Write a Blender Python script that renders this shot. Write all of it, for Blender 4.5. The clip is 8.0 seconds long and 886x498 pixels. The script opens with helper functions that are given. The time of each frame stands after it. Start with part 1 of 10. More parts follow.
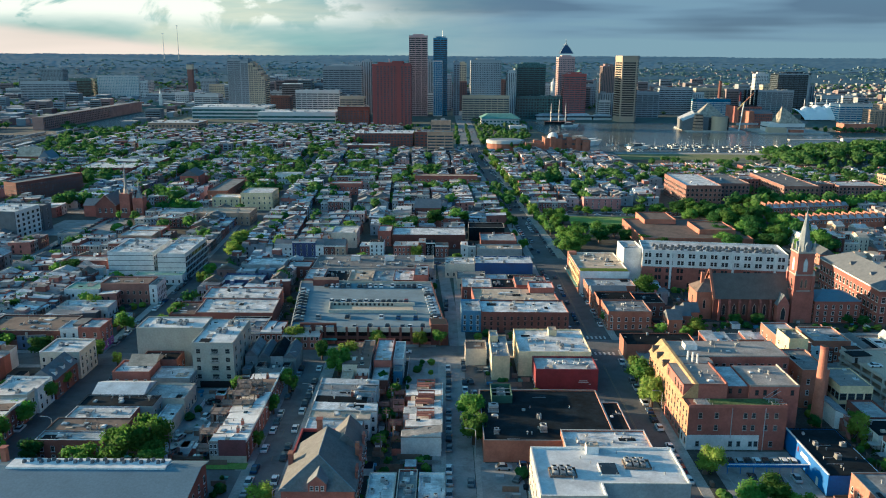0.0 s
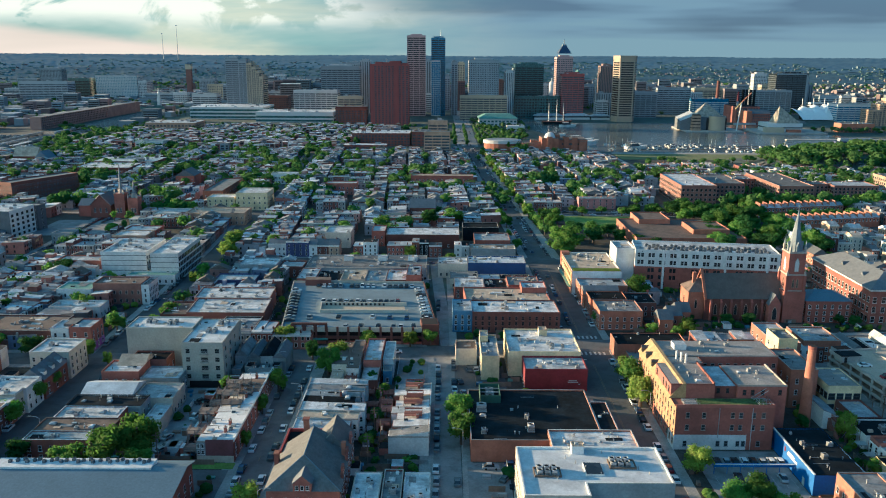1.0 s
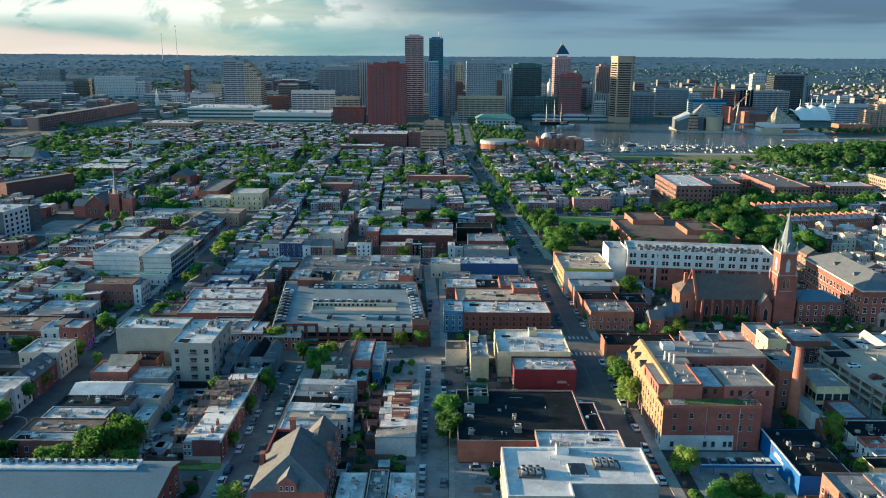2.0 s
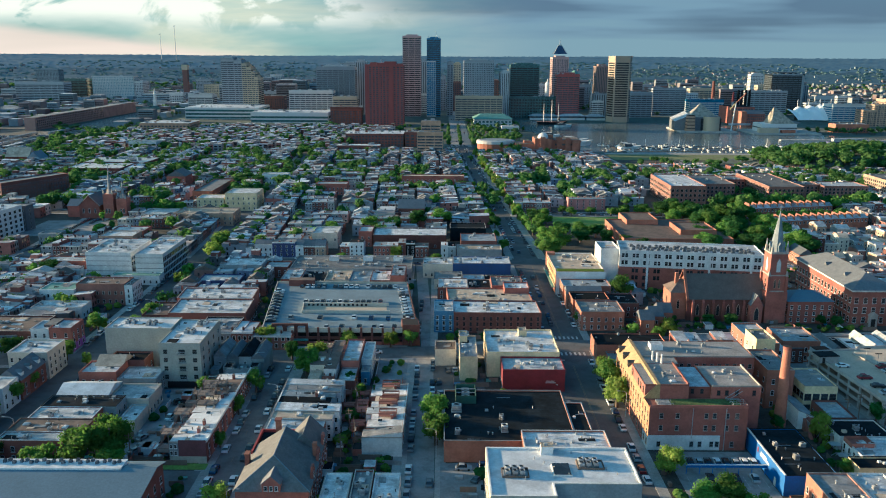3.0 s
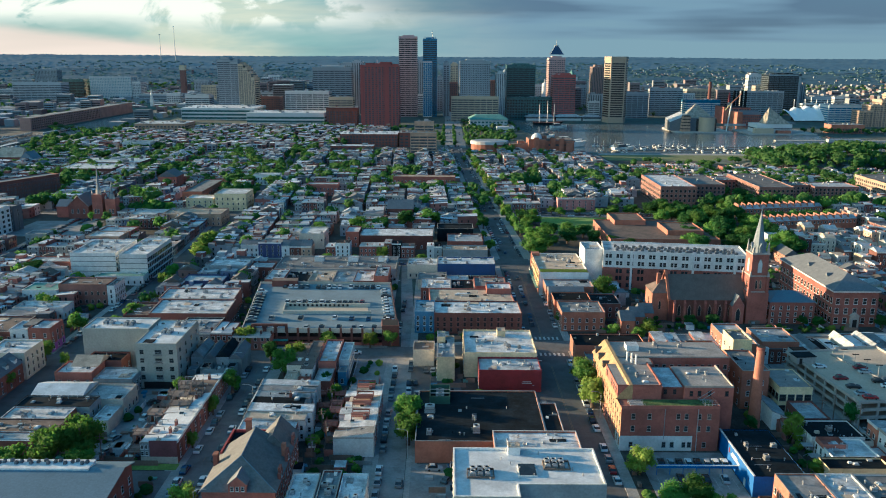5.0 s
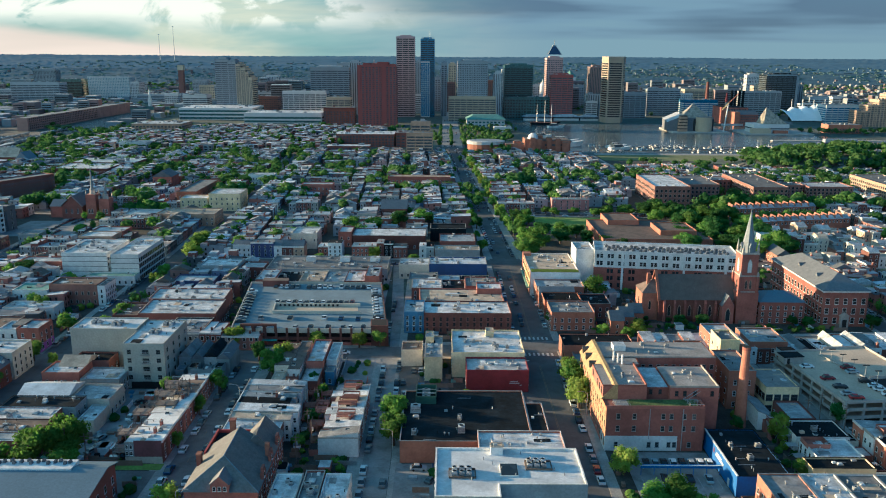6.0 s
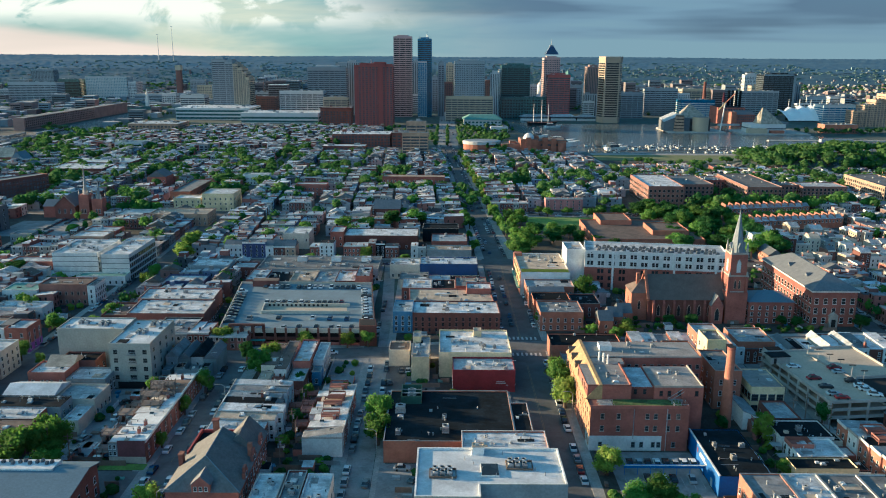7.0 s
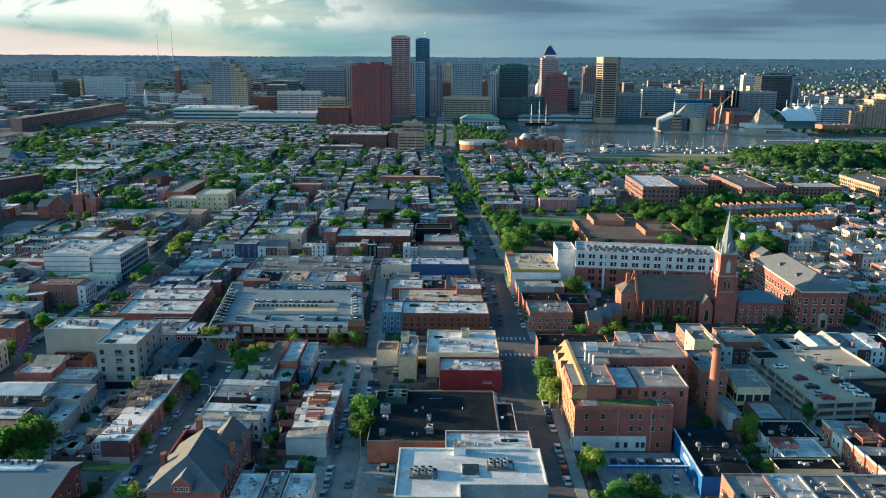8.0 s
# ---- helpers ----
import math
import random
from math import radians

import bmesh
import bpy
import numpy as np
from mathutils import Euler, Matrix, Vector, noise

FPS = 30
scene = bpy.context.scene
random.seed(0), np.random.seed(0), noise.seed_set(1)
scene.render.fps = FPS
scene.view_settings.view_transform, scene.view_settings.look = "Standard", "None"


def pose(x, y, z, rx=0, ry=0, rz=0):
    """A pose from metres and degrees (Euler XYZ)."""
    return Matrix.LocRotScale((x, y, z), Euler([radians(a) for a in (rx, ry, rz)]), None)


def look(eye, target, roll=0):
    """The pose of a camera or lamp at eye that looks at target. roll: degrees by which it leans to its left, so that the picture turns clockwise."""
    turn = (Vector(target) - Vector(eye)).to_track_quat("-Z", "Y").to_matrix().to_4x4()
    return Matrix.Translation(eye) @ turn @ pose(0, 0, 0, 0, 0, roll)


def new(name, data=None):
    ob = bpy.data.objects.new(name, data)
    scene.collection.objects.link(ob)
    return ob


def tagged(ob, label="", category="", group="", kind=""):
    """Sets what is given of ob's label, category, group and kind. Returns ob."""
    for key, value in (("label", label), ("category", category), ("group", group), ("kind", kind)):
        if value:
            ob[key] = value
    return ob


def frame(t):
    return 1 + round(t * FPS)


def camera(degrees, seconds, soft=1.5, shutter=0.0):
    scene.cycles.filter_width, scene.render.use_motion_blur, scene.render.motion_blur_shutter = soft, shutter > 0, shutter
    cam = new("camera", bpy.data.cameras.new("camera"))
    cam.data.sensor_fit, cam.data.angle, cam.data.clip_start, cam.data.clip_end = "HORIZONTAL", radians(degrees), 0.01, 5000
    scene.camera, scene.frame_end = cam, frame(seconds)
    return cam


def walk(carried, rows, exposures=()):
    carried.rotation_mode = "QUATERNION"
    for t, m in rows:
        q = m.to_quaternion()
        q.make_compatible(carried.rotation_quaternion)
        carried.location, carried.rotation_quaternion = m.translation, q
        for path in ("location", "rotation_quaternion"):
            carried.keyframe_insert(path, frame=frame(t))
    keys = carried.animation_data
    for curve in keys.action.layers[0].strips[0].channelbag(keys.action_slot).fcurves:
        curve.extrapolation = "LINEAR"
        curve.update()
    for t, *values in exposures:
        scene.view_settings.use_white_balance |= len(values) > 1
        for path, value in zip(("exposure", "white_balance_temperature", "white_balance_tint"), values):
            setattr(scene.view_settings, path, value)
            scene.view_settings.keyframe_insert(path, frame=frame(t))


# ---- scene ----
cam = camera(57.8, 8.0, soft=1.05)
PATH = [
    (0, (1.559, 0.074, 112.09), (1.556, 2.018, 111.617), 0.3),
    (0.5, (3.375, 0.032, 112.104), (3.372, 1.975, 111.632), 0.3),
    (1, (5.176, -0.025, 112.126), (5.173, 1.918, 111.653), 0.3),
    (1.5, (7.011, -0.049, 112.154), (7.008, 1.895, 111.682), 0.3),
    (3, (12.669, -0.072, 112.247), (12.667, 1.871, 111.775), 0.3),
    (3.5, (14.678, -0.088, 112.267), (14.675, 1.855, 111.795), 0.3),
    (4, (16.748, -0.079, 112.274), (16.745, 1.865, 111.802), 0.3),
    (4.5, (18.875, -0.043, 112.272), (18.871, 1.901, 111.801), 0.3),
    (6, (25.35, -0.057, 112.309), (25.346, 1.887, 111.838), 0.3),
    (6.5, (27.57, -0.03, 112.304), (27.567, 1.913, 111.833), 0.3),
    (7, (29.822, -0.008, 112.301), (29.819, 1.936, 111.83), 0.3),
    (7.5, (32.122, 0.023, 112.292), (32.118, 1.967, 111.821), 0.3),
    (8, (34.477, 0.038, 112.283), (34.473, 1.981, 111.813), 0.3),
]
walk(cam, [(t, look(eye, target, roll)) for t, eye, target, roll in PATH], exposures=[(0.0, 0.46, 3790, 3), (8.0, 0.46, 3790, 3)])
# ---------------------------------------------------------------- world, sun, exposure
SUN_AZ, SUN_EL = radians(79), radians(8.0)      # left of straight ahead, above the horizon
sun_dir = Vector((-math.sin(SUN_AZ) * math.cos(SUN_EL), math.cos(SUN_AZ) * math.cos(SUN_EL), math.sin(SUN_EL)))
sun = new("sun", bpy.data.lights.new("sun", "SUN"))
sun.data.energy, sun.data.angle, sun.data.color = 13.0, radians(0.6), (1.0, 0.50, 0.145)
sun.matrix_world = look((0, 0, 900), Vector((0, 0, 900)) - sun_dir)

world = bpy.data.worlds.new("sky")
scene.world = world
world.use_nodes = True
wn, wl = world.node_tree.nodes, world.node_tree.links
wn.clear()


def wnode(kind, **values):
    n = wn.new(kind)
    for key, value in values.items():
        n.inputs[key].default_value = value
    return n


sky = wn.new("ShaderNodeTexSky")
sky.sky_type, sky.sun_disc = "NISHITA", False
sky.sun_elevation, sky.sun_rotation = SUN_EL, -SUN_AZ
sky.air_density, sky.dust_density, sky.ozone_density = 1.2, 0.6, 3.0
coord = wn.new("ShaderNodeTexCoord")


def wnoise(scale, stretch, detail, shift=0.0, distort=0.0):
    m = wn.new("ShaderNodeMapping")
    m.inputs["Scale"].default_value, m.inputs["Location"].default_value = (1.0, 1.0, stretch), (shift, shift * 0.7, shift * 1.3)
    wl.new(coord.outputs["Generated"], m.inputs["Vector"])
    t = wnode("ShaderNodeTexNoise", Scale=scale, Detail=detail, Roughness=0.55, Distortion=distort)
    wl.new(m.outputs["Vector"], t.inputs["Vector"])
    return t.outputs["Fac"]


def wramp(value, *stops):
    r = wn.new("ShaderNodeValToRGB")
    for k, (p, c) in enumerate(stops):
        e = r.color_ramp.elements[k] if k < 2 else r.color_ramp.elements.new(p)
        e.position, e.color = p, (*c, 1)
    wl.new(value, r.inputs["Fac"])
    return r.outputs["Color"]


def wmix(fac, one, two):
    m = wn.new("ShaderNodeMix")
    m.data_type = "RGBA"
    wl.new(fac, m.inputs["Factor"])
    wl.new(one, m.inputs["A"])
    wl.new(two, m.inputs["B"])
    return m.outputs["Result"]


# clouds are warm and bright towards the sun, slate blue away from it
def wmath(op, one, two=0.0, three=0.0):
    m = wn.new("ShaderNodeMath")
    m.operation = op
    for k, value in enumerate((one, two, three)):
        if isinstance(value, (int, float)):
            m.inputs[k].default_value = value
        else:
            wl.new(value, m.inputs[k])
    return m.outputs["Value"]


def wrange(value, low, high, to_low=0.0, to_high=1.0):
    m = wnode("ShaderNodeMapRange", **{"From Min": low, "From Max": high, "To Min": to_low, "To Max": to_high})
    m.interpolation_type = "SMOOTHSTEP"
    wl.new(value, m.inputs["Value"])
    return m.outputs["Result"]


def wcolour(r, g, b):
    c = wn.new("ShaderNodeRGB")
    c.outputs[0].default_value = (r, g, b, 1)
    return c.outputs[0]


dot = wn.new("ShaderNodeVectorMath")
dot.operation = "DOT_PRODUCT"
dot.inputs[1].default_value = sun_dir
wl.new(coord.outputs["Generated"], dot.inputs[0])
toward_sun = dot.outputs["Value"]
split = wn.new("ShaderNodeSeparateXYZ")
wl.new(coord.outputs["Generated"], split.inputs["Vector"])
height = split.outputs["Z"]
veil = wnoise(3.0, 6.0, 5.0, 7.7, 0.3)               # broad thin cloud
layers = wnoise(2.0, 13.0, 3.0, 2.1, 0.15)           # long flat banks
puffs = wnoise(12.0, 1.7, 9.0, 4.9, 0.45)            # cumulus
ripple = wnoise(9.0, 5.0, 6.0, 1.2, 0.2)
# away from the sun: a pale haze low down under darker, long banks of cloud
bank = wmath("ADD", layers, wrange(height, 0.012, 0.07, 0.10, -0.10))
bank = wmath("ADD", bank, wmath("MULTIPLY", ripple, 0.07))
away = wramp(bank, (0.42, (0.188, 0.178, 0.138)), (0.52, (0.305, 0.290, 0.203)), (0.63, (0.345, 0.325, 0.208)))
# towards the sun: cream veils, blue-green gaps, and white heads higher up
cream = wramp(veil, (0.38, (0.40, 0.435, 0.213)), (0.49, (0.60, 0.525, 0.25)), (0.60, (0.98, 0.67, 0.275)))
heads = wmath("MULTIPLY", wrange(puffs, 0.44, 0.52), wrange(wmath("ADD", height, wmath("MULTIPLY", veil, 0.03)), 0.034, 0.062))
heads = wmath("MULTIPLY", heads, wrange(toward_sun, 0.20, 0.33))
toward = wmix(heads, cream, wcolour(1.40, 0.91, 0.41))
edge = wmath("SUBTRACT", wmath("ADD", height, wmath("MULTIPLY", ripple, 0.012)), wmath("MULTIPLY_ADD", toward_sun, 0.1415, -0.0565))
toward = wmix(wrange(edge, 0.008, -0.006), toward, wcolour(1.22, 0.69, 0.31))
tint = wmix(wrange(wmath("ADD", toward_sun, wmath("MULTIPLY", veil, 0.12)), 0.14, 0.52), away, toward)
cover = wramp(layers, (0.30, (0.85, 0.85, 0.85)), (0.5, (1, 1, 1)))
back_sky = wn.new("ShaderNodeBackground")
back_sky.inputs["Strength"].default_value = 0.08
wl.new(sky.outputs["Color"], back_sky.inputs["Color"])
back_cloud = wn.new("ShaderNodeBackground")
back_cloud.inputs["Strength"].default_value = 0.78
# the overcast is thick overhead and thins out to a bright band above the horizon
thick = wramp(split.outputs["Z"], (0.0, (1, 1, 1)), (0.10, (0.95, 0.98, 1.02)), (0.25, (0.70, 0.92, 1.1)), (0.55, (0.24, 0.46, 0.80)))
deep = wn.new("ShaderNodeMix")
deep.data_type, deep.blend_type = "RGBA", "MULTIPLY"
deep.inputs["Factor"].default_value = 1.0
wl.new(tint, deep.inputs["A"])
wl.new(thick, deep.inputs["B"])
# the cloud deck is open and bright on the far side from downtown
south = wnode("ShaderNodeMapRange", **{"From Min": 0.3, "From Max": -0.8, "To Min": 1.0, "To Max": 2.3})
wl.new(split.outputs["Y"], south.inputs["Value"])
open_deck = wn.new("ShaderNodeVectorMath")
open_deck.operation = "SCALE"
wl.new(deep.outputs["Result"], open_deck.inputs[0])
wl.new(south.outputs["Result"], open_deck.inputs["Scale"])
wl.new(open_deck.outputs["Vector"], back_cloud.inputs["Color"])
mixed = wn.new("ShaderNodeMixShader")
wl.new(cover, mixed.inputs["Fac"])
wl.new(back_sky.outputs["Background"], mixed.inputs[1])
wl.new(back_cloud.outputs["Background"], mixed.inputs[2])
wout = wn.new("ShaderNodeOutputWorld")
wl.new(mixed.outputs["Shader"], wout.inputs["Surface"])

# ---------------------------------------------------------------- materials
MATS = {}


def mat(name, colour, rough=0.8, metal=0.0, vary=0.25, stain=0.25, grain=0.15, size=6.0, bump=0.2, palette=None, island=False, spec=0.5, sheets=None, patch=0.0, thin=0.0):
    """A weathered surface: stains some metres across, fine grain, and a shift from piece to piece."""
    if name in MATS:
        return MATS[name]
    m = MATS[name] = bpy.data.materials.new(name)
    m.use_nodes = True
    n, l = m.node_tree.nodes, m.node_tree.links
    b = n["Principled BSDF"]
    b.inputs["Roughness"].default_value, b.inputs["Metallic"].default_value, b.inputs["Specular IOR Level"].default_value = rough, metal, spec
    geo, info = n.new("ShaderNodeNewGeometry"), n.new("ShaderNodeObjectInfo")
    rnd = geo.outputs["Random Per Island"] if island else info.outputs["Random"]
    col = None
    if palette:
        ramp = n.new("ShaderNodeValToRGB")
        ramp.color_ramp.interpolation = "CONSTANT"
        for i, c in enumerate(palette):
            e = ramp.color_ramp.elements[i] if i < 2 else ramp.color_ramp.elements.new(i / len(palette))
            e.position, e.color = i / len(palette), (*c, 1)
        l.new(rnd, ramp.inputs["Fac"])
        col = ramp.outputs["Color"]
    def noise_factor(scale, amount, detail):
        tex = n.new("ShaderNodeTexNoise")
        tex.inputs["Scale"].default_value, tex.inputs["Detail"].default_value, tex.inputs["Roughness"].default_value = scale, detail, 0.65
        l.new(geo.outputs["Position"], tex.inputs["Vector"])
        r = n.new("ShaderNodeMapRange")
        r.inputs["From Min"].default_value, r.inputs["From Max"].default_value = 0.3, 0.7
        r.inputs["To Min"].default_value, r.inputs["To Max"].default_value = 1 - amount, 1 + amount
        l.new(tex.outputs["Fac"], r.inputs["Value"])
        return r.outputs["Result"], tex
    f1, t1 = noise_factor(1 / size, stain, 5)
    f2, t2 = noise_factor(1.6, grain, 6)
    mul = n.new("ShaderNodeMath")
    mul.operation = "MULTIPLY"
    l.new(f1, mul.inputs[0])
    l.new(f2, mul.inputs[1])
    out = mul.outputs["Value"]
    if vary:
        r = n.new("ShaderNodeMapRange")
        r.inputs["To Min"].default_value, r.inputs["To Max"].default_value = 1 - vary, 1 + vary
        l.new(rnd, r.inputs["Value"])
        m2 = n.new("ShaderNodeMath")
        m2.operation = "MULTIPLY"
        l.new(out, m2.inputs[0])
        l.new(r.outputs["Result"], m2.inputs[1])
        out = m2.outputs["Value"]
    if patch:                                        # sharp-edged worn patches and old puddles
        pt = n.new("ShaderNodeTexNoise")
        pt.inputs["Scale"].default_value, pt.inputs["Detail"].default_value, pt.inputs["Roughness"].default_value = 0.22, 7, 0.6
        l.new(geo.outputs["Position"], pt.inputs["Vector"])
        pr = n.new("ShaderNodeMapRange")
        pr.inputs["From Min"].default_value, pr.inputs["From Max"].default_value = 0.52, 0.60
        pr.inputs["To Min"].default_value, pr.inputs["To Max"].default_value = 1.0, 1 - patch
        l.new(pt.outputs["Fac"], pr.inputs["Value"])
        m3 = n.new("ShaderNodeMath")
        m3.operation = "MULTIPLY"
        l.new(out, m3.inputs[0])
        l.new(pr.outputs["Result"], m3.inputs[1])
        out = m3.outputs["Value"]
    if sheets:                                       # lapped roofing sheets with their seams
        br = n.new("ShaderNodeTexBrick")
        br.inputs["Scale"].default_value = 1.0
        br.inputs["Brick Width"].default_value, br.inputs["Row Height"].default_value, br.inputs["Mortar Size"].default_value = sheets[0], sheets[1], 0.05
        br.inputs["Color1"].default_value, br.inputs["Color2"].default_value, br.inputs["Mortar"].default_value = (0.92, 0.92, 0.92, 1), (1.05, 1.05, 1.05, 1), (0.80, 0.80, 0.80, 1)
        l.new(geo.outputs["Position"], br.inputs["Vector"])
        m4 = n.new("ShaderNodeMath")
        m4.operation = "MULTIPLY"
        l.new(out, m4.inputs[0])
        l.new(br.outputs["Color"], m4.inputs[1])
        out = m4.outputs["Value"]
    sc = n.new("ShaderNodeVectorMath")
    sc.operation = "SCALE"
    if col:
        l.new(col, sc.inputs[0])
    else:
        sc.inputs[0].default_value = colour
    l.new(out, sc.inputs["Scale"])
    l.new(sc.outputs["Vector"], b.inputs["Base Color"])
    if thin:                                         # leaves let part of the light through
        tr, mx, up = n.new("ShaderNodeBsdfTranslucent"), n.new("ShaderNodeMixShader"), n.new("ShaderNodeVectorMath")
        up.operation = "MULTIPLY"
        up.inputs[1].default_value = (1.25, 1.45, 0.7)
        l.new(sc.outputs["Vector"], up.inputs[0])
        l.new(up.outputs["Vector"], tr.inputs["Color"])
        mx.inputs["Fac"].default_value = thin
        l.new(b.outputs["BSDF"], mx.inputs[1])
        l.new(tr.outputs["BSDF"], mx.inputs[2])
        l.new(mx.outputs["Shader"], n["Material Output"].inputs["Surface"])
    if bump:
        bp = n.new("ShaderNodeBump")
        bp.inputs["Strength"].default_value, bp.inputs["Distance"].default_value = bump, 0.08
        l.new(t2.outputs["Fac"], bp.inputs["Height"])
        l.new(bp.outputs["Normal"], b.inputs["Normal"])
    return m


BRICK = mat("brick_red", (0.245, 0.095, 0.068), 0.88, vary=0.3)
BRICK_D = mat("brick_dark", (0.13, 0.055, 0.042), 0.88, vary=0.3)
BRICK_O = mat("brick_orange", (0.30, 0.13, 0.078), 0.88, vary=0.15)
BRICK_P = mat("brick_brown", (0.205, 0.105, 0.080), 0.88, vary=0.15)
BRICK_T = mat("brick_tan", (0.38, 0.27, 0.18), 0.88, vary=0.2)
PAINT_W = mat("paint_white", (0.64, 0.64, 0.62), 0.75, vary=0.12, stain=0.18)
PAINT_G = mat("paint_grey", (0.28, 0.30, 0.31), 0.75, vary=0.2)
STUCCO = mat("stucco_beige", (0.50, 0.46, 0.37), 0.85, vary=0.12, stain=0.15)
STUCCO_D = mat("stucco_olive", (0.345, 0.345, 0.30), 0.85, vary=0.05, stain=0.12)
CREAM = mat("paint_cream", (0.62, 0.52, 0.30), 0.75, vary=0.1)
YELLOW_P = mat("paint_pale_yellow", (0.62, 0.52, 0.27), 0.8, vary=0.0, stain=0.2)
YELLOW = mat("paint_yellow", (0.60, 0.46, 0.17), 0.75, vary=0.05)
REDTRIM = mat("paint_brick_red", (0.26, 0.045, 0.04), 0.75, vary=0.0)
CRIMSON = mat("paint_crimson", (0.16, 0.018, 0.025), 0.7, vary=0.0)
BLUE = mat("paint_blue", (0.035, 0.13, 0.42), 0.5, vary=0.0, stain=0.12)
BLUE_D = mat("paint_deep_blue", (0.022, 0.06, 0.19), 0.6, vary=0.0, stain=0.2)
BLUE_S = mat("paint_steel_blue", (0.10, 0.20, 0.34), 0.7, vary=0.0)
NAVY = mat("paint_navy", (0.05, 0.06, 0.16), 0.7, vary=0.0)
PURPLE = mat("paint_purple", (0.30, 0.09, 0.34), 0.7, vary=0.0)
ROOF_W = mat("roof_white", (0.53, 0.535, 0.54), 0.6, vary=0.15, stain=0.42, grain=0.2, size=4, sheets=(9.0, 1.7), patch=0.3)
ROOF_WS = mat("roof_coated", (0.57, 0.58, 0.59), 0.55, vary=0.06, stain=0.24, grain=0.12, size=6, patch=0.15)
ROOF_GR = mat("roof_gravel", (0.27, 0.255, 0.24), 0.85, vary=0.06, stain=0.25, grain=0.2, size=6, patch=0.15)
ROOF_S = mat("roof_silver", (0.36, 0.38, 0.40), 0.5, vary=0.35, stain=0.45, grain=0.25, size=3, sheets=(7.0, 1.2), patch=0.25)
ROOF_G = mat("roof_grey", (0.175, 0.18, 0.185), 0.8, vary=0.3, stain=0.35, size=3, sheets=(8.0, 1.5), patch=0.25)
ROOF_K = mat("roof_black", (0.0105, 0.0145, 0.019), 0.95, vary=0.3, stain=0.4, size=5, sheets=(9.0, 1.4), patch=-0.35, spec=0.08)
ROOF_B = mat("roof_brown", (0.13, 0.10, 0.082), 0.85, vary=0.15, stain=0.3, size=4, patch=0.25)
ROOF_T = mat("roof_tan", (0.42, 0.35, 0.26), 0.85, vary=0.1, stain=0.3, size=4, sheets=(8.0, 1.6), patch=0.2)
SLATE = mat("roof_slate", (0.115, 0.125, 0.14), 0.7, vary=0.2, stain=0.2, size=2)
SLATE_BL = mat("roof_metal_blue", (0.115, 0.165, 0.22), 0.55, vary=0.0, stain=0.12, size=8)
COPPER = mat("copper_green", (0.14, 0.26, 0.22), 0.7, vary=0.1, stain=0.25, size=4)
SPIRE = mat("spire_lead", (0.18, 0.21, 0.235), 0.5, vary=0.05, stain=0.2, size=2)
TRIM = mat("trim_white", (0.66, 0.65, 0.61), 0.6, vary=0.1)
STONE = mat("trim_stone", (0.34, 0.31, 0.27), 0.8, vary=0.1)
METAL = mat("metal_grey", (0.40, 0.41, 0.42), 0.45, 0.6, vary=0.25)
# near-black imitates shade inside openings; also colours real dark parts
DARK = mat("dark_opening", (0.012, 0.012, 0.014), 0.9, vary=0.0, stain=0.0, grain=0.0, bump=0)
DECK = mat("deck_wood", (0.24, 0.105, 0.075), 0.8, vary=0.35)
DECK_G = mat("deck_weathered", (0.17, 0.145, 0.125), 0.85, vary=0.35)
WOOD = mat("pole_wood", (0.16, 0.12, 0.09), 0.9)
CONCRETE = mat("concrete", (0.36, 0.34, 0.31), 0.9, vary=0.08, stain=0.2)
DECKING = mat("concrete_deck", (0.165, 0.215, 0.255), 0.8, vary=0.0, stain=0.22, size=9)
DECKTAN = mat("concrete_tan", (0.46, 0.385, 0.285), 0.8, vary=0.0, stain=0.15, size=9)
ASPHALT = mat("asphalt", (0.085, 0.088, 0.093), 0.9, vary=0.0, stain=0.25, grain=0.12, size=9, patch=0.18)
PAVE = mat("pavement_concrete", (0.29, 0.28, 0.265), 0.9, vary=0.0, stain=0.22, size=5)
# golden tan puts the low sun into this west roof slope
MANSARD = mat("mansard_tan", (0.36, 0.25, 0.105), 0.8, vary=0.0, stain=0.25, grain=0.25, size=2)
# yard tone darkened to carry the shade in gaps between houses
YARD = mat("yard_mixed", (0.042, 0.044, 0.038), 0.95, vary=0.0, stain=0.45, grain=0.35, size=5)
PAINTLINE = mat("road_paint", (0.40, 0.40, 0.39), 0.7, vary=0.0, stain=0.25)
PAINTLINE_Y = mat("road_paint_yellow", (0.17, 0.14, 0.08), 0.7, vary=0.0, stain=0.25)
ASPHALT_M = mat("asphalt_grey", (0.125, 0.128, 0.132), 0.9, vary=0.0, stain=0.25, grain=0.12, size=8, patch=0.2)
ASPHALT_L = mat("asphalt_worn", (0.235, 0.235, 0.235), 0.9, vary=0.0, stain=0.25, grain=0.12, size=7, patch=0.22)
GRASS = mat("grass", (0.17, 0.245, 0.04), 0.95, vary=0.0, stain=0.3, grain=0.3, size=7)
SEDUM = mat("roof_sedum", (0.085, 0.125, 0.03), 0.95, vary=0.0, stain=0.5, grain=0.4, size=3, patch=0.4)
GRASS_D = mat("grass_dry", (0.15, 0.165, 0.06), 0.95, vary=0.0, stain=0.3, grain=0.3, size=9)
TRUNK = mat("bark", (0.10, 0.075, 0.055), 0.95)
LEAF = mat("leaves", (0.135, 0.225, 0.036), 0.9, vary=0.35, stain=0.1, grain=0.3, spec=0.12, thin=0.48)
LEAF_D = mat("leaves_dark", (0.056, 0.120, 0.03), 0.9, vary=0.3, stain=0.15, grain=0.3, spec=0.12, thin=0.48)
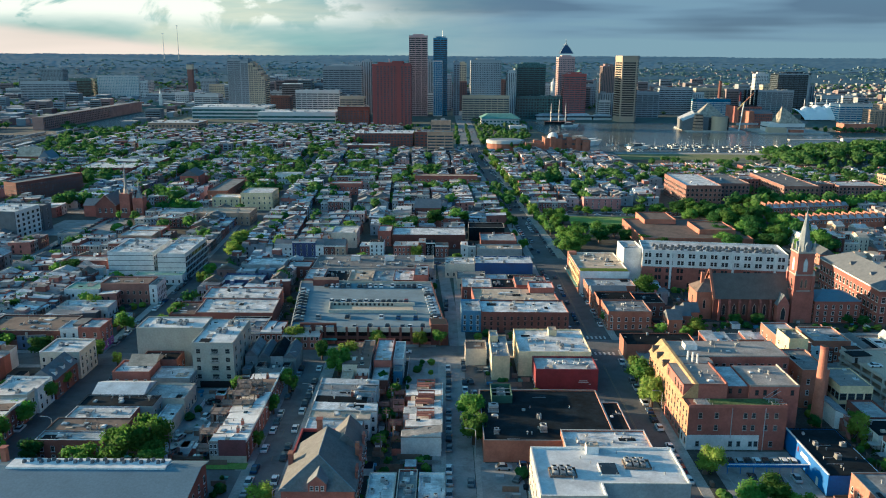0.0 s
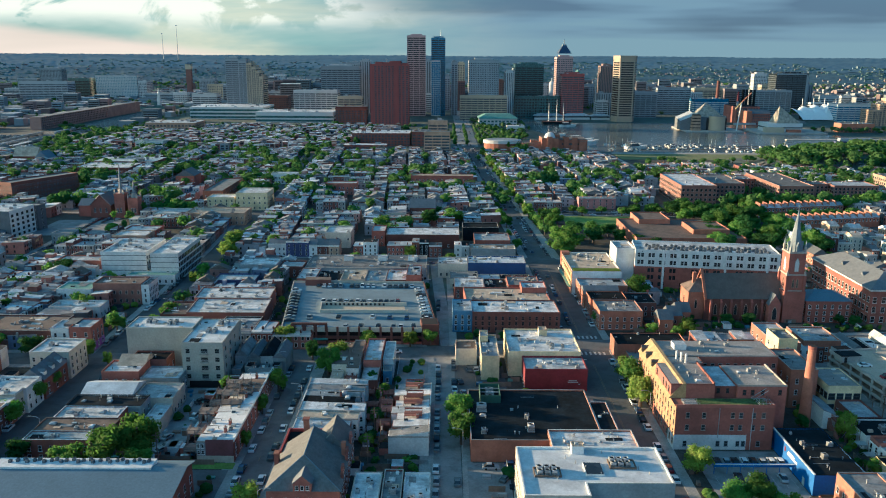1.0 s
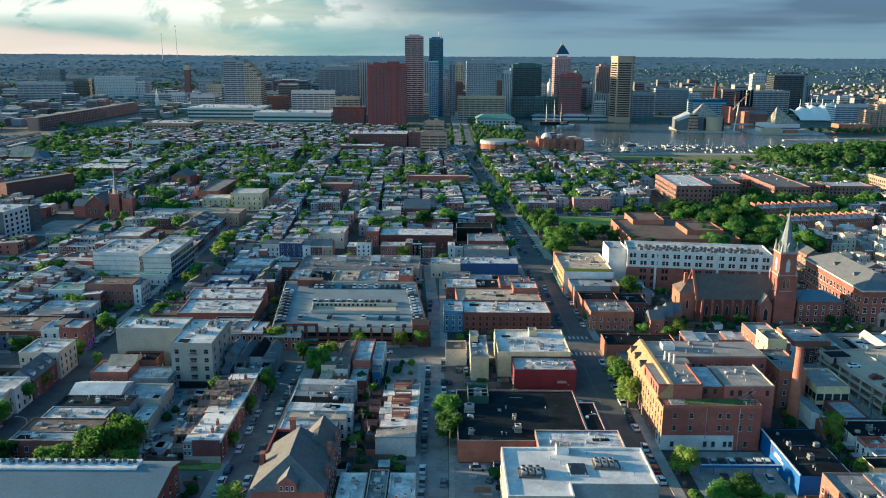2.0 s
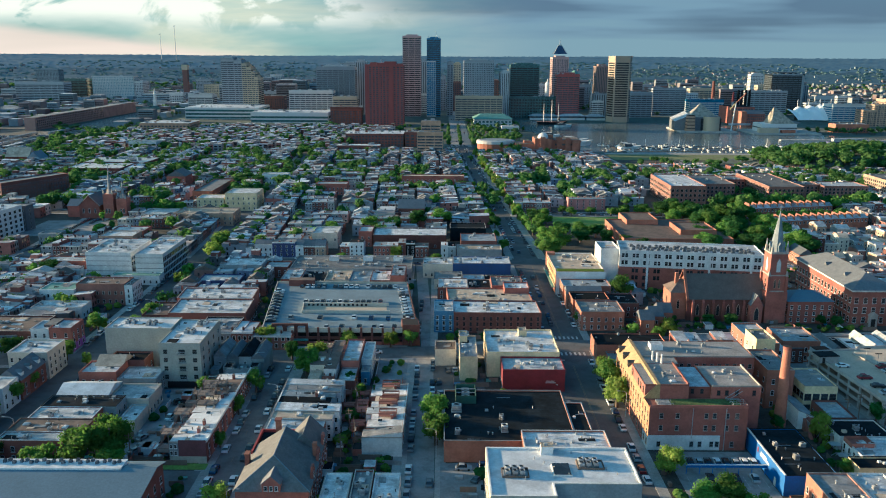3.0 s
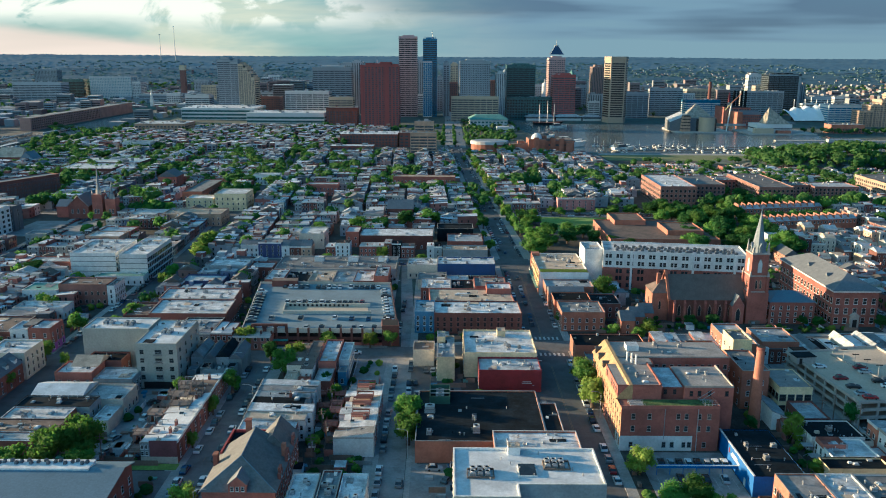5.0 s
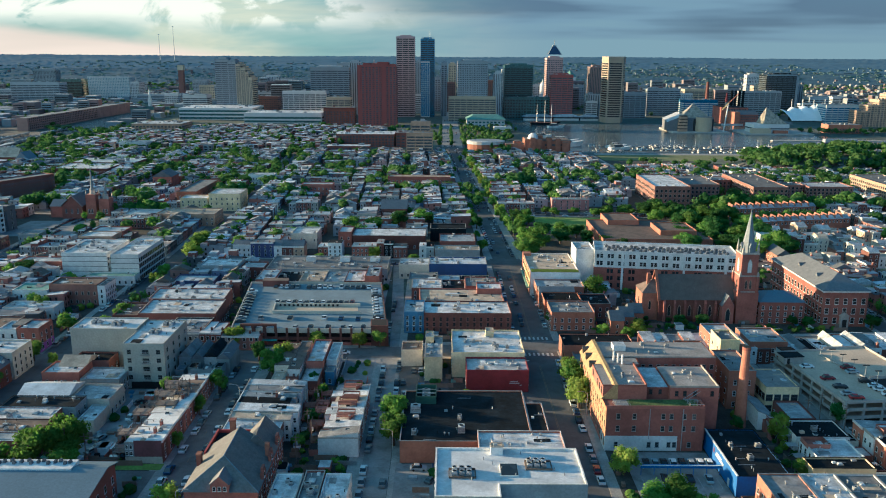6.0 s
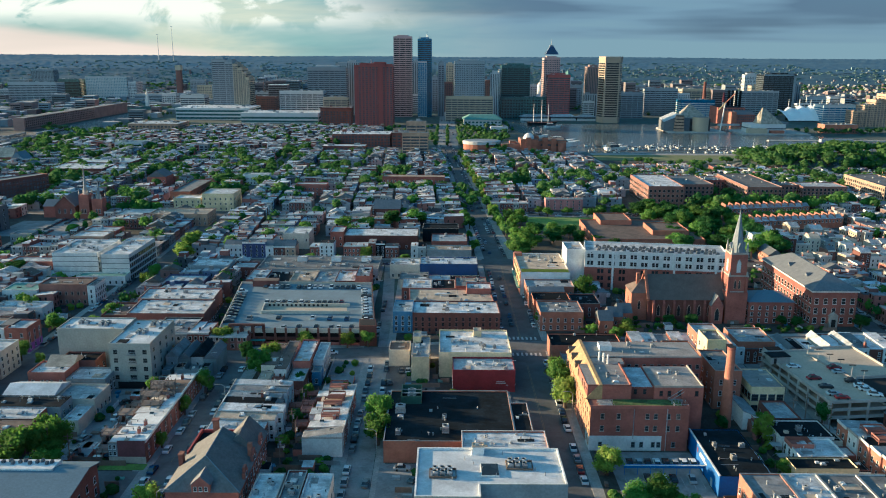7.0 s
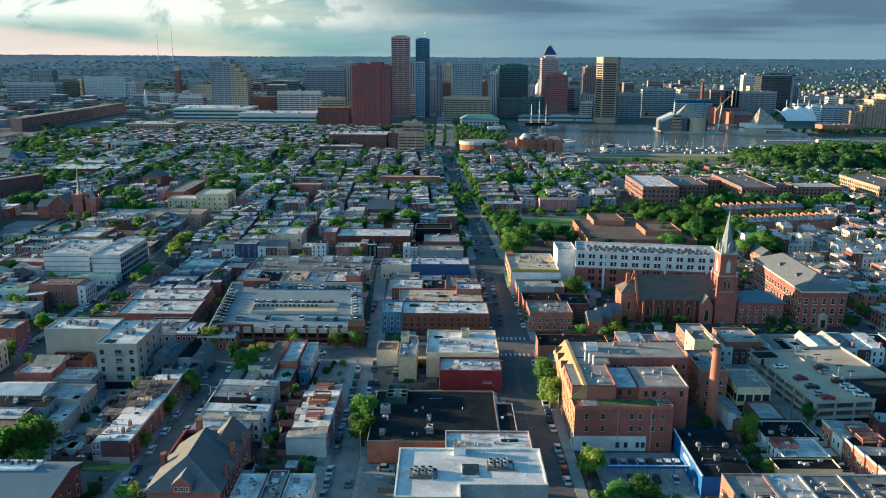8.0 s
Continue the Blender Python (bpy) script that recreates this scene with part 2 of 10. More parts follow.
LEAF_Y = mat("leaves_light", (0.205, 0.265, 0.038), 0.9, vary=0.3, stain=0.1, grain=0.3, spec=0.12, thin=0.48)
LEAF_G = mat("leaves_green", (0.088, 0.155, 0.036), 0.9, vary=0.3, stain=0.15, grain=0.3, spec=0.12, thin=0.40)
LEAF_F = mat("leaves_far", (0.072, 0.108, 0.042), 0.95, vary=0.2, stain=0.25, grain=0.2, size=40, bump=0, island=True, spec=0.1)
SLATE_B = mat("roof_slate_brown", (0.085, 0.08, 0.072), 0.75, vary=0.0, stain=0.2, size=3)
TYRE = mat("tyre", (0.02, 0.02, 0.02), 0.9, vary=0)
CARPAINT = mat("car_paint", (0.5, 0.5, 0.5), 0.25, 0.0, vary=0.1, stain=0.03, grain=0.0, bump=0,
               palette=[(0.75, 0.76, 0.77), (0.03, 0.03, 0.035), (0.35, 0.37, 0.4), (0.11, 0.12, 0.13), (0.68, 0.69, 0.7), (0.025, 0.03, 0.04),
                        (0.16, 0.02, 0.025), (0.22, 0.24, 0.26), (0.03, 0.06, 0.14), (0.5, 0.52, 0.53), (0.05, 0.05, 0.055), (0.07, 0.075, 0.08), (0.62, 0.63, 0.64), (0.16, 0.17, 0.18)])
FARCAR = mat("far_car_paint", (0.4, 0.4, 0.4), 0.3, vary=0.1, stain=0, grain=0, bump=0, island=True,
             palette=[(0.7, 0.7, 0.7), (0.03, 0.03, 0.035), (0.35, 0.37, 0.4), (0.1, 0.1, 0.11), (0.16, 0.03, 0.03), (0.5, 0.5, 0.5), (0.04, 0.06, 0.12), (0.06, 0.06, 0.065)])
ROWWALL = mat("row_wall", (0.3, 0.2, 0.15), 0.85, vary=0.2, island=True,
              palette=[(0.23, 0.095, 0.075), (0.36, 0.33, 0.30), (0.19, 0.085, 0.07), (0.60, 0.61, 0.60), (0.22, 0.115, 0.095), (0.30, 0.31, 0.33), (0.28, 0.125, 0.095),
                       (0.15, 0.10, 0.09), (0.45, 0.42, 0.36), (0.26, 0.27, 0.29), (0.115, 0.138, 0.218), (0.33, 0.22, 0.20), (0.66, 0.67, 0.67), (0.25, 0.11, 0.085), (0.069, 0.069, 0.0747), (0.21, 0.20, 0.20)])
ROWROOF = mat("row_roof", (0.3, 0.3, 0.3), 0.6, vary=0.25, stain=0.3, size=3, island=True,
              palette=[(0.445, 0.476, 0.532), (0.245, 0.254, 0.274), (0.644, 0.66, 0.68), (0.384, 0.414, 0.467), (0.077, 0.077, 0.089), (0.522, 0.552, 0.613), (0.307, 0.254, 0.226), (0.414, 0.445, 0.5), (0.153, 0.153, 0.17), (0.675, 0.675, 0.68), (0.322, 0.346, 0.387), (0.506, 0.437, 0.378), (0.199, 0.199, 0.218), (0.476, 0.506, 0.564), (0.107, 0.107, 0.121), (0.368, 0.322, 0.29)])


def glass(name, colour, rough=0.12):
    m = MATS[name] = bpy.data.materials.new(name)
    m.use_nodes = True
    n, l = m.node_tree.nodes, m.node_tree.links
    b = n["Principled BSDF"]
    b.inputs["Roughness"].default_value = rough
    geo, tex, r = n.new("ShaderNodeNewGeometry"), n.new("ShaderNodeTexNoise"), n.new("ShaderNodeVectorMath")
    tex.inputs["Scale"].default_value = 0.35
    l.new(geo.outputs["Position"], tex.inputs["Vector"])
    r.operation = "SCALE"
    r.inputs[0].default_value = [c * 1.8 for c in colour]
    l.new(tex.outputs["Fac"], r.inputs["Scale"])
    l.new(r.outputs["Vector"], b.inputs["Base Color"])
    return m


GLASS = glass("window_glass", (0.03, 0.037, 0.045))
GLASS_B = glass("curtain_glass_blue", (0.045, 0.15, 0.29), 0.15)
GLASS_G = glass("curtain_glass_green", (0.07, 0.135, 0.135), 0.2)
GLASS_P = glass("pale_roof_glass", (0.30, 0.28, 0.22), 0.35)
# paled beside window_glass, lowering downtown contrast as haze would
GLASS_H = glass("office_glass", (0.085, 0.10, 0.115), 0.22)
GLASS_K = glass("curtain_glass_dark", (0.02, 0.026, 0.032), 0.15)


def water_material():
    m = bpy.data.materials.new("harbour_water")
    m.use_nodes = True
    n, l = m.node_tree.nodes, m.node_tree.links
    b = n["Principled BSDF"]
    b.inputs["Base Color"].default_value, b.inputs["Roughness"].default_value = (0.105, 0.125, 0.125, 1), 0.2
    geo, tex, bp = n.new("ShaderNodeNewGeometry"), n.new("ShaderNodeTexNoise"), n.new("ShaderNodeBump")
    tex.inputs["Scale"].default_value, tex.inputs["Detail"].default_value = 0.25, 6
    l.new(geo.outputs["Position"], tex.inputs["Vector"])
    bp.inputs["Strength"].default_value, bp.inputs["Distance"].default_value = 0.5, 0.5
    l.new(tex.outputs["Fac"], bp.inputs["Height"])
    l.new(bp.outputs["Normal"], b.inputs["Normal"])
    return m


WATER = water_material()


def land_material():
    """Open land: worn ground and turf near, a patchwork of woods and suburbs on the far hills."""
    m = bpy.data.materials.new("land")
    m.use_nodes = True
    n, l = m.node_tree.nodes, m.node_tree.links
    geo = n.new("ShaderNodeNewGeometry")
    b = n["Principled BSDF"]
    b.inputs["Roughness"].default_value = 0.95
    big, fine = n.new("ShaderNodeTexNoise"), n.new("ShaderNodeTexNoise")
    big.inputs["Scale"].default_value, big.inputs["Detail"].default_value = 0.006, 8
    fine.inputs["Scale"].default_value, fine.inputs["Detail"].default_value = 0.09, 6
    for t in (big, fine):
        t.inputs["Roughness"].default_value = 0.65
        l.new(geo.outputs["Position"], t.inputs["Vector"])
    r1, r2 = n.new("ShaderNodeValToRGB"), n.new("ShaderNodeValToRGB")
    # blue-green ramp tones put a haze tint into the land
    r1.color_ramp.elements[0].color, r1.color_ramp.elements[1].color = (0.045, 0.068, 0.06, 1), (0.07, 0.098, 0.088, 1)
    r1.color_ramp.elements[0].position, r1.color_ramp.elements[1].position = 0.42, 0.58
    r2.color_ramp.elements[0].color, r2.color_ramp.elements[1].color = (0.4, 0.4, 0.4, 1), (1.5, 1.5, 1.5, 1)
    r2.color_ramp.elements[0].position, r2.color_ramp.elements[1].position = 0.3, 0.7
    l.new(big.outputs["Fac"], r1.inputs["Fac"])
    l.new(fine.outputs["Fac"], r2.inputs["Fac"])
    mx = n.new("ShaderNodeMix")
    mx.data_type, mx.blend_type = "RGBA", "MULTIPLY"
    mx.inputs["Factor"].default_value = 1.0
    l.new(r1.outputs["Color"], mx.inputs["A"])
    l.new(r2.outputs["Color"], mx.inputs["B"])
    l.new(mx.outputs["Result"], b.inputs["Base Color"])
    return m


LAND = land_material()

# ---------------------------------------------------------------- mesh helpers
class Shape:
    """Collects corners and faces, with a material to each face, for one mesh."""

    def __init__(self):
        self.v, self.f, self.m, self.mats = [], [], [], []

    def slot(self, material):
        if material not in self.mats:
            self.mats.append(material)
        return self.mats.index(material)

    def face(self, points, material):
        k = len(self.v)
        self.v += [tuple(p) for p in points]
        self.f.append(tuple(range(k, k + len(points))))
        self.m.append(self.slot(material))
        return self

    def hull(self, low, high, material, top=None, bottom=False):
        """Walls between two rings of the same number of corners (counter-clockwise), closed on top."""
        k, n, s = len(self.v), len(low), self.slot(material)
        self.v += [tuple(p) for p in low] + [tuple(p) for p in high]
        for i in range(n):
            j = (i + 1) % n
            self.f.append((k + i, k + j, k + n + j, k + n + i))
            self.m.append(s)
        if top is not False:
            self.f.append(tuple(range(k + n, k + 2 * n)))
            self.m.append(self.slot(top or material))
        if bottom:
            self.f.append(tuple(range(k + n - 1, k - 1, -1)))
            self.m.append(s)
        return self

    def stack(self, rings, mats, top):
        """Rings of corners one above the other, joined into one skin."""
        k, n = len(self.v), len(rings[0])
        for r in rings:
            self.v += [tuple(p) for p in r]
        for q in range(len(rings) - 1):
            for i in range(n):
                j = (i + 1) % n
                self.f.append((k + q * n + i, k + q * n + j, k + (q + 1) * n + j, k + (q + 1) * n + i))
                self.m.append(self.slot(mats[q]))
        self.f.append(tuple(range(k + (len(rings) - 1) * n, k + len(rings) * n)))
        self.m.append(self.slot(top))
        return self

    def box(self, x0, x1, y0, y1, z0, z1, material, top=None, bottom=False):
        ring = ((x0, y0), (x1, y0), (x1, y1), (x0, y1))
        return self.hull([(x, y, z0) for x, y in ring], [(x, y, z1) for x, y in ring], material, top, bottom)

    def tube(self, x, y, z0, z1, r0, r1, n, material, top=None):
        ring = [(math.cos(2 * math.pi * i / n), math.sin(2 * math.pi * i / n)) for i in range(n)]
        return self.hull([(x + r0 * c, y + r0 * s, z0) for c, s in ring], [(x + r1 * c, y + r1 * s, z1) for c, s in ring], material, top)

    def rod(self, a, b, r, material, n=6):
        a, b = Vector(a), Vector(b)
        d = (b - a).normalized()
        u = d.orthogonal().normalized()
        w = d.cross(u)
        ring = [u * math.cos(2 * math.pi * i / n) + w * math.sin(2 * math.pi * i / n) for i in range(n)]
        return self.hull([a + r * c for c in ring], [b + r * c for c in ring], material)

    def hip(self, x0, x1, y0, y1, z0, z1, material, inset=None, along="x"):
        """A hipped roof; inset 0 makes gables."""
        ins = (y1 - y0) / 2 if inset is None and along == "x" else (x1 - x0) / 2 if inset is None else inset
        a, b, c, d = (x0, y0, z0), (x1, y0, z0), (x1, y1, z0), (x0, y1, z0)
        if along == "x":
            ym = (y0 + y1) / 2
            p, q = (x0 + ins, ym, z1), (x1 - ins, ym, z1)
            for f in ((a, b, q, p), (c, d, p, q), (d, a, p), (b, c, q)):
                self.face(f, material)
        else:
            xm = (x0 + x1) / 2
            p, q = (xm, y0 + ins, z1), (xm, y1 - ins, z1)
            for f in ((a, b, p), (b, c, q, p), (c, d, q), (d, a, p, q)):
                self.face(f, material)
        return self.face((d, c, b, a), material)

    def mesh(self, name):
        me = bpy.data.meshes.new(name)
        me.from_pydata(self.v, [], self.f)
        for m in self.mats:
            me.materials.append(m)
        me.polygons.foreach_set("material_index", self.m)
        me.update()
        return me


def thing(name, label, category, x=0.0, y=0.0, z=0.0, rot=0.0, group="", kind=""):
    ob = new(name)
    ob.empty_display_size = 0.5
    ob.matrix_world = pose(x, y, z, 0, 0, rot)
    return tagged(ob, label, category, group, kind)


def part(name, shape, parent, label="", at=None, kind=""):
    me = shape.mesh(name) if isinstance(shape, Shape) else shape
    ob = new(name, me)
    ob.parent = parent
    if at is not None:
        ob.matrix_basis = at
    return tagged(ob, label, kind=kind) if label or kind else ob


def solid(name, shape, label, category, kind="", group=""):
    return tagged(new(name, shape.mesh(name)), label, category, group, kind)


WIN = {}


def window_mesh(w, h, frame_mat=None, pane=None):
    """A sash window: proud frame, sill and two panes; it looks to -y."""
    frame_mat, pane = frame_mat or TRIM, pane or GLASS
    key = (round(w, 2), round(h, 2), frame_mat.name, pane.name)
    if key not in WIN:
        s = Shape()
        s.box(-w / 2, w / 2, -0.06, 0.02, 0, h, frame_mat)
        s.box(-w / 2 - 0.1, w / 2 + 0.1, -0.16, 0.02, -0.12, 0, frame_mat)
        e = 0.09
        for a, b in ((e, h / 2 - 0.03), (h / 2 + 0.03, h - e)):
            s.face(((-w / 2 + e, -0.066, a), (w / 2 - e, -0.066, a), (w / 2 - e, -0.066, b), (-w / 2 + e, -0.066, b)), pane)
        WIN[key] = s.mesh("window")
    return WIN[key]


def side_pose(side, x0, x1, y0, y1, u, z):
    """A pose on a wall of the box: u metres from its middle, looking outwards."""
    if side == "S":
        return pose((x0 + x1) / 2 + u, y0, z)
    if side == "N":
        return pose((x0 + x1) / 2 - u, y1, z, 0, 0, 180)
    if side == "W":
        return pose(x0, (y0 + y1) / 2 - u, z, 0, 0, -90)
    return pose(x1, (y0 + y1) / 2 + u, z, 0, 0, 90)


def windows(root, x0, x1, y0, y1, h, sides, floors, pitch=2.7, w=1.05, wh=1.7, first=1.0, frame_mat=None, pane=None, skip=0.0, joined=False, z0=0.0):
    """Rows of windows on the walls of a box (in root's own axes)."""
    rng = random.Random(int(abs(x0) * 7 + h * 31 + floors))
    me = window_mesh(w, wh, frame_mat, pane)
    step = (h - first - 0.6) / floors
    wh = min(wh, step - 0.6)
    bulk = Shape()
    for side in sides:
        length = (x1 - x0) if side in "SN" else (y1 - y0)
        n = max(1, int((length - 0.8) / pitch))
        for k in range(floors):
            for i in range(n):
                if rng.random() < skip:
                    continue
                m = side_pose(side, x0, x1, y0, y1, (i - (n - 1) / 2) * length / n, z0 + first + k * step)
                if joined:
                    for a, b, c, d, mt, off in ((-w / 2, w / 2, 0, wh, frame_mat or TRIM, -0.05), (-w / 2 + 0.12, w / 2 - 0.12, 0.1, wh - 0.1, pane or GLASS, -0.07)):
                        bulk.face([m @ Vector(p) for p in ((a, off, c), (b, off, c), (b, off, d), (a, off, d))], mt)
                else:
                    part("window", me, root, at=m)
    if joined and bulk.f:
        part("glazing", bulk, root, kind="stuff")


def shell(w, d, h, wall, roof, par=0.5, base=None, sx=0.0, cop=None):
    """Walls with a parapet, and the roof inside them, round the origin. sx: how far the back is shifted in x."""
    def ring(o, z):
        return [(-w / 2 + o, -d / 2 + o, z), (w / 2 - o, -d / 2 + o, z), (w / 2 - o + sx, d / 2 - o, z), (-w / 2 + o + sx, d / 2 - o, z)]
    body, top, rim = Shape(), Shape(), Shape()
    z = 0
    if base:
        body.hull(ring(0, 0), ring(0, base[1]), base[0], top=False)
        z = base[1]
    body.hull(ring(0, z), ring(0, h + par), wall, top=False)
    t = 0.22
    a, b, c = ring(0, h + par), ring(t, h + par), ring(t, h - 0.1)
    for i in range(4):
        j = (i + 1) % 4
        body.face((b[j], b[i], c[i], c[j]), wall)
    o, q = ring(-0.04, h + par), ring(t + 0.03, h + par)
    o2, q2 = [(x, y, z + 0.1) for x, y, z in o], [(x, y, z + 0.1) for x, y, z in q]
    for i in range(4):
        j = (i + 1) % 4
        rim.face((o2[i], o2[j], q2[j], q2[i]), cop or STONE)
        rim.face((o[i], o[j], o2[j], o2[i]), cop or STONE)
        rim.face((q[j], q[i], q2[i], q2[j]), cop or STONE)
    top.hull(ring(t, h - 0.3), ring(t, h), roof)
    return body, top, rim


FOOT = []          # ground already built on


def building(name, label, x0, x1, y0, y1, h, wall, roof, sides="SWE", floors=2, par=0.5, base=None, shear=0.0, cop=None, category="building", group="", rot=0.0, z=0.0, **win):
    w, d = x1 - x0, y1 - y0
    FOOT.append((x0, x1, y0, y1, z + h, roof))
    root = thing(name, label, category, (x0 + x1) / 2, (y0 + y1) / 2, z, rot, group)
    if cop is None:
        cop = STONE if random.Random(int(x0 * 17 + y0 * 3)).random() < 0.25 else roof if wall in (BRICK_O, PAINT_W, STUCCO, CREAM) else wall
    body, top, rim = shell(w, d, h, wall, roof, par, base, shear * d, cop)
    part("wall", body, root)
    part("roof", top, root)
    part("coping", rim, root)
    if floors:
        win.setdefault("joined", y0 > 325)
        hidden = "".join(q for q in sides if (q == "W" and x1 < 0) or (q == "E" and x0 > 36))
        windows(root, -w / 2, w / 2, -d / 2, d / 2, h, "".join(q for q in sides if q not in hidden), floors, **win)
        if hidden:
            windows(root, -w / 2, w / 2, -d / 2, d / 2, h, hidden, floors, **{**win, "joined": True})
    return root


def unit_mesh():
    """A boxed condenser: plinth, louvred sides, round fan cowl; one skin."""
    sq = [(math.cos(a) * min(1 / abs(math.cos(a)), 1 / abs(math.sin(a))), math.sin(a) * min(1 / abs(math.cos(a)), 1 / abs(math.sin(a)))) for a in [radians(15 + 30 * i) for i in range(12)]]
    ci = [(math.cos(radians(15 + 30 * i)), math.sin(radians(15 + 30 * i))) for i in range(12)]
    rings, mats = [], []
    for ring, kx, ky, z, m in ((sq, 0.8, 0.62, 0, METAL), (sq, 0.8, 0.62, 0.16, METAL), (sq, 0.74, 0.56, 0.16, METAL), (sq, 0.74, 0.56, 0.34, DARK), (sq, 0.72, 0.54, 0.38, METAL), (sq, 0.74, 0.56, 0.52, METAL), (sq, 0.74, 0.56, 0.6, DARK),
                               (sq, 0.72, 0.54, 0.64, METAL), (sq, 0.74, 0.56, 1.08, METAL), (ci, 0.48, 0.48, 1.08, METAL), (ci, 0.5, 0.5, 1.22, METAL), (ci, 0.44, 0.44, 1.22, METAL), (ci, 0.42, 0.42, 1.12, METAL)):
        rings.append([(x * kx, y * ky, z) for x, y in ring])
        mats.append(m)
    return Shape().stack(rings, mats, DARK).mesh("rooftop_unit")


def vent_mesh():
    s = Shape()
    s.tube(0, 0, 0, 0.7, 0.16, 0.16, 8, METAL)
    s.tube(0, 0, 0.7, 0.8, 0.3, 0.3, 8, METAL)
    s.tube(0, 0, 0.8, 0.95, 0.3, 0.05, 8, METAL)
    return s.mesh("roof_vent")


def hatch_mesh():
    s = Shape()
    s.box(-0.7, 0.7, -0.9, 0.9, 0, 0.35, METAL)
    s.hull([(-0.6, -0.8, 0.35), (0.6, -0.8, 0.35), (0.6, 0.8, 0.35), (-0.6, 0.8, 0.35)], [(-0.3, -0.5, 0.6), (0.3, -0.5, 0.6), (0.3, 0.5, 0.6), (-0.3, 0.5, 0.6)], ROOF_W)
    return s.mesh("skylight")


def chimney_mesh():
    s = Shape()
    s.box(-0.35, 0.35, -0.5, 0.5, -0.3, 1.5, BRICK)
    s.box(-0.42, 0.42, -0.57, 0.57, 1.5, 1.65, STONE)
    s.tube(0, -0.22, 1.65, 2.0, 0.14, 0.11, 6, BRICK_O, DARK)
    s.tube(0, 0.22, 1.65, 2.0, 0.14, 0.11, 6, BRICK_O, DARK)
    return s.mesh("chimney")


UNIT, VENT, HATCH, CHIMNEY = unit_mesh(), vent_mesh(), hatch_mesh(), chimney_mesh()


def roof_item(me, name, label, category, x, y, z, rot=0, s=1.0, group=""):
    ob = new(name, me)
    ob.matrix_world = pose(x, y, z, 0, 0, rot) @ Matrix.Diagonal((s, s, s, 1))
    return tagged(ob, label, category, group)


def clutter(x0, x1, y0, y1, z, units=0, vents=0, hatches=0, seed=1):
    rng = random.Random(seed)
    for me, name, label, cat, n in ((UNIT, "rooftop_unit", "grey metal air conditioning unit on a flat roof", "air conditioner", units),
                                    (VENT, "roof_vent", "small grey metal vent pipe on a flat roof", "vent", vents),
                                    (HATCH, "skylight", "low white skylight on a flat roof", "skylight", hatches)):
        for _ in range(n):
            roof_item(me, name, label, cat, rng.uniform(x0 + 1.2, x1 - 1.2), rng.uniform(y0 + 1.2, y1 - 1.2), z, rng.choice((0, 90)), rng.uniform(0.8, 1.25), "rooftop equipment")


# ---------------------------------------------------------------- ground, streets, water
def lean(y):
    """Beyond the second cross street the whole grid leans a little to the left."""
    return -0.045 * max(0.0, y - 400.0)


def hills(x, y):
    d = math.hypot(x, y)
    rise = min(1.0, max(0.0, (d - 3300.0) / 1500.0)) ** 1.4
    mound = 15.0 * math.exp(-((x - 470) / 120.0) ** 4 - ((y - 830) / 52.0) ** 4)
    rolling = 7.0 * noise.noise((x * 0.0016, y * 0.0042, 4.1)) + 4.0 * noise.noise((x * 0.006, y * 0.011, 7.7))
    return mound + rise * (109.0 + 6.0 * noise.noise((x * 0.0009, y * 0.0009, 0.3))) + min(1.0, max(0.0, (d - 2900.0) / 900.0)) * (1 - 0.5 * rise) * rolling


# woodland colour shifted to blue in place of haze
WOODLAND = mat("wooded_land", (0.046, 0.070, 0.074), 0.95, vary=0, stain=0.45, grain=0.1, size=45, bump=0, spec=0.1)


def make_ground():
    s = Shape()
    xs = np.concatenate([np.linspace(-4700, 200, 50)[:-1], np.linspace(200, 760, 29), np.linspace(760, 4700, 40)[1:]])
    ys = np.concatenate([np.linspace(-4500, 0, 20)[:-1], np.linspace(0, 720, 10)[:-1], np.linspace(720, 940, 14), np.linspace(940, 4750, 52)[1:]])
    me = bpy.data.meshes.new("ground")
    v = [(float(x), float(y), hills(x, y) - min(25.0, max(0.0, (math.hypot(x, y) - 3150.0) * 0.1))) for y in ys for x in xs]
    n = len(xs)
    f = [(j * n + i, j * n + i + 1, (j + 1) * n + i + 1, (j + 1) * n + i) for j in range(len(ys) - 1) for i in range(n - 1)]
    me.from_pydata(v, [], f)
    me.materials.append(LAND)
    me.materials.append(WOODLAND)
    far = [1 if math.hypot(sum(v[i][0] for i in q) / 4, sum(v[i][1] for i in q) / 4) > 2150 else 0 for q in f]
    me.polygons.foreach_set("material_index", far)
    me.polygons.foreach_set("use_smooth", [True] * len(f))
    tagged(new("ground", me), "flat city land rising to wooded hills at the horizon", "ground", kind="structure")


make_ground()


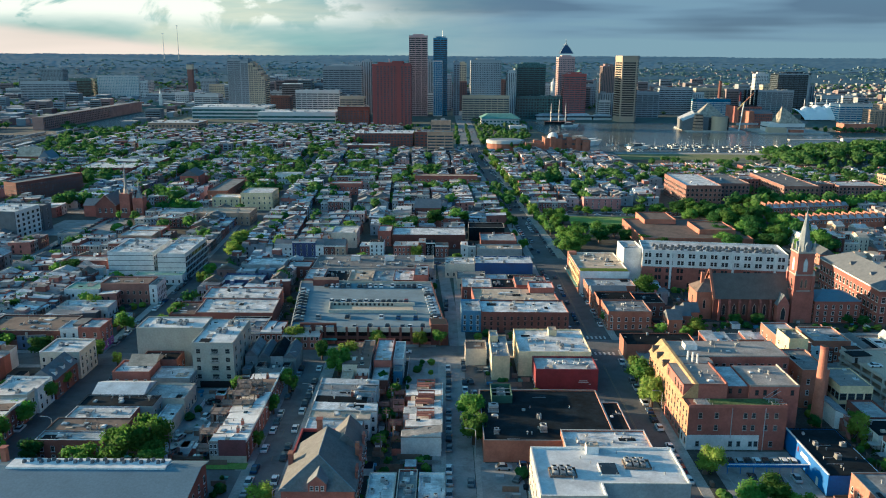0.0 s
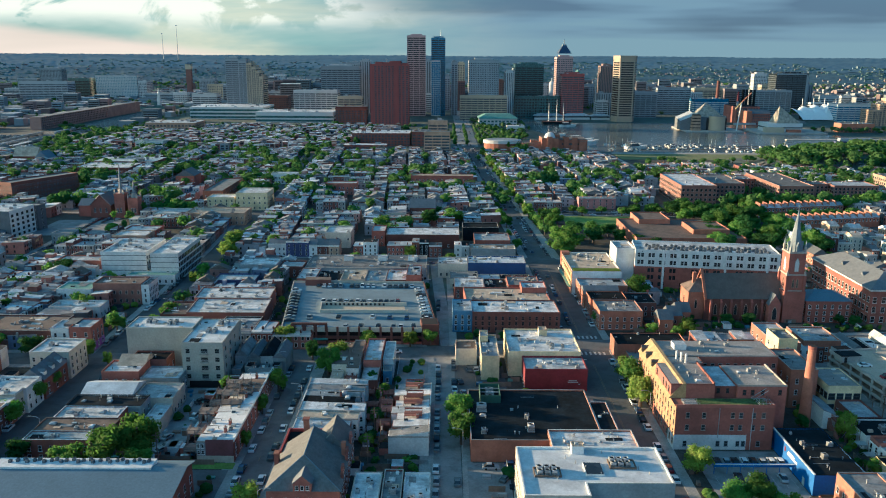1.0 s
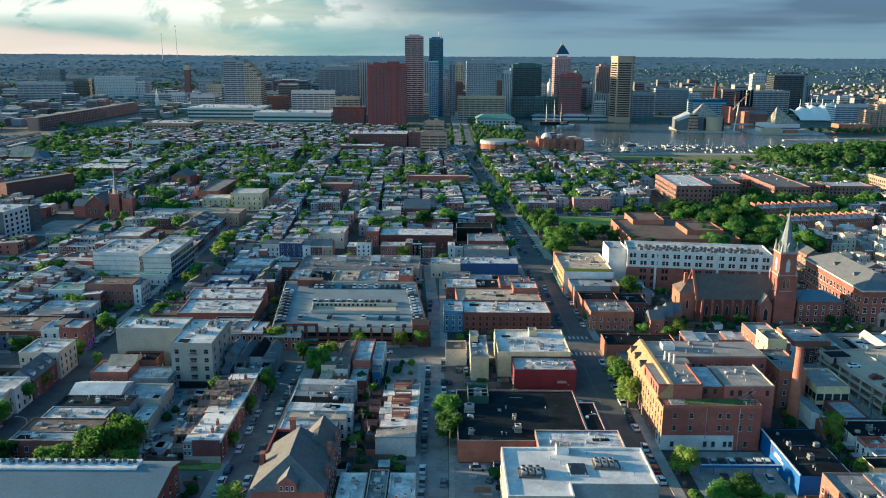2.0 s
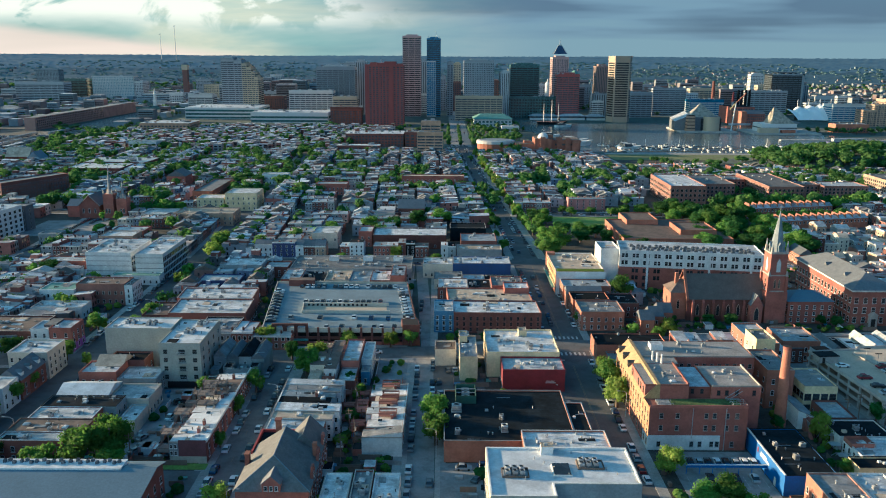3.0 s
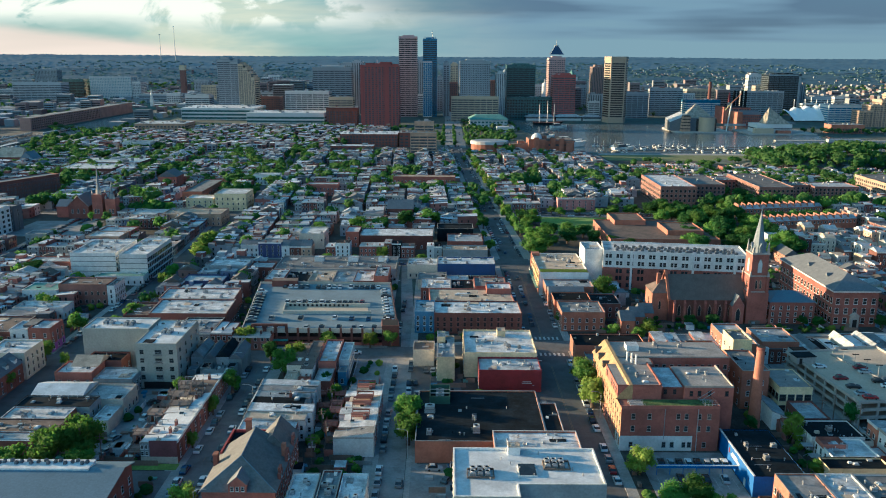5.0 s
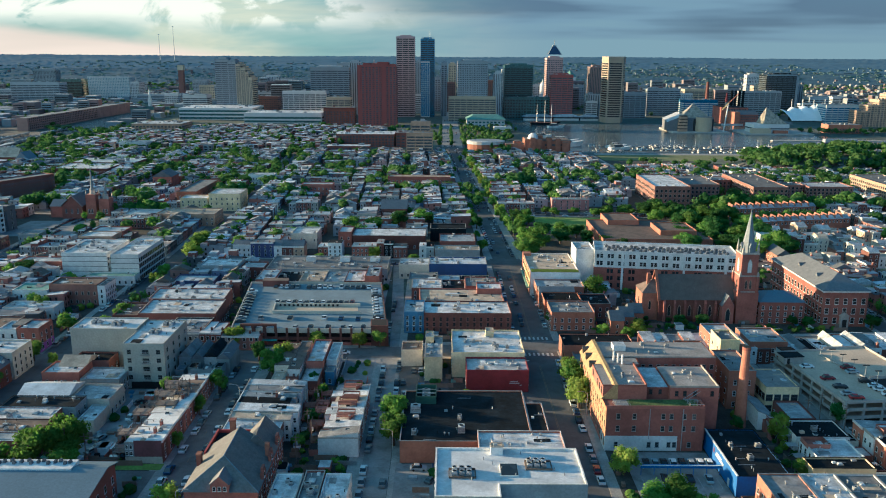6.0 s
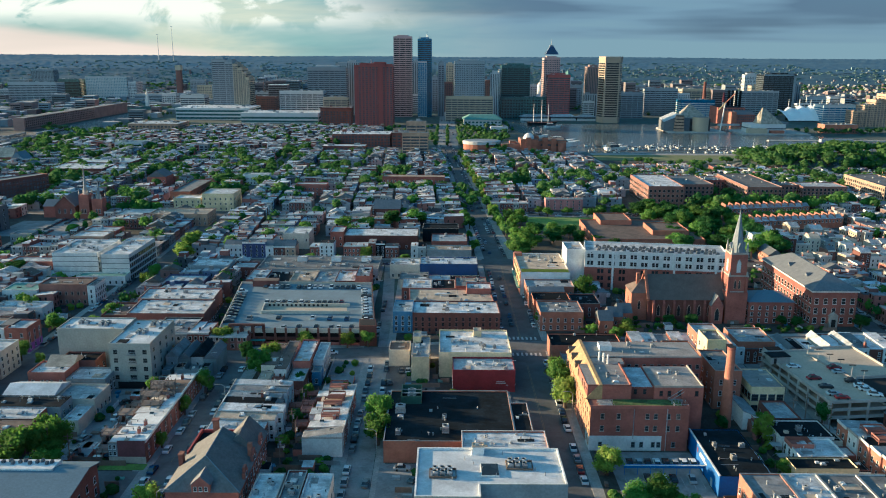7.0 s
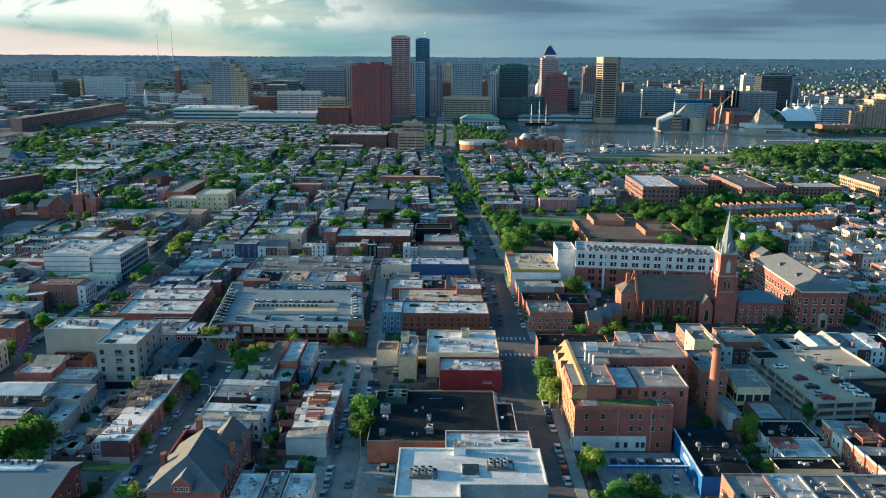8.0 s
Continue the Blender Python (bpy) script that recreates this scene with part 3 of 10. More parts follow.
def far_hills(d0, d1, glow, seed):
    """Rolling wooded hills, from side to side of the view and beyond, with haze put in as emission."""
    # blue-green base plus emission imitate the distance haze
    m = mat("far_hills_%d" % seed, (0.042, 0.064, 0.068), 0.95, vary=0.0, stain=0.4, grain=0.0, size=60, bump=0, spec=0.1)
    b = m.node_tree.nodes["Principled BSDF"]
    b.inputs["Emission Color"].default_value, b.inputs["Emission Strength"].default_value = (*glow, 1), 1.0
    r = random.Random(seed)
    na, nd = 700, int((d1 - d0) / 26)
    v, f = [], []
    for j in range(nd + 1):
        d = d0 + (d1 - d0) * j / nd
        for i in range(na + 1):
            a = -0.78 + 1.56 * i / na
            x, y = d * math.sin(a), d * math.cos(a)
            v.append((x, y, hills(x, y) + r.uniform(-1.2, 1.6)))
    for j in range(nd):
        for i in range(na):
            k = j * (na + 1) + i
            f.append((k, k + 1, k + na + 2, k + na + 1))
    me = bpy.data.meshes.new("backdrop")
    me.from_pydata(v, [], f)
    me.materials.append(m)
    me.polygons.foreach_set("use_smooth", [True] * len(f))
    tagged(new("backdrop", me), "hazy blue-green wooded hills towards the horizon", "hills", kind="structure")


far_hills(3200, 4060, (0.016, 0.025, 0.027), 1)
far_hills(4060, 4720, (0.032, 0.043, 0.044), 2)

NS = [(-690, 11), (-600, 11), (-510, 12), (-420, 11), (-320, 12), (-222, 13), (-121, 15), (61, 17), (213, 9), (300, 9), (390, 10), (480, 11), (570, 11)]
EW = [(60, 12), (120, 10), (294, 12), (431, 12), (570, 11), (690, 11), (815, 11), (935, 12)]


def strip(name, points, width, z, material, label, category="road"):
    """A flat band along a line of points."""
    s = Shape()
    for (ax, ay), (bx, by) in zip(points, points[1:]):
        d = Vector((bx - ax, by - ay)).normalized() * (width / 2)
        s.hull([(ax + d.y, ay - d.x, z - 0.3), (bx + d.y, by - d.x, z - 0.3), (bx - d.y, by + d.x, z - 0.3), (ax - d.y, ay + d.x, z - 0.3)],
               [(ax + d.y, ay - d.x, z), (bx + d.y, by - d.x, z), (bx - d.y, by + d.x, z), (ax - d.y, ay + d.x, z)], material)
    return solid(name, s, label, category, "structure")


for i, (x, w) in enumerate(NS):
    strip("road", [(x, 20 if x < 200 else 300), (x, 400), (x + lean(1010), 1010)], w, 0.03 + 0.004 * (i % 2), ASPHALT, "grey asphalt street lined with parked cars")
strip("road", [(61 + lean(1000), 1000), (61 + lean(1010) - 1, 1660)], 26, 0.032, ASPHALT_L, "wide grey asphalt avenue running into downtown")


def cross_y(y, x):
    """The cross street at 294 runs aslant; the others lie straight."""
    return float(np.interp(x, (-320, -121, -47, 10, 61, 160, 330), (281, 283, 288, 293, 300, 308, 315))) if y == 294 else y


for i, (y, w) in enumerate(EW):
    strip("road", [(x + lean(y), cross_y(y, x)) for x in (-760, -320, -121, -47, 10, 61, 160, 330, 600)], w, 0.04 + 0.004 * (i % 2), ASPHALT_M if y == 294 else ASPHALT, "grey asphalt cross street")
strip("road", [(-47, 20), (-47, 287)], 12, 0.034, ASPHALT_M, "narrow asphalt street between brick rowhouses")
strip("road", [(6.5, 20), (5.5, 292)], 9, 0.034, ASPHALT_L, "narrow asphalt street with parked cars")
strip("road", [(145.5, 20), (145.5, 303)], 6, 0.034, ASPHALT_L, "narrow asphalt alley beside the parking deck")
strip("road", [(7, 293), (0, 430)], 5.5, 0.034, ASPHALT_L, "narrow asphalt alley beside the parking garage")


def pavement_block(x0, x1, ya, yb, wa, wb, inner=YARD):
    """A block: kerb and pavement all round, yards inside."""
    s, t = Shape(), Shape()
    def ring(o, z):
        return [(x0 + o + lean(ya), cross_y(ya, x0) + wa / 2 + o, z), (x1 - o + lean(ya), cross_y(ya, x1) + wa / 2 + o, z),
                (x1 - o + lean(yb), cross_y(yb, x1) - wb / 2 - o, z), (x0 + o + lean(yb), cross_y(yb, x0) - wb / 2 - o, z)]
    s.hull(ring(0, -0.2), ring(0, 0.16), PAVE)
    t.hull(ring(3.0, 0.0), ring(3.0, 0.19), inner)
    solid("pavement", s, "pale concrete pavement with a raised kerb", "pavement", "structure")
    solid("yard", t, "mixed concrete and dirt yards inside the block", "yard", "structure")


ns_near = [-320, -222, -121, -47, 6, 61, 145, 213, 300]
wid = dict(NS)
wid.update({-47: 12, 6: 9, 145: 6})
for (ya, wa), (yb, wb) in zip(EW, EW[1:]):
    xs = ns_near if yb <= 294 else [-690, -600, -510, -420, -320, -222, -121, 61, 213, 300, 390, 480, 570]
    if ya == 294:
        xs = [-320, -222, -121, 3, 61, 213, 300, 390]
        wid[3] = 9
    for xa, xb in zip(xs, xs[1:]):
        pavement_block(xa + wid[xa] / 2, xb - wid[xb] / 2, ya, yb, wa, wb)


def markings():
    s, y = Shape(), Shape()
    for cy in (291.5, 309.5):                       # zebra crossings over the main street
        for i in range(8):
            x = 54.5 + i * 1.75
            s.face(((x, cy - 1.6, 0.052), (x + 0.8, cy - 1.6, 0.052), (x + 0.8, cy + 1.6, 0.052), (x, cy + 1.6, 0.052)), PAINTLINE)
    for i in range(6):
        s.face(((52.3, 295.5 + i * 1.8, 0.054), (55.3, 295.5 + i * 1.8, 0.054), (55.3, 296.3 + i * 1.8, 0.054), (52.3, 296.3 + i * 1.8, 0.054)), PAINTLINE)
    for a, b in ((30, 280), (310, 424)):
        for o in (-0.2, 0.2):
            y.face(((61 + o - 0.07, a, 0.042), (61 + o + 0.07, a, 0.042), (61 + o + 0.07, b, 0.042), (61 + o - 0.07, b, 0.042)), PAINTLINE_Y)
    for k in range(16):
        a = 30 + k * 16
        y.face(((-47.07, a, 0.042), (-46.93, a, 0.042), (-46.93, a + 3, 0.042), (-47.07, a + 3, 0.042)), PAINTLINE_Y)
    for i in range(14):
        s.face(((-116.5, 286 - i * 4, 0.045), (-116.3, 286 - i * 4, 0.045), (-116.3, 288 - i * 4, 0.045), (-116.5, 288 - i * 4, 0.045)), PAINTLINE)
    solid("crosswalk", s, "worn white painted crosswalk stripes on asphalt", "road marking", "structure")
    solid("lane_line", y, "faded yellow painted centre lines on asphalt", "road marking", "structure")


markings()

wshape = Shape()
# basin, shore points counter-clockwise
shore = [(128, 1290), (146, 1180), (172, 1060), (176, 955), (300, 948), (430, 950), (560, 985), (700, 1010), (1100, 1010), (1500, 1060), (1500, 1130), (1100, 1130),
         (760, 1100), (600, 1130), (560, 1180), (548, 1320), (470, 1330), (440, 1360), (330, 1372), (215, 1352), (136, 1440)]
wshape.hull([(x, y, -0.5) for x, y in shore], [(x, y, 0.06) for x, y in shore], WATER)
solid("water", wshape, "calm grey harbour water reflecting the sky", "water", "structure")

for side in (-1, 1):                                 # wide pavements along the far part of the main street
    strip("pavement", [(61 + side * 7.7 + lean(440), 440), (61 + side * 7.7 + lean(930), 930)], 1.9, 0.12 + 0.01 * side, PAVE, "pale concrete pavement along the main street", "pavement")

for x, w in ((-52.4, 2.0), (-41.4, 2.2), (1.7, 1.5), (11.3, 1.6)):      # pavements of the two narrow streets
    strip("pavement", [(x, 120), (x, 282)], w, 0.2, PAVE, "pale concrete pavement of a narrow street", "pavement")
UNIT_D = UNIT.copy()
for i in range(len(UNIT_D.materials)):
    UNIT_D.materials[i] = SLATE

# ---------------------------------------------------------------- near buildings
hall = thing("hall", "long brick hall with a low blue-grey metal hipped roof", "building", -92, 177.5)
s = Shape().box(-33, 32, -11, 11.5, 0, 8, BRICK, False)
for sx in (-33, 32):
    pts = [(sx, -11, 7.9), (sx, 11.5, 7.9), (sx, 11.5, 8.8), (sx, 6, 10.5), (sx, -11, 8.05)]
    s.face(pts if sx > 0 else pts[::-1], BRICK)
part("wall", s, hall)
s = Shape()
for sx0, sx1 in ((-33.6, 32.7),):
    sec = [(-11.8, 7.9), (6, 10.45), (12.2, 8.7)]
    for (ya_, za_), (yb_, zb_) in zip(sec, sec[1:]):
        s.hull([(sx0, ya_, za_), (sx1, ya_, za_), (sx1, yb_, zb_), (sx0, yb_, zb_)], [(sx0, ya_, za_ + 0.22), (sx1, ya_, za_ + 0.22), (sx1, yb_, zb_ + 0.22), (sx0, yb_, zb_ + 0.22)], SLATE_BL)
part("roof", s, hall)
part("chimney", Shape().box(-20, -18.6, 9.8, 11.2, 8, 13.2, BRICK_O).box(-20.2, -18.4, 9.6, 11.4, 13.2, 13.5, BRICK), hall, "orange brick chimney")
part("roof_platform", Shape().box(-16, 24, 4.6, 9.4, 9.2, 10.95, TRIM, ROOF_WS), hall, "white flat platform along the ridge")
windows(hall, -33, 32, -11, 11.5, 8, "SE", 2, pitch=4, w=1.2, wh=2.0)
for i in range(26):
    roof_item(UNIT_D, "rooftop_unit", "dark air conditioning unit in a row on a white platform", "air conditioner", -104.5 + i * 1.4 + (i * 7 % 5) * 0.12, 184.6 + (i % 3) * 0.6, 10.95, 90, 0.62, "air conditioners on the hall")


def gable_house(name, label, x0, x1, y0, y1, h, ridge, wall, roof, along="x", sides="SE", floors=2, group=""):
    FOOT.append((x0, x1, y0, y1, 0, None))
    root = thing(name, label, "house", (x0 + x1) / 2, (y0 + y1) / 2, group=group)
    w, d = (x1 - x0) / 2, (y1 - y0) / 2
    s = Shape().box(-w, w, -d, d, 0, h, wall)
    if along == "x":
        s.face(((w, -d, h), (w, d, h), (w, 0, ridge)), wall).face(((-w, d, h), (-w, -d, h), (-w, 0, ridge)), wall)
    else:
        s.face(((-w, -d, h), (w, -d, h), (0, -d, ridge)), wall).face(((w, d, h), (-w, d, h), (0, d, ridge)), wall)
    part("wall", s, root)
    part("roof", Shape().hip(-w - 0.3, w + 0.3, -d - 0.3, d + 0.3, h - 0.05, ridge + 0.1, roof, 0, along), root)
    windows(root, -w, w, -d, d, h, sides, floors, pitch=2.6, w=0.95, wh=1.5, joined=y0 > 300)
    return root


def rowhouse(x0, x1, y0, y1, h, wall, roof, front="E", label="", deck=False, slope=0.6, ell=True, group="brick rowhouses", chimney=True, sides=None):
    """One house of a terrace; its front looks to `front`; the roof falls to the rear."""
    FOOT.append((x0, x1, y0, y1, h - slope * 0.45, roof))
    w, d = (x1 - x0) / 2, (y1 - y0) / 2
    root = thing("rowhouse", label or "narrow flat-roofed rowhouse in a terrace", "house", (x0 + x1) / 2, (y0 + y1) / 2, group=group)
    hf = {"W": (h, h - slope, h - slope, h), "E": (h - slope, h, h, h - slope), "S": (h, h, h - slope, h - slope), "N": (h - slope, h - slope, h, h)}[front]
    ring = ((-w, -d), (w, -d), (w, d), (-w, d))
    e = 0.04
    s = Shape().hull([(x, y, 0) for x, y in ring], [(x, y, z) for (x, y), z in zip(ring, hf)], wall)
    part("wall", s, root)
    inr = [(x * (w - 0.12) / w, y * (d - 0.12) / d) for x, y in ring]
    part("roof", Shape().hull([(x, y, z - 0.1) for (x, y), z in zip(inr, hf)], [(x, y, z + 0.12) for (x, y), z in zip(inr, hf)], roof), root)
    c = Shape()
    if front in "EW":
        sx = w if front == "E" else -w
        c.box(min(sx, sx * 1.0 + (0.3 if front == "E" else -0.3)), max(sx, sx + (0.3 if front == "E" else -0.3)), -d, d, h - 0.5, h + 0.25, TRIM if wall is not PAINT_W else STONE)
        for yy in (-d, d):
            c.box(-w, w, yy - 0.1, yy + 0.1, h - slope - 0.1, h - slope + 0.3, STONE)
    else:
        sy = d if front == "N" else -d
        c.box(-w, w, min(sy, sy + (0.3 if front == "N" else -0.3)), max(sy, sy + (0.3 if front == "N" else -0.3)), h - 0.5, h + 0.25, TRIM)
    part("cornice", c, root)
    windows(root, -w, w, -d, d, h - 0.4, sides or front, 2 if h < 9 else 3, pitch=2.0, w=0.95, wh=1.6, skip=0.0 if not sides else 0.2)
    if chimney and random.Random(int(x0 * 5 + y0 * 9)).random() < 0.4:
        part("chimney", CHIMNEY, root, "brick chimney stack", at=pose(0.3 * w, -d + 0.5, h - slope * 0.4))
    if deck:
        z = h + 0.5
        a0, a1, b0, b1 = -w * 0.5, w * 0.55, -d * 0.75, d * 0.75
        dk = part("roof_deck", Shape().box(a0, a1, b0, b1, z, z + 0.15, DECK, bottom=True), root, "red-brown wooden roof deck with railings")
        for a, b in ((a0, b0), (a1, b0), (a0, b1), (a1, b1)):
            part("post", Shape().box(a - 0.08, a + 0.08, b - 0.08, b + 0.08, h - 0.5, z + 1.2, DECK), dk)
        for q in ((a0 - 0.04, a0 + 0.04, b0, b1), (a1 - 0.04, a1 + 0.04, b0, b1), (a0, a1, b0 - 0.04, b0 + 0.04), (a0, a1, b1 - 0.04, b1 + 0.04)):
            part("railing", Shape().box(*q, z + 0.7, z + 1.17, DECK, bottom=True), dk)
    return root


WALLS = [BRICK, BRICK, BRICK_D, PAINT_W, BRICK, PAINT_G, STUCCO, BRICK_O]
ROOFS = [ROOF_S, ROOF_W, ROOF_G, ROOF_S, ROOF_K, ROOF_W, ROOF_B, ROOF_S]


def terrace(x0, x1, ys, h, front, seed, walls=None, roofs=None, decks=0.0, jitter=0.8):
    rng = random.Random(seed)
    walls, roofs = walls or WALLS, roofs or ROOFS
    for ya, yb in zip(ys, ys[1:]):
        dx = rng.uniform(0, 2.5)
        a, b = (x0, x1 - dx) if front == "W" else (x0 + dx, x1)
        hh = h + rng.uniform(-jitter, jitter)
        wl_, rf = rng.choice(walls), rng.choice(roofs)
        rowhouse(a, b, ya, yb, hh, wl_, rf, front, "%s rowhouse with a %s flat roof" % (wl_.name.replace("_", " "), rf.name.replace("roof_", "")), deck=rng.random() < decks)
        if rng.random() < 0.6:
            clutter(a, b, ya, yb, hh - 0.2, rng.choice((0, 1)), 1, rng.choice((0, 0, 1)), seed + int(ya))


def even(a, b, n):
    return [a + (b - a) * i / n for i in range(n + 1)]


# west of the narrow street, along the avenue
for x0, x1, y0, y1, h, wl_, rf, lb in ((-112, -93, 204, 209.5, 7, BRICK, ROOF_S, "brick rowhouse with a grey flat roof"), (-112, -90, 209.5, 218, 7, BRICK_D, ROOF_B, "brick building with a brown gravel roof"),
                                       (-110, -91, 218, 226, 7, BRICK, ROOF_W, "brick building with a patched white roof"), (-110, -87, 226, 234, 7.2, PAINT_G, ROOF_K, "grey building with a black roof")):
    building("shop_building", lb, x0, x1, y0, y1, h, wl_, rf, "SE", 2, par=0.2, group="avenue shops", cop=rf)
    clutter(x0, x1, y0, y1, h, 1, 3, 2, int(y0))
gable_house("shop_building", "pale stucco building with a low-pitched white roof", -109, -93, 234, 246, 7.0, 9.0, STUCCO, ROOF_WS, "x")
roof_item(VENT, "roof_vent", "small grey metal vent pipe on a flat roof", "vent", -99, 243, 7.6, 0, 1.3, "rooftop equipment")
building("garage_building", "low grey building with a pale flat roof", -92.9, -80, 234, 246, 5.8, STUCCO, ROOF_S, "SE", 1)
building("brick_building", "dark grey brick building with white windows", -96, -83, 249.5, 260, 6, PAINT_G, ROOF_S, "SE", 2, pitch=2.1, w=1.0)
building("brick_building", "brick corner building with a pale roof", -109, -96.5, 250, 260.5, 8, BRICK, ROOF_W, "SE", 2)
gable_house("gabled_house", "brick house with a low tan gabled roof", -106, -97, 256.5, 266, 8.2, 10.5, BRICK_D, ROOF_T, "x")
building("brick_building", "brick building with a black roof and vents", -104, -91, 261, 269.5, 8, BRICK_D, ROOF_K, "SE", 2)
clutter(-103, -92, 262, 269, 8, 1, 2, 0, 9)

# tall beige apartment block, two wings
building("apartment_block", "olive-beige stucco apartment block with a white roof", -108, -84.2, 270.6, 283, 16.5, STUCCO_D, ROOF_WS, "E", 0, par=0.3, cop=STUCCO_D)
ab = building("apartment_block", "olive-beige stucco apartment block with stacked balconies", -84, -70, 257, 282, 16, STUCCO_D, ROOF_WS, "E", 4, pitch=5, w=1.5, wh=1.6, first=3.2, frame_mat=STUCCO_D, par=0.3, cop=STUCCO_D)
for k in range(4):
    z = 3.3 + k * 3.05
    for u, w in ((-5.0, 1.5), (0.6, 2.4), (5.0, 1.6)):
        part("window", window_mesh(w, 1.7, STUCCO_D), ab, at=pose(u, -12.5, z))
    bal = part("balcony", Shape().box(-0.9, 2.1, -13.4, -12.5, z - 0.25, z - 0.1, CONCRETE, bottom=True), ab, "concrete balcony with a metal railing")
    s = Shape()
    for q in range(9):
        s.box(-0.9 + q * 0.37, -0.86 + q * 0.37, -13.4, -13.36, z - 0.2, z + 0.9, METAL)
    s.box(-0.9, 2.1, -13.42, -13.36, z + 0.85, z + 0.95, METAL)
    part("railing", s, bal, kind="stuff")
# flat black panel in place of a shaded open floor
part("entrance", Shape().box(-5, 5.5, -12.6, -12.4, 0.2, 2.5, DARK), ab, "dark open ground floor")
for x, y, n in ((-102, 277, 3), (-94, 275, 4), (-76, 277, 4), (-78, 268, 4)):
    for i in range(n):
        roof_item(UNIT, "rooftop_unit", "round-fanned air conditioning unit on a white roof", "air conditioner", x + (i % 2) * 2.1, y + (i // 2) * 1.8, 16.5 if x < -85 else 16.0, 90, 1.15, "rooftop equipment")

# west side of the avenue
building("corner_building", "cream building with a white roof and tall windows", -140, -126, 264, 277.5, 9.5, STUCCO, ROOF_W, "SE", 3, pitch=2.6)
clutter(-139, -127, 265, 277, 9.5, 1, 2, 1, 3)
for i, y in enumerate((246.5, 252, 257.5)):
    gh = gable_house("gabled_house", "rowhouse with a dark gabled roof and white dormers", -135, -126.5, y, y + 5.4, 7, 10.5, BRICK, SLATE, "y", "E")
    s = Shape().box(1.6, 3.6, -0.8, 0.8, 7.3, 9.0, TRIM).hip(1.4, 3.7, -1.0, 1.0, 9.0, 9.8, SLATE, 0, "x")
    part("dormer", s, gh, "white dormer")
building("corner_building", "pink-white painted brick building", -140, -127, 236, 246, 8, PAINT_W, ROOF_W, "SE", 2)
terrace(-140, -128, even(196, 236, 8), 8, "E", 21, [BRICK, BRICK_D, STUCCO])
terrace(-165, -152, even(230, 276, 9), 7.5, "W", 22)
b = building("corner_building", "brick corner building with a purple ground floor", -138, -129.5, 290, 301, 9.4, BRICK, ROOF_S, "SE", 3, base=(PURPLE, 3.2))
building("corner_building", "white painted three-storey building", -145, -138.2, 290, 300, 9, PAINT_W, ROOF_W, "SE", 3)
building("depot", "wide brick depot with a brown gravel roof", -178, -146, 293, 312, 7, BRICK_D, ROOF_B, "SE", 2)
clutter(-177, -147, 294, 311, 7, 1, 4, 4, 11)
building("white_building", "white building with dark windows and a dark green roof", -170.4, -154.6, 348, 360, 7.6, PAINT_W, COPPER, "SE", 2, pitch=2.4, par=0.15, cop=TRIM)
building("brick_building", "long brown brick building with pale window surrounds", -154.5, -132.6, 350, 362, 9.4, BRICK_P, ROOF_B, "SE", 2, pitch=2.4, frame_mat=STUCCO)
building("brick_building", "white-trimmed shop building on the avenue", -132.5, -129, 350, 362, 9, PAINT_W, ROOF_G, "SE", 3, pitch=1.6, w=0.9)
building("shed_building", "low shed with a white roof", -165, -143, 329, 339, 5, PAINT_W, ROOF_W, "SE", 1)
clutter(-164, -144, 330, 339, 5, 2, 2, 2, 12)

def yard_deck(x, y, z, w, d, rail=1.1, label="weathered wooden deck with railings on posts", wood=None):
    """A timber deck on posts, with a railing round it and a stair down one side."""
    wood = wood or (DECK_G if x < -40 else DECK)
    r = thing("timber_deck", label, "deck", x, y, 0)
    part("floor", Shape().box(-w, w, -d, d, z, z + 0.15, wood, bottom=True), r)
    s = Shape()
    for a in (-w, 0, w):
        for b in (-d, d):
            s.box(a - 0.08, a + 0.08, b - 0.08, b + 0.08, 0, z + rail, wood)
    for b in (-d, d):
        s.box(-w, w, b - 0.06, b + 0.06, z - 0.2, z - 0.01, wood, bottom=True)
    for a in (-w, 0, w):
        s.box(a - 0.06, a + 0.06, -d, d, z - 0.2, z - 0.01, wood, bottom=True)
    part("frame", s, r)
    s = Shape()
    for q in (0.45, 0.8, 1.0):
        s.box(-w, w, -d - 0.04, -d + 0.04, z + rail * q, z + rail * q + 0.1, wood, bottom=True).box(-w - 0.04, -w + 0.04, -d, d, z + rail * q, z + rail * q + 0.1, wood, bottom=True).box(w - 0.04, w + 0.04, -d, d, z + rail * q, z + rail * q + 0.1, wood, bottom=True)
    for a, b in ((-w, -d), (w, -d), (-w, d), (w, d)):
        s.box(a - 0.07, a + 0.07, b - 0.07, b + 0.07, z + 0.1, z + rail + 0.1, wood, bottom=True)
    part("railing", s, r, kind="stuff")
    part("stair", Shape().hull([(-w - 0.9, -d, 0), (-w, -d, 0), (-w, d, 0), (-w - 0.9, d, 0)], [(-w - 0.9, -d, 0.1), (-w, -d, 0.1), (-w, d, z + 0.1), (-w - 0.9, d, z + 0.1)], wood), r)


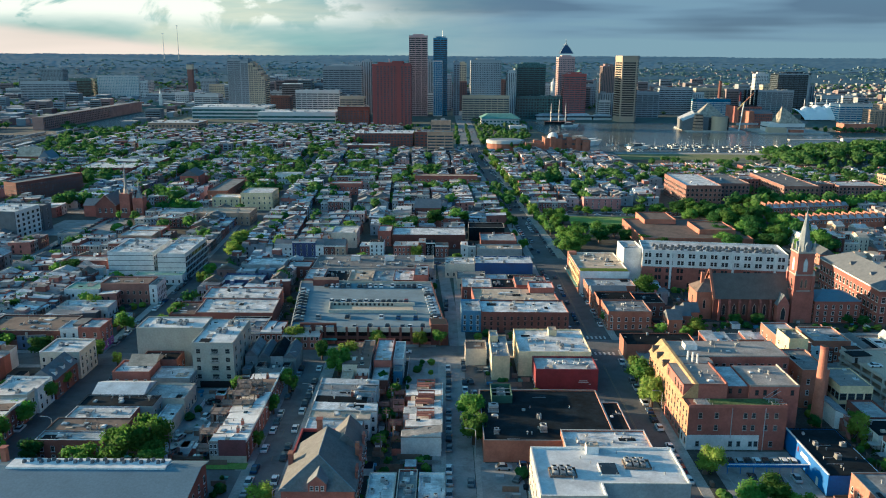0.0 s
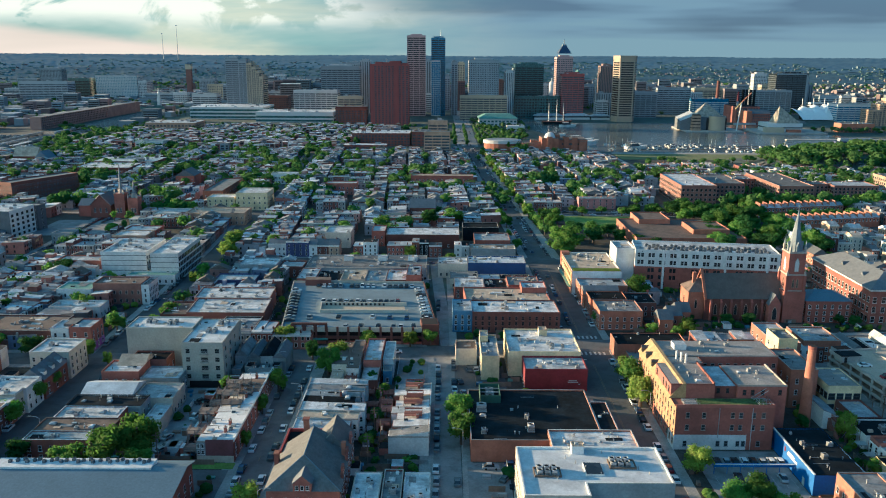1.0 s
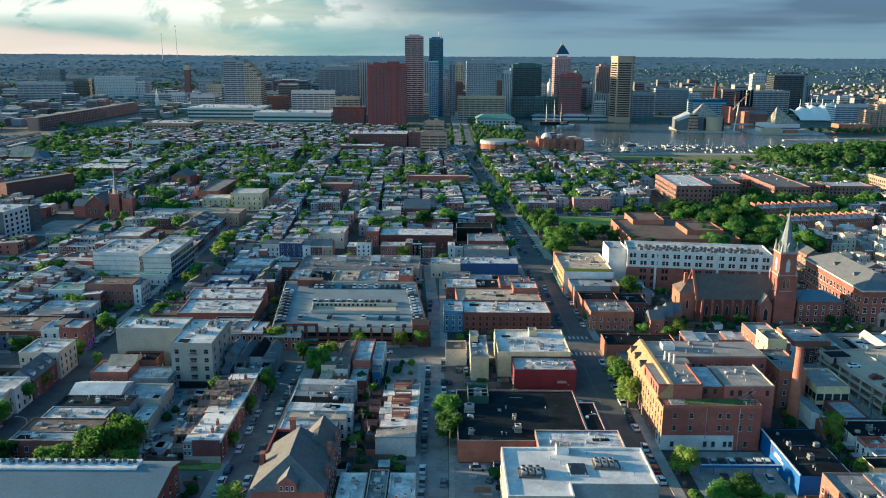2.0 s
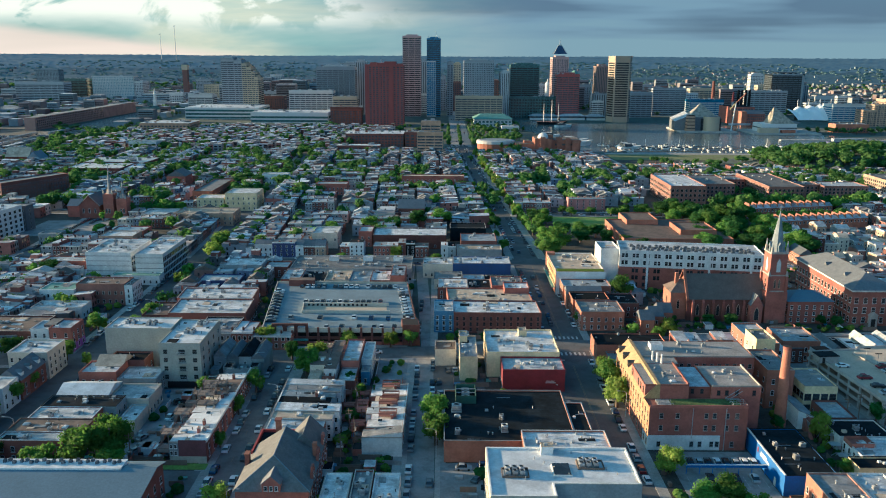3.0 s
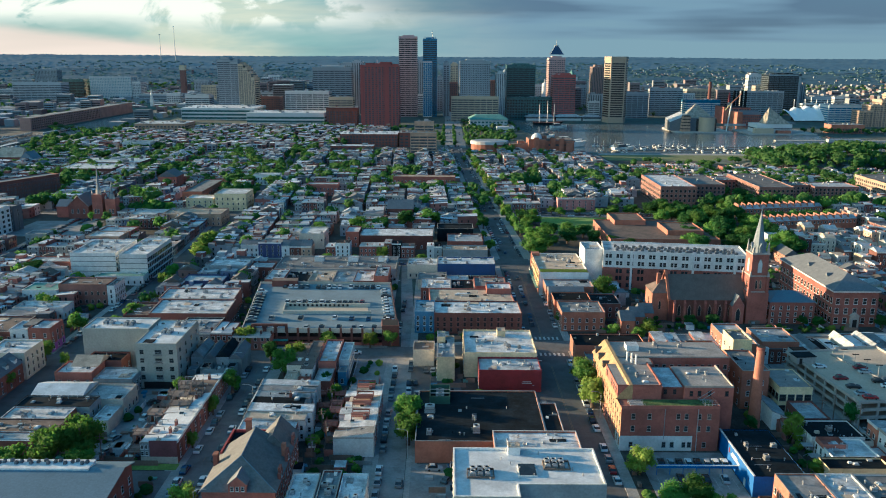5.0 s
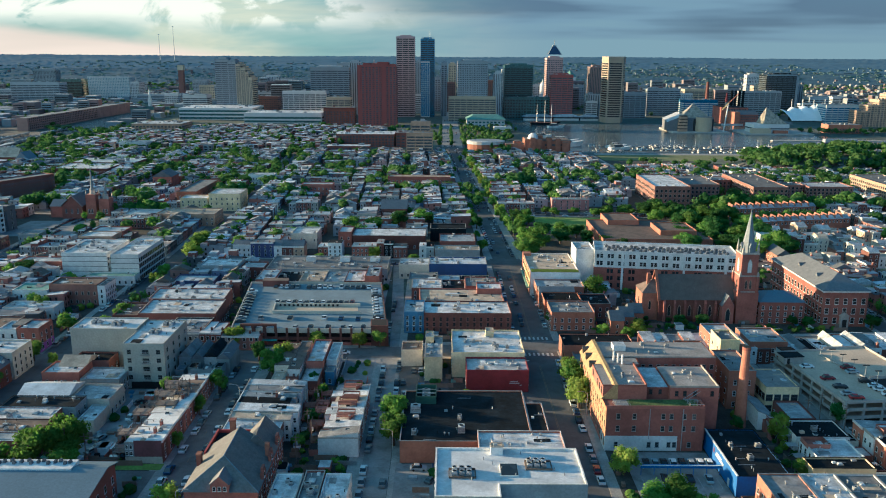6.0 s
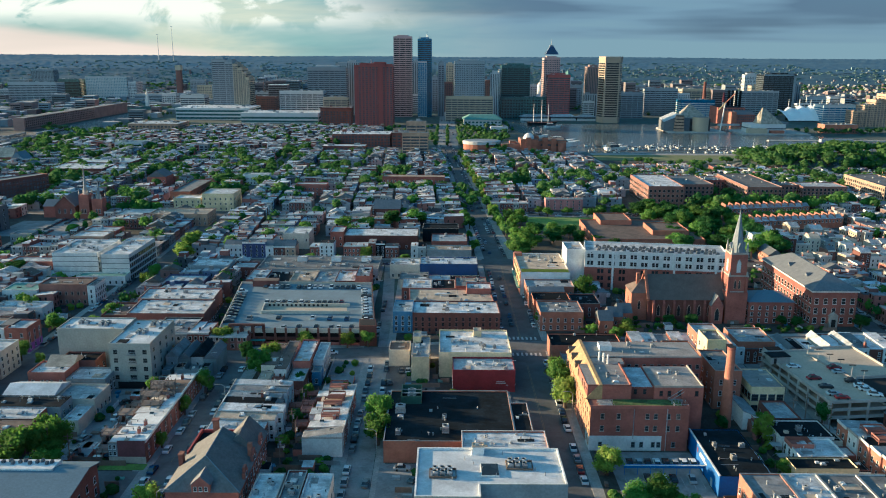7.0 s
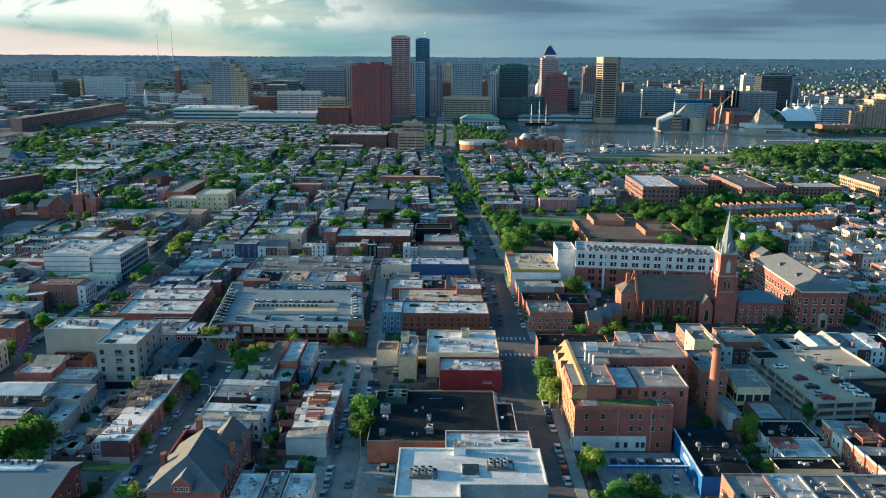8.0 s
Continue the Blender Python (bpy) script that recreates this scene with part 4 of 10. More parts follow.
# brick terrace on the west of the narrow street
terrace(-64, -53.5, even(205, 238, 7), 7.0, "E", 31, [BRICK, BRICK_D], [ROOF_WS], decks=0.0, jitter=0.08)
terrace(-64, -53.5, even(238, 258, 4), 7.3, "E", 32, [BRICK, BRICK_D, BRICK], [ROOF_WS, ROOF_G, ROOF_B], decks=0.0, jitter=0.2)
ew = thing("end_wall", "maroon clapboard end wall with a pale base", "wall", -58.7, 204.9)
part("siding", Shape().box(-2.6, 5.1, -0.12, 0, 2.2, 7.1, mat("siding_maroon", (0.13, 0.055, 0.06), 0.75, vary=0.0)), ew)
part("base", Shape().box(-5.2, 5.15, -0.18, 0, 0, 2.2, STUCCO), ew, "pale rendered base")
part("clapboards", Shape().box(-5.2, -2.62, -0.1, 0, 2.2, 6.2, PAINT_G), ew, "grey sided rear part")
for u in (-4.6, -3.4):
    for z_ in (2.6, 4.6):
        part("window", window_mesh(0.8, 1.2), ew, at=pose(u, -0.12, z_))
building("lock_up_garage", "small white rear garage with a tan awning", -85, -80, 222, 233, 4.5, STUCCO, ROOF_S, "E", 0, par=0.3)
SIDING = mat("siding_blue_grey", (0.17, 0.20, 0.21), 0.75, vary=0.25)
for i in range(4):                                   # dark sided houses with stepped rear decks
    xa = -69 + i * 4.5
    gable_house("gabled_house", "dark blue-grey sided house with a gabled roof", xa, xa + 4.4, 268, 282, 7.5 - (i % 2) * 0.8, 9.6 - (i % 2) * 0.8, SIDING if i % 2 else PAINT_G, (ROOF_G, SLATE, ROOF_K, SLATE)[i], "y", "S")
    building("rear_wing", "dark sided rear wing with a flat roof", xa + 0.2, xa + 3.2, 262.5, 267.9, 5.2 if i % 2 else 4.2, SIDING, (ROOF_G, ROOF_K)[i % 2], "S", 1 + i % 2, par=0.2)
    dk = thing("rear_deck", "white-railed wooden deck behind a dark house", "deck", xa + 2, 260.6, 0)
    part("floor", Shape().box(-1.6, 1.6, -1.6, 1.8, 2.6, 2.8, WOOD, bottom=True), dk)
    for px_ in (-1.5, 1.5):
        part("post", Shape().box(px_ - 0.09, px_ + 0.09, -1.55, -1.37, 0, 3.8, TRIM), dk)
    part("railing", Shape().box(-1.6, 1.6, -1.6, -1.52, 3.3, 3.75, TRIM, bottom=True), dk)

for x, y, z, w, d in ((-66, 208, 3.0, 1.8, 2.2), (-66.5, 214, 5.2, 2.2, 2.0), (-66, 220.5, 3.2, 1.8, 2.6), (-66.6, 227, 5.4, 2.4, 2.4), (-60, 229.5, 7.3, 3.0, 1.7), (-61.5, 234.5, 8.2, 2.4, 2.0), (-66.5, 236, 4.0, 2.0, 2.2),
                      (-62, 240, 8.0, 1.8, 1.4), (-58, 236, 7.6, 2.6, 1.2), (-63, 244.5, 7.6, 2.4, 1.6), (-66.5, 242, 5.0, 1.6, 1.6), (-58.5, 241.5, 8.6, 1.4, 1.3),
                      (-12.5, 222, 4.5, 1.8, 2.0), (-12.2, 229, 5.6, 1.6, 2.2), (-12.6, 236, 4.8, 1.8, 1.8), (-12.5, 242, 5.4, 1.6, 1.8), (-17.5, 229, 2.8, 1.6, 2.0), (-17.2, 238, 3.0, 1.8, 1.6)):
    yard_deck(x, y, z, w, d)
# brick station house with hipped slate roofs
SLATE_W = mat("roof_slate_weathered", (0.122, 0.124, 0.124), 0.75, vary=0.0, stain=0.22, size=2.5)
sh = thing("station_house", "red brick station house with hipped slate roofs", "building", -29, 192)
part("wall", Shape().box(-9, 9, -16, 15, 0, 8.5, BRICK), sh)
a_, b_, c_, d_ = (-9.5, -16.5, 8.5), (9.5, -16.5, 8.5), (9.5, 7, 8.5), (-9.5, 7, 8.5)
p_, q_ = (-0.6, -9.0, 14.4), (-0.6, 7.0, 14.4)
s = Shape()
for f_ in ((a_, b_, p_), (b_, c_, q_, p_), (c_, d_, q_), (d_, a_, p_, q_), (d_, c_, b_, a_)):
    s.face(f_, SLATE_W)
part("roof", s, sh)
part("ridge", Shape().rod(p_, q_, 0.16, SLATE_BL, 5).rod(p_, a_, 0.12, SLATE_BL, 5).rod(p_, b_, 0.12, SLATE_BL, 5), sh, "lead ridge and hips")
part("parapet", Shape().box(-9.2, -8.7, 2, 15.4, 8.5, 9.6, REDTRIM).box(-8.7, 2, 14.9, 15.4, 8.5, 9.5, REDTRIM), sh, "red painted parapet")
part("rear_roof", Shape().hip(-0.6, 9.5, 3, 15.5, 8.6, 14.0, SLATE_W, 0.45, "y"), sh)
part("front_gable", Shape().box(-2.2, 2.2, -16.6, -12, 8.5, 10.6, BRICK).hip(-2.5, 2.5, -16.6, -11.5, 10.6, 12.8, SLATE, 0, "y").face(((-2.2, -16.62, 10.6), (2.2, -16.62, 10.6), (0, -16.62, 12.7)), BRICK), sh, "brick gable with three small windows")
part("chimney", Shape().box(-3.8, -2.4, 8.5, 9.9, 8, 15.2, BRICK_O).box(-4, -2.2, 8.3, 10.1, 15.2, 15.6, BRICK), sh, "tall brick chimney")
part("chimney", Shape().box(7.5, 8.6, 0, 1.2, 9, 13, BRICK_O), sh)
part("chimney", Shape().box(-9.3, -8.2, -4.2, -2.4, 7.5, 11.8, BRICK).box(-9.4, -8.1, -4.3, -2.3, 11.8, 12.1, BRICK_O), sh, "brick wall chimney at the eaves")
windows(sh, -9, 9, -16, 15, 8.5, "SEW", 2, pitch=2.6, w=1.1, wh=2.0)
for u in (-1.3, 0, 1.3):
    part("window", window_mesh(0.8, 1.2), sh, at=pose(u, -16.6, 8.9))

for y_ in (-9, 0, 8.5):                              # stepped brick gables on the east wall
    part("wall_gable", Shape().box(8.6, 9.25, y_ - 1.7, y_ + 1.7, 8.0, 10.4, BRICK).box(8.6, 9.25, y_ - 1.0, y_ + 1.0, 10.4, 11.6, BRICK), sh, "stepped brick gable")
    part("window", window_mesh(1.0, 1.5), sh, at=pose(9.26, y_, 8.6, 0, 0, 90))
part("flat_roof", Shape().box(-8.6, -0.6, 7.1, 14.8, 8.5, 8.75, ROOF_K), sh, "dark flat roof behind the parapet")

# terrace east of the narrow street, one slice to a house
for y0, y1, x1, h, wl_, rf in ((210, 218.5, -22, 7, BRICK, ROOF_S), (218.5, 223, -20, 7.5, PAINT_W, ROOF_T), (223, 228.5, -18.5, 8, PAINT_W, ROOF_W), (228.5, 233, -22, 8, PAINT_G, ROOF_K),
                               (233, 237, -21, 8, PAINT_G, ROOF_S), (237, 241.5, -20, 8.2, PAINT_W, ROOF_G), (241.5, 246, -19.5, 8.4, PAINT_W, ROOF_W)):
    rowhouse(-38, x1, y0, y1, h, wl_, rf, "W", "painted rowhouse with a long flat roof", sides="SE")
    clutter(-36, x1, y0, y1, h - 0.3, 0, 2, 1, int(y0))
building("brick_house", "narrow brick house with a brown roof", -33.8, -28.4, 262, 284, 6.6, STUCCO, ROOF_B, "SE", 2, par=0.2)
building("rear_wing", "low white rear wing of a house", -33.4, -29.6, 254, 261.9, 4.6, PAINT_W, ROOF_T, "SE", 1, par=0.15)
building("brick_house", "painted house with a white rear wing and porches", -28, -23.8, 256, 284, 7.6, PAINT_W, ROOF_B, "SE", 3, pitch=1.9, w=0.9, wh=1.3, par=0.2)
for x_, y_, z_ in ((-31, 252, 2.6), (-26, 254, 2.8), (-26, 254, 5.2), (-19.5, 248.5, 2.6)):
    yard_deck(x_, y_, z_, 1.7, 1.6, label="white rear porch on posts behind a house")
building("brick_house", "painted brick house with a pale blue-grey roof", -22.8, -16.6, 262, 284, 7.8, BRICK, ROOF_S, "SE", 2)
building("rear_wing", "low rear wing with a pale blue-grey roof", -22.4, -17, 250.5, 261.9, 5.6, BRICK_D, ROOF_S, "SE", 1, par=0.2)
building("brick_house", "narrow house with a bright white roof", -16.2, -12.6, 266, 284, 7.0, PAINT_W, ROOF_W, "SE", 2, par=0.25, cop=TRIM)
building("rear_wing", "pale blue rear wing", -15.8, -12.8, 260, 265.9, 5.0, BLUE_S, ROOF_S, "S", 1, par=0.2)
ys = even(209.2, 246, 8)
for i, (ya, yb) in enumerate(zip(ys, ys[1:])):
    rowhouse(-10.5 + (i % 3) * 0.9, 1.0, ya, yb, 7.6 - 0.12 * i, PAINT_W if i in (0, 3) else BRICK_O if i % 2 else BRICK, (ROOF_G, ROOF_W, ROOF_W, ROOF_S, ROOF_W, ROOF_T, ROOF_W, ROOF_S)[i], "E", "rowhouse with a wooden roof deck" if i in (2, 4, 5, 7) else "white-walled end rowhouse of the terrace", deck=i in (2, 4, 5, 7), slope=1.6 if i == 0 else 0.6)
for x0, x1, y1 in ((-17, -10.2, 185), (-9.7, -4.9, 186.5), (-4.4, 2, 185)):
    building("flat_house", "flat-roofed house with a pale roof and equipment", x0, x1, 168, y1, 8, PAINT_W if x0 != -9.7 else BRICK_D, ROOF_W if x0 != -9.7 else ROOF_G, "SE", 2)
    clutter(x0, x1, 170, y1, 8, 3, 2, 1, int(-x0))

# wide dark-roofed market hall and its neighbours
building("market_hall", "low orange brick hall with a wide black roof", 13, 50.5, 206, 241, 6.5, BRICK_O, ROOF_K, "S", 0, par=0.4, cop=PAINT_G)
building("market_wing", "low orange brick wing with a black roof", 50.6, 55.8, 210.5, 232, 6.5, BRICK_O, ROOF_K, "E", 0, par=0.3, cop=PAINT_G)
clutter(15, 35, 208, 225, 6.5, 2, 6, 1, 6)
gu = thing("roof_enclosure", "green louvred enclosure with roof equipment", "equipment enclosure", 19.8, 236, 6.5)
sgu = Shape()
for a, b, c, d in ((-3.2, 3.2, -4.6, -4.4), (-3.2, 3.2, 4.4, 4.6), (-3.2, -3, -4.4, 4.4), (3, 3.2, -4.4, 4.4)):
    sgu.box(a, b, c, d, 0, 2.6, mat("screen_dark_green", (0.045, 0.095, 0.07), 0.7, vary=0.0))
part("screen", sgu, gu)
part("beams", Shape().box(-3, 3, -1.5, -1.2, 2.2, 2.4, METAL).box(-3, 3, 1.3, 1.6, 2.2, 2.4, METAL), gu)
for i in range(3):
    roof_item(UNIT, "rooftop_unit", "metal air conditioning unit inside a green screen", "air conditioner", 19.8, 233 + i * 2.8, 6.5, 0, 1.7, "rooftop equipment")
roof_item(UNIT, "rooftop_unit", "large pale air conditioning unit on a black roof", "air conditioner", 16.8, 226, 6.5, 0, 2.0, "rooftop equipment")
roof_item(UNIT, "rooftop_unit", "boxy pale air conditioning unit on a black roof", "air conditioner", 30.5, 213, 6.5, 90, 1.7, "rooftop equipment")
building("market_annex", "small brick building with a white roof and vents", 35, 58.7, 200, 210.3, 7.6, BRICK_O, ROOF_W, "E", 0, par=0.5, cop=TRIM)
clutter(37, 57, 201, 209, 7.6, 0, 7, 1, 8)
FOOT.append((23.4, 58.8, 161, 184, 0, None))
ob_ = thing("office_block", "pale stone office block with a smooth white roof", "building", 24, 161)
plan = [(-0.6, 0), (14.4, 0), (14.4, 5.5), (34.6, 5.5), (34.6, 23), (-0.6, 23)]
inner = [(-0.2, 0.4), (14.0, 0.4), (14.0, 5.9), (34.2, 5.9), (34.2, 22.6), (-0.2, 22.6)]
part("wall", Shape().hull([(x, y, 0) for x, y in plan], [(x, y, 16.5) for x, y in plan], STUCCO, False), ob_)
part("front_wall", Shape().box(14.5, 34.64, 5.42, 5.5, 0, 16.3, PAINT_G), ob_, "blue-grey rendered wall")
s = Shape()
for k in range(6):
    p, q, a_, b_ = plan[k], plan[(k + 1) % 6], inner[k], inner[(k + 1) % 6]
    s.face([(*p, 16.5), (*q, 16.5), (*b_, 16.5), (*a_, 16.5)], TRIM)
    s.face([(*b_, 16.5), (*b_, 16.0), (*a_, 16.0), (*a_, 16.5)], TRIM)
part("parapet", s, ob_, "thin white parapet")
part("roof", Shape().hull([(x, y, 15.6) for x, y in inner], [(x, y, 16.0) for x, y in inner], ROOF_WS), ob_)
windows(ob_, -0.6, 34.6, 0, 23, 16, "W", 4, pitch=2.6, wh=2.0)
for x_, y_ in ((3.0, 9.0), (21.4, 13.0)):
    part("unit_frame", Shape().box(x_ - 0.4, x_ + 6.0, y_ - 0.4, y_ - 0.2, 16.0, 16.5, WOOD).box(x_ - 0.4, x_ + 6.0, y_ + 3.6, y_ + 3.8, 16.0, 16.5, WOOD).box(x_ - 0.4, x_ - 0.2, y_ - 0.2, y_ + 3.6, 16.0, 16.5, WOOD).box(x_ + 5.8, x_ + 6.0, y_ - 0.2, y_ + 3.6, 16.0, 16.5, WOOD), ob_, "brown steel frame under the fans")
for k in range(9):
    x_ = 8 + (k * 7.3) % 24
    part("vent_pipe", Shape().tube(x_, 8 + (k * 5.1) % 13, 16, 16.8, 0.12, 0.12, 6, METAL), ob_)
for i in range(6):
    for x, y in ((28, 171), (46, 175)):
        roof_item(UNIT, "rooftop_unit", "grey air conditioning unit on a bright white roof", "air conditioner", x + (i % 3) * 1.7, y + (i // 3) * 1.9, 16, 90, 1.15, "rooftop equipment")
sk = thing("light_well", "dark glazed light well sunk in a white roof", "skylight", 41, 173.4, 16)
part("kerb", Shape().box(-2.2, 2.2, -2.9, 2.9, 0, 0.35, TRIM), sk)
part("glazing", Shape().box(-2.0, 2.0, -2.7, 2.7, 0.35, 0.42, GLASS), sk)
building("stair_house", "small white stair house on the roof", 37, 40, 181, 183.5, 2, PAINT_W, ROOF_T, "S", 0, z=16, par=0.1)

building("beige_house", "tan stucco house with a brown roof", 9.6, 17.4, 278.5, 288, 6, STUCCO, ROOF_B, "S", 0)
building("slim_house", "narrow cream rendered house with a rear wing", 18.5, 24.8, 264.5, 286.5, 8.7, CREAM, ROOF_S, "W", 2)
building("slim_house", "small tan stair house on the roof", 18.5, 21.5, 280, 286, 2, CREAM, ROOF_S, "W", 0, z=8.7)
clutter(19, 24, 266, 280, 8.7, 1, 3, 1, 4)
building("pale_building", "pale grey rendered building with a yellow-edged roof", 28.2, 54, 268.2, 292.5, 9, CREAM, ROOF_W, "W", 2, cop=CREAM)
clutter(30, 52, 269, 285, 9, 6, 5, 2, 14)
building("stair_house", "small yellow rooftop stair house", 41, 44, 286, 290, 2.2, CREAM, ROOF_T, "W", 0, z=9, par=0.1)
building("crimson_building", "crimson painted building with a white roof", 33, 54.3, 255.8, 268, 7.4, CRIMSON, ROOF_W, "W", 1, cop=CRIMSON)
clutter(34, 53, 257, 267, 7.4, 1, 4, 3, 15)
sg = thing("wall_sign", "small white painted sign on a crimson wall", "sign", 49.5, 255.72, 3)
part("lettering", Shape().box(-1.6, 1.2, -0.04, 0.0, 0.7, 1.0, PAINTLINE, bottom=True).box(-1.8, 1.6, -0.04, 0.0, 0.1, 0.45, PAINTLINE, bottom=True).box(1.8, 2.4, -0.04, 0, -0.6, -0.3, PAINTLINE, bottom=True), sg)

# east of the main street
building("shop_building", "low orange-red brick shop with a dark roof", 70.3, 97, 284, 297, 6.2, BRICK_O, ROOF_K, "W", 0)
building("garden_wall_house", "low orange brick house beside a garden", 73, 92, 266, 281, 4.6, BRICK_O, ROOF_G, "W", 1)

bm_ = thing("brick_mill", "large red brick mill with a mansard roof, white-painted base", "building", 72.3, 214)
part("painted_base", Shape().box(0, 21, 0, 7, 0, 4.9, PAINT_W, top=False), bm_, "white-painted ground floor")
part("front_wall", Shape().box(21, 28.5, 0, 7, 0, 4.9, BRICK, top=False).box(0, 28.5, 0, 7, 4.9, 13.4, BRICK), bm_)
for a_, b_, c_, d_, h_ in ((0, 13, 6.4, 24, 17.6), (13, 20, 8.2, 24, 16.6), (20, 34.5, 7, 24, 17.0), (4, 41, 30, 45, 17.4), (4, 15, 24, 30, 17.5)):
    part("wall", Shape().box(a_, b_, c_, d_, 0, h_, BRICK, False), bm_)
    part("roof", Shape().box(a_ + 0.25, b_ - 0.25, c_ + 0.25, d_ - 0.25, h_ - 0.4, h_ - 0.05, ROOF_GR if a_ != 13 else ROOF_S), bm_)
# thin west facing whose brighter brick tone carries the sunlight
part("street_front", Shape().box(-0.04, 0, 0, 45, 4.2, 13.6, mat("brick_buff", (0.40, 0.215, 0.095), 0.88, vary=0.0)), bm_, "buff brick street front")
part("roof_garden", Shape().box(7, 27, 0.5, 6, 13.42, 13.6, SEDUM), bm_, "strip of green roof garden")
part("roof_terrace", Shape().box(3, 6.8, 0.6, 5.6, 13.4, 13.58, ROOF_S), bm_, "pale grey paved terrace")
for q in ((0, 28.5, 0, 0.3, 13.4, 14.3, BRICK), (28.2, 28.5, 0.3, 7, 13.4, 14.3, BRICK), (12.6, 13, 6.7, 24, 17.6, 18.3, BRICK), (20, 34.5, 7, 7.3, 17, 17.5, STONE), (4, 41, 30, 30.3, 17.4, 17.9, STONE), (34.2, 34.5, 7.3, 24, 17, 17.5, STONE), (0, 12.6, 6.4, 6.7, 17.6, 18.0, BRICK)):
    part("parapet", Shape().box(*q), bm_)
part("mansard", Shape().hull([(-0.6, 6.2, 13.6), (4.4, 6.2, 13.6), (4.4, 45, 13.6), (-0.6, 45, 13.6)], [(3.4, 6.2, 18.1), (4.4, 6.2, 18.1), (4.4, 45, 18.1), (3.4, 45, 18.1)], MANSARD), bm_, "tan mansard slope with dormers")
for y in (8.5, 11.5, 14.5, 22, 29, 36, 42):
    part("dormer", Shape().box(0.0, 2.4, y - 0.65, y + 0.65, 14.4, 16.1, SLATE_B).hip(-0.2, 2.6, y - 0.85, y + 0.85, 16.1, 16.8, SLATE_B, 0, "x").box(-0.05, 0.01, y - 0.45, y + 0.45, 14.7, 15.9, GLASS), bm_, "dark dormer")
windows(bm_, 0, 28.5, 0, 45, 13.6, "W", 4, pitch=2.9, w=1.15, wh=1.9, first=1.6, frame_mat=BRICK_T)
for z_, us in ((10.2, (3.5, 8.2, 16.5, 18.9, 22.6, 25.4)), (6.4, (3.5, 8.2, 16.5, 18.9, 22.6, 25.4)), (1.3, (3.2, 12.8, 15.2, 18.6, 20.2, 24.5))):
    for u in us:
        part("window", window_mesh(1.15, 1.7, PAINT_G if z_ < 2 else STONE), bm_, at=pose(u, 0, z_))
for u, y in ((2.6, 6.4), (14.6, 8.2), (17.4, 8.2), (22, 7), (24.4, 7), (27.4, 7), (32.5, 7)):
    part("window", window_mesh(1.1, 1.7, BRICK_D), bm_, at=pose(u, y, 14.3))
windows(bm_, 4, 41, 30, 45, 17.4, "S", 2, pitch=2.3, w=1.2, wh=1.5, first=10.5, frame_mat=STONE)
for a_, b_ in ((2.4, 6.9), (24.2, 28.2)):                # railings at both ends of the roof garden
    q = Shape()
    for k in range(5):
        u = a_ + (b_ - a_) * k / 4
        q.box(u - 0.05, u + 0.05, 0.5, 0.6, 13.5, 14.7, METAL).box(u - 0.05, u + 0.05, 3.4, 3.5, 13.5, 14.7, METAL)
    for z_ in (14.0, 14.6):
        q.box(a_, b_, 0.5, 0.6, z_, z_ + 0.08, METAL, bottom=True).box(a_, b_, 3.4, 3.5, z_, z_ + 0.08, METAL, bottom=True).box(a_, a_ + 0.08, 0.6, 3.4, z_, z_ + 0.08, METAL, bottom=True)
    part("terrace_railing", q, bm_, "grey metal terrace railing")
part("fire_escape", Shape().box(24, 28.3, 5.2, 6.9, 13.4, 13.5, METAL).rod((24, 5.2, 13.5), (28.3, 5.2, 16.5), 0.08, METAL).rod((24, 6.9, 13.5), (28.3, 6.9, 16.5), 0.08, METAL), bm_, "grey metal roof stair")
part("downpipe", Shape().tube(12.6, -0.12, 4, 13.4, 0.12, 0.12, 6, METAL), bm_)
part("downpipe", Shape().tube(22.2, -0.12, 0, 13.4, 0.12, 0.12, 6, METAL), bm_)
part("penthouse", Shape().box(9, 13, 36, 40, 17.4, 19.2, PAINT_W, ROOF_S), bm_, "pale rooftop plant room")
for i in range(3):
    part("flue", Shape().tube(7.2 + i * 1.1, 27 - i * 1.4, 17.4, 20.6, 0.35, 0.35, 8, PAINT_W), bm_, "white metal flue")
clutter(77, 84, 222, 236, 17.5, 1, 4, 1, 16)
clutter(94, 105, 223, 236, 16.9, 2, 4, 1, 17)
clutter(80, 110, 246, 257, 17.3, 2, 6, 1, 19)
st = thing("smokestack", "tall round orange brick smokestack", "chimney", 117.5, 230.5)
part("shaft", Shape().tube(0, 0, 0, 25.4, 1.9, 1.15, 18, BRICK_O), st)
part("rim", Shape().tube(0, 0, 25.4, 26.4, 1.27, 1.27, 18, BRICK, DARK), st)
building("brick_works", "orange brick works building beside the smokestack", 117.6, 126.4, 243, 262, 13, BRICK_O, ROOF_G, "SW", 3, pitch=4)
building("tall_house", "tall yellow-washed building with a flat roof", 121, 127.6, 262.3, 273, 16.5, YELLOW_P, ROOF_G, "SW", 4, pitch=4.5)
building("brick_building", "orange brick house with a stepped flat roof", 124.5, 134, 273.2, 296, 11, BRICK_O, ROOF_S, "SW", 3, pitch=4)
building("brick_building", "orange brick house behind the mill", 110.5, 120.6, 266, 282, 9, BRICK_O, ROOF_G, "SW", 2, pitch=4)
building("cream_building", "cream rendered building with wide dark windows", 128.5, 139.2, 239.5, 255, 9, CREAM, ROOF_GR, "SW", 2, pitch=2.3, w=2.2, wh=2.2, frame_mat=SLATE)
building("low_building", "low brick shed with a grey metal roof", 131, 139, 226, 239, 4.4, BRICK_D, ROOF_S, "SW", 1)
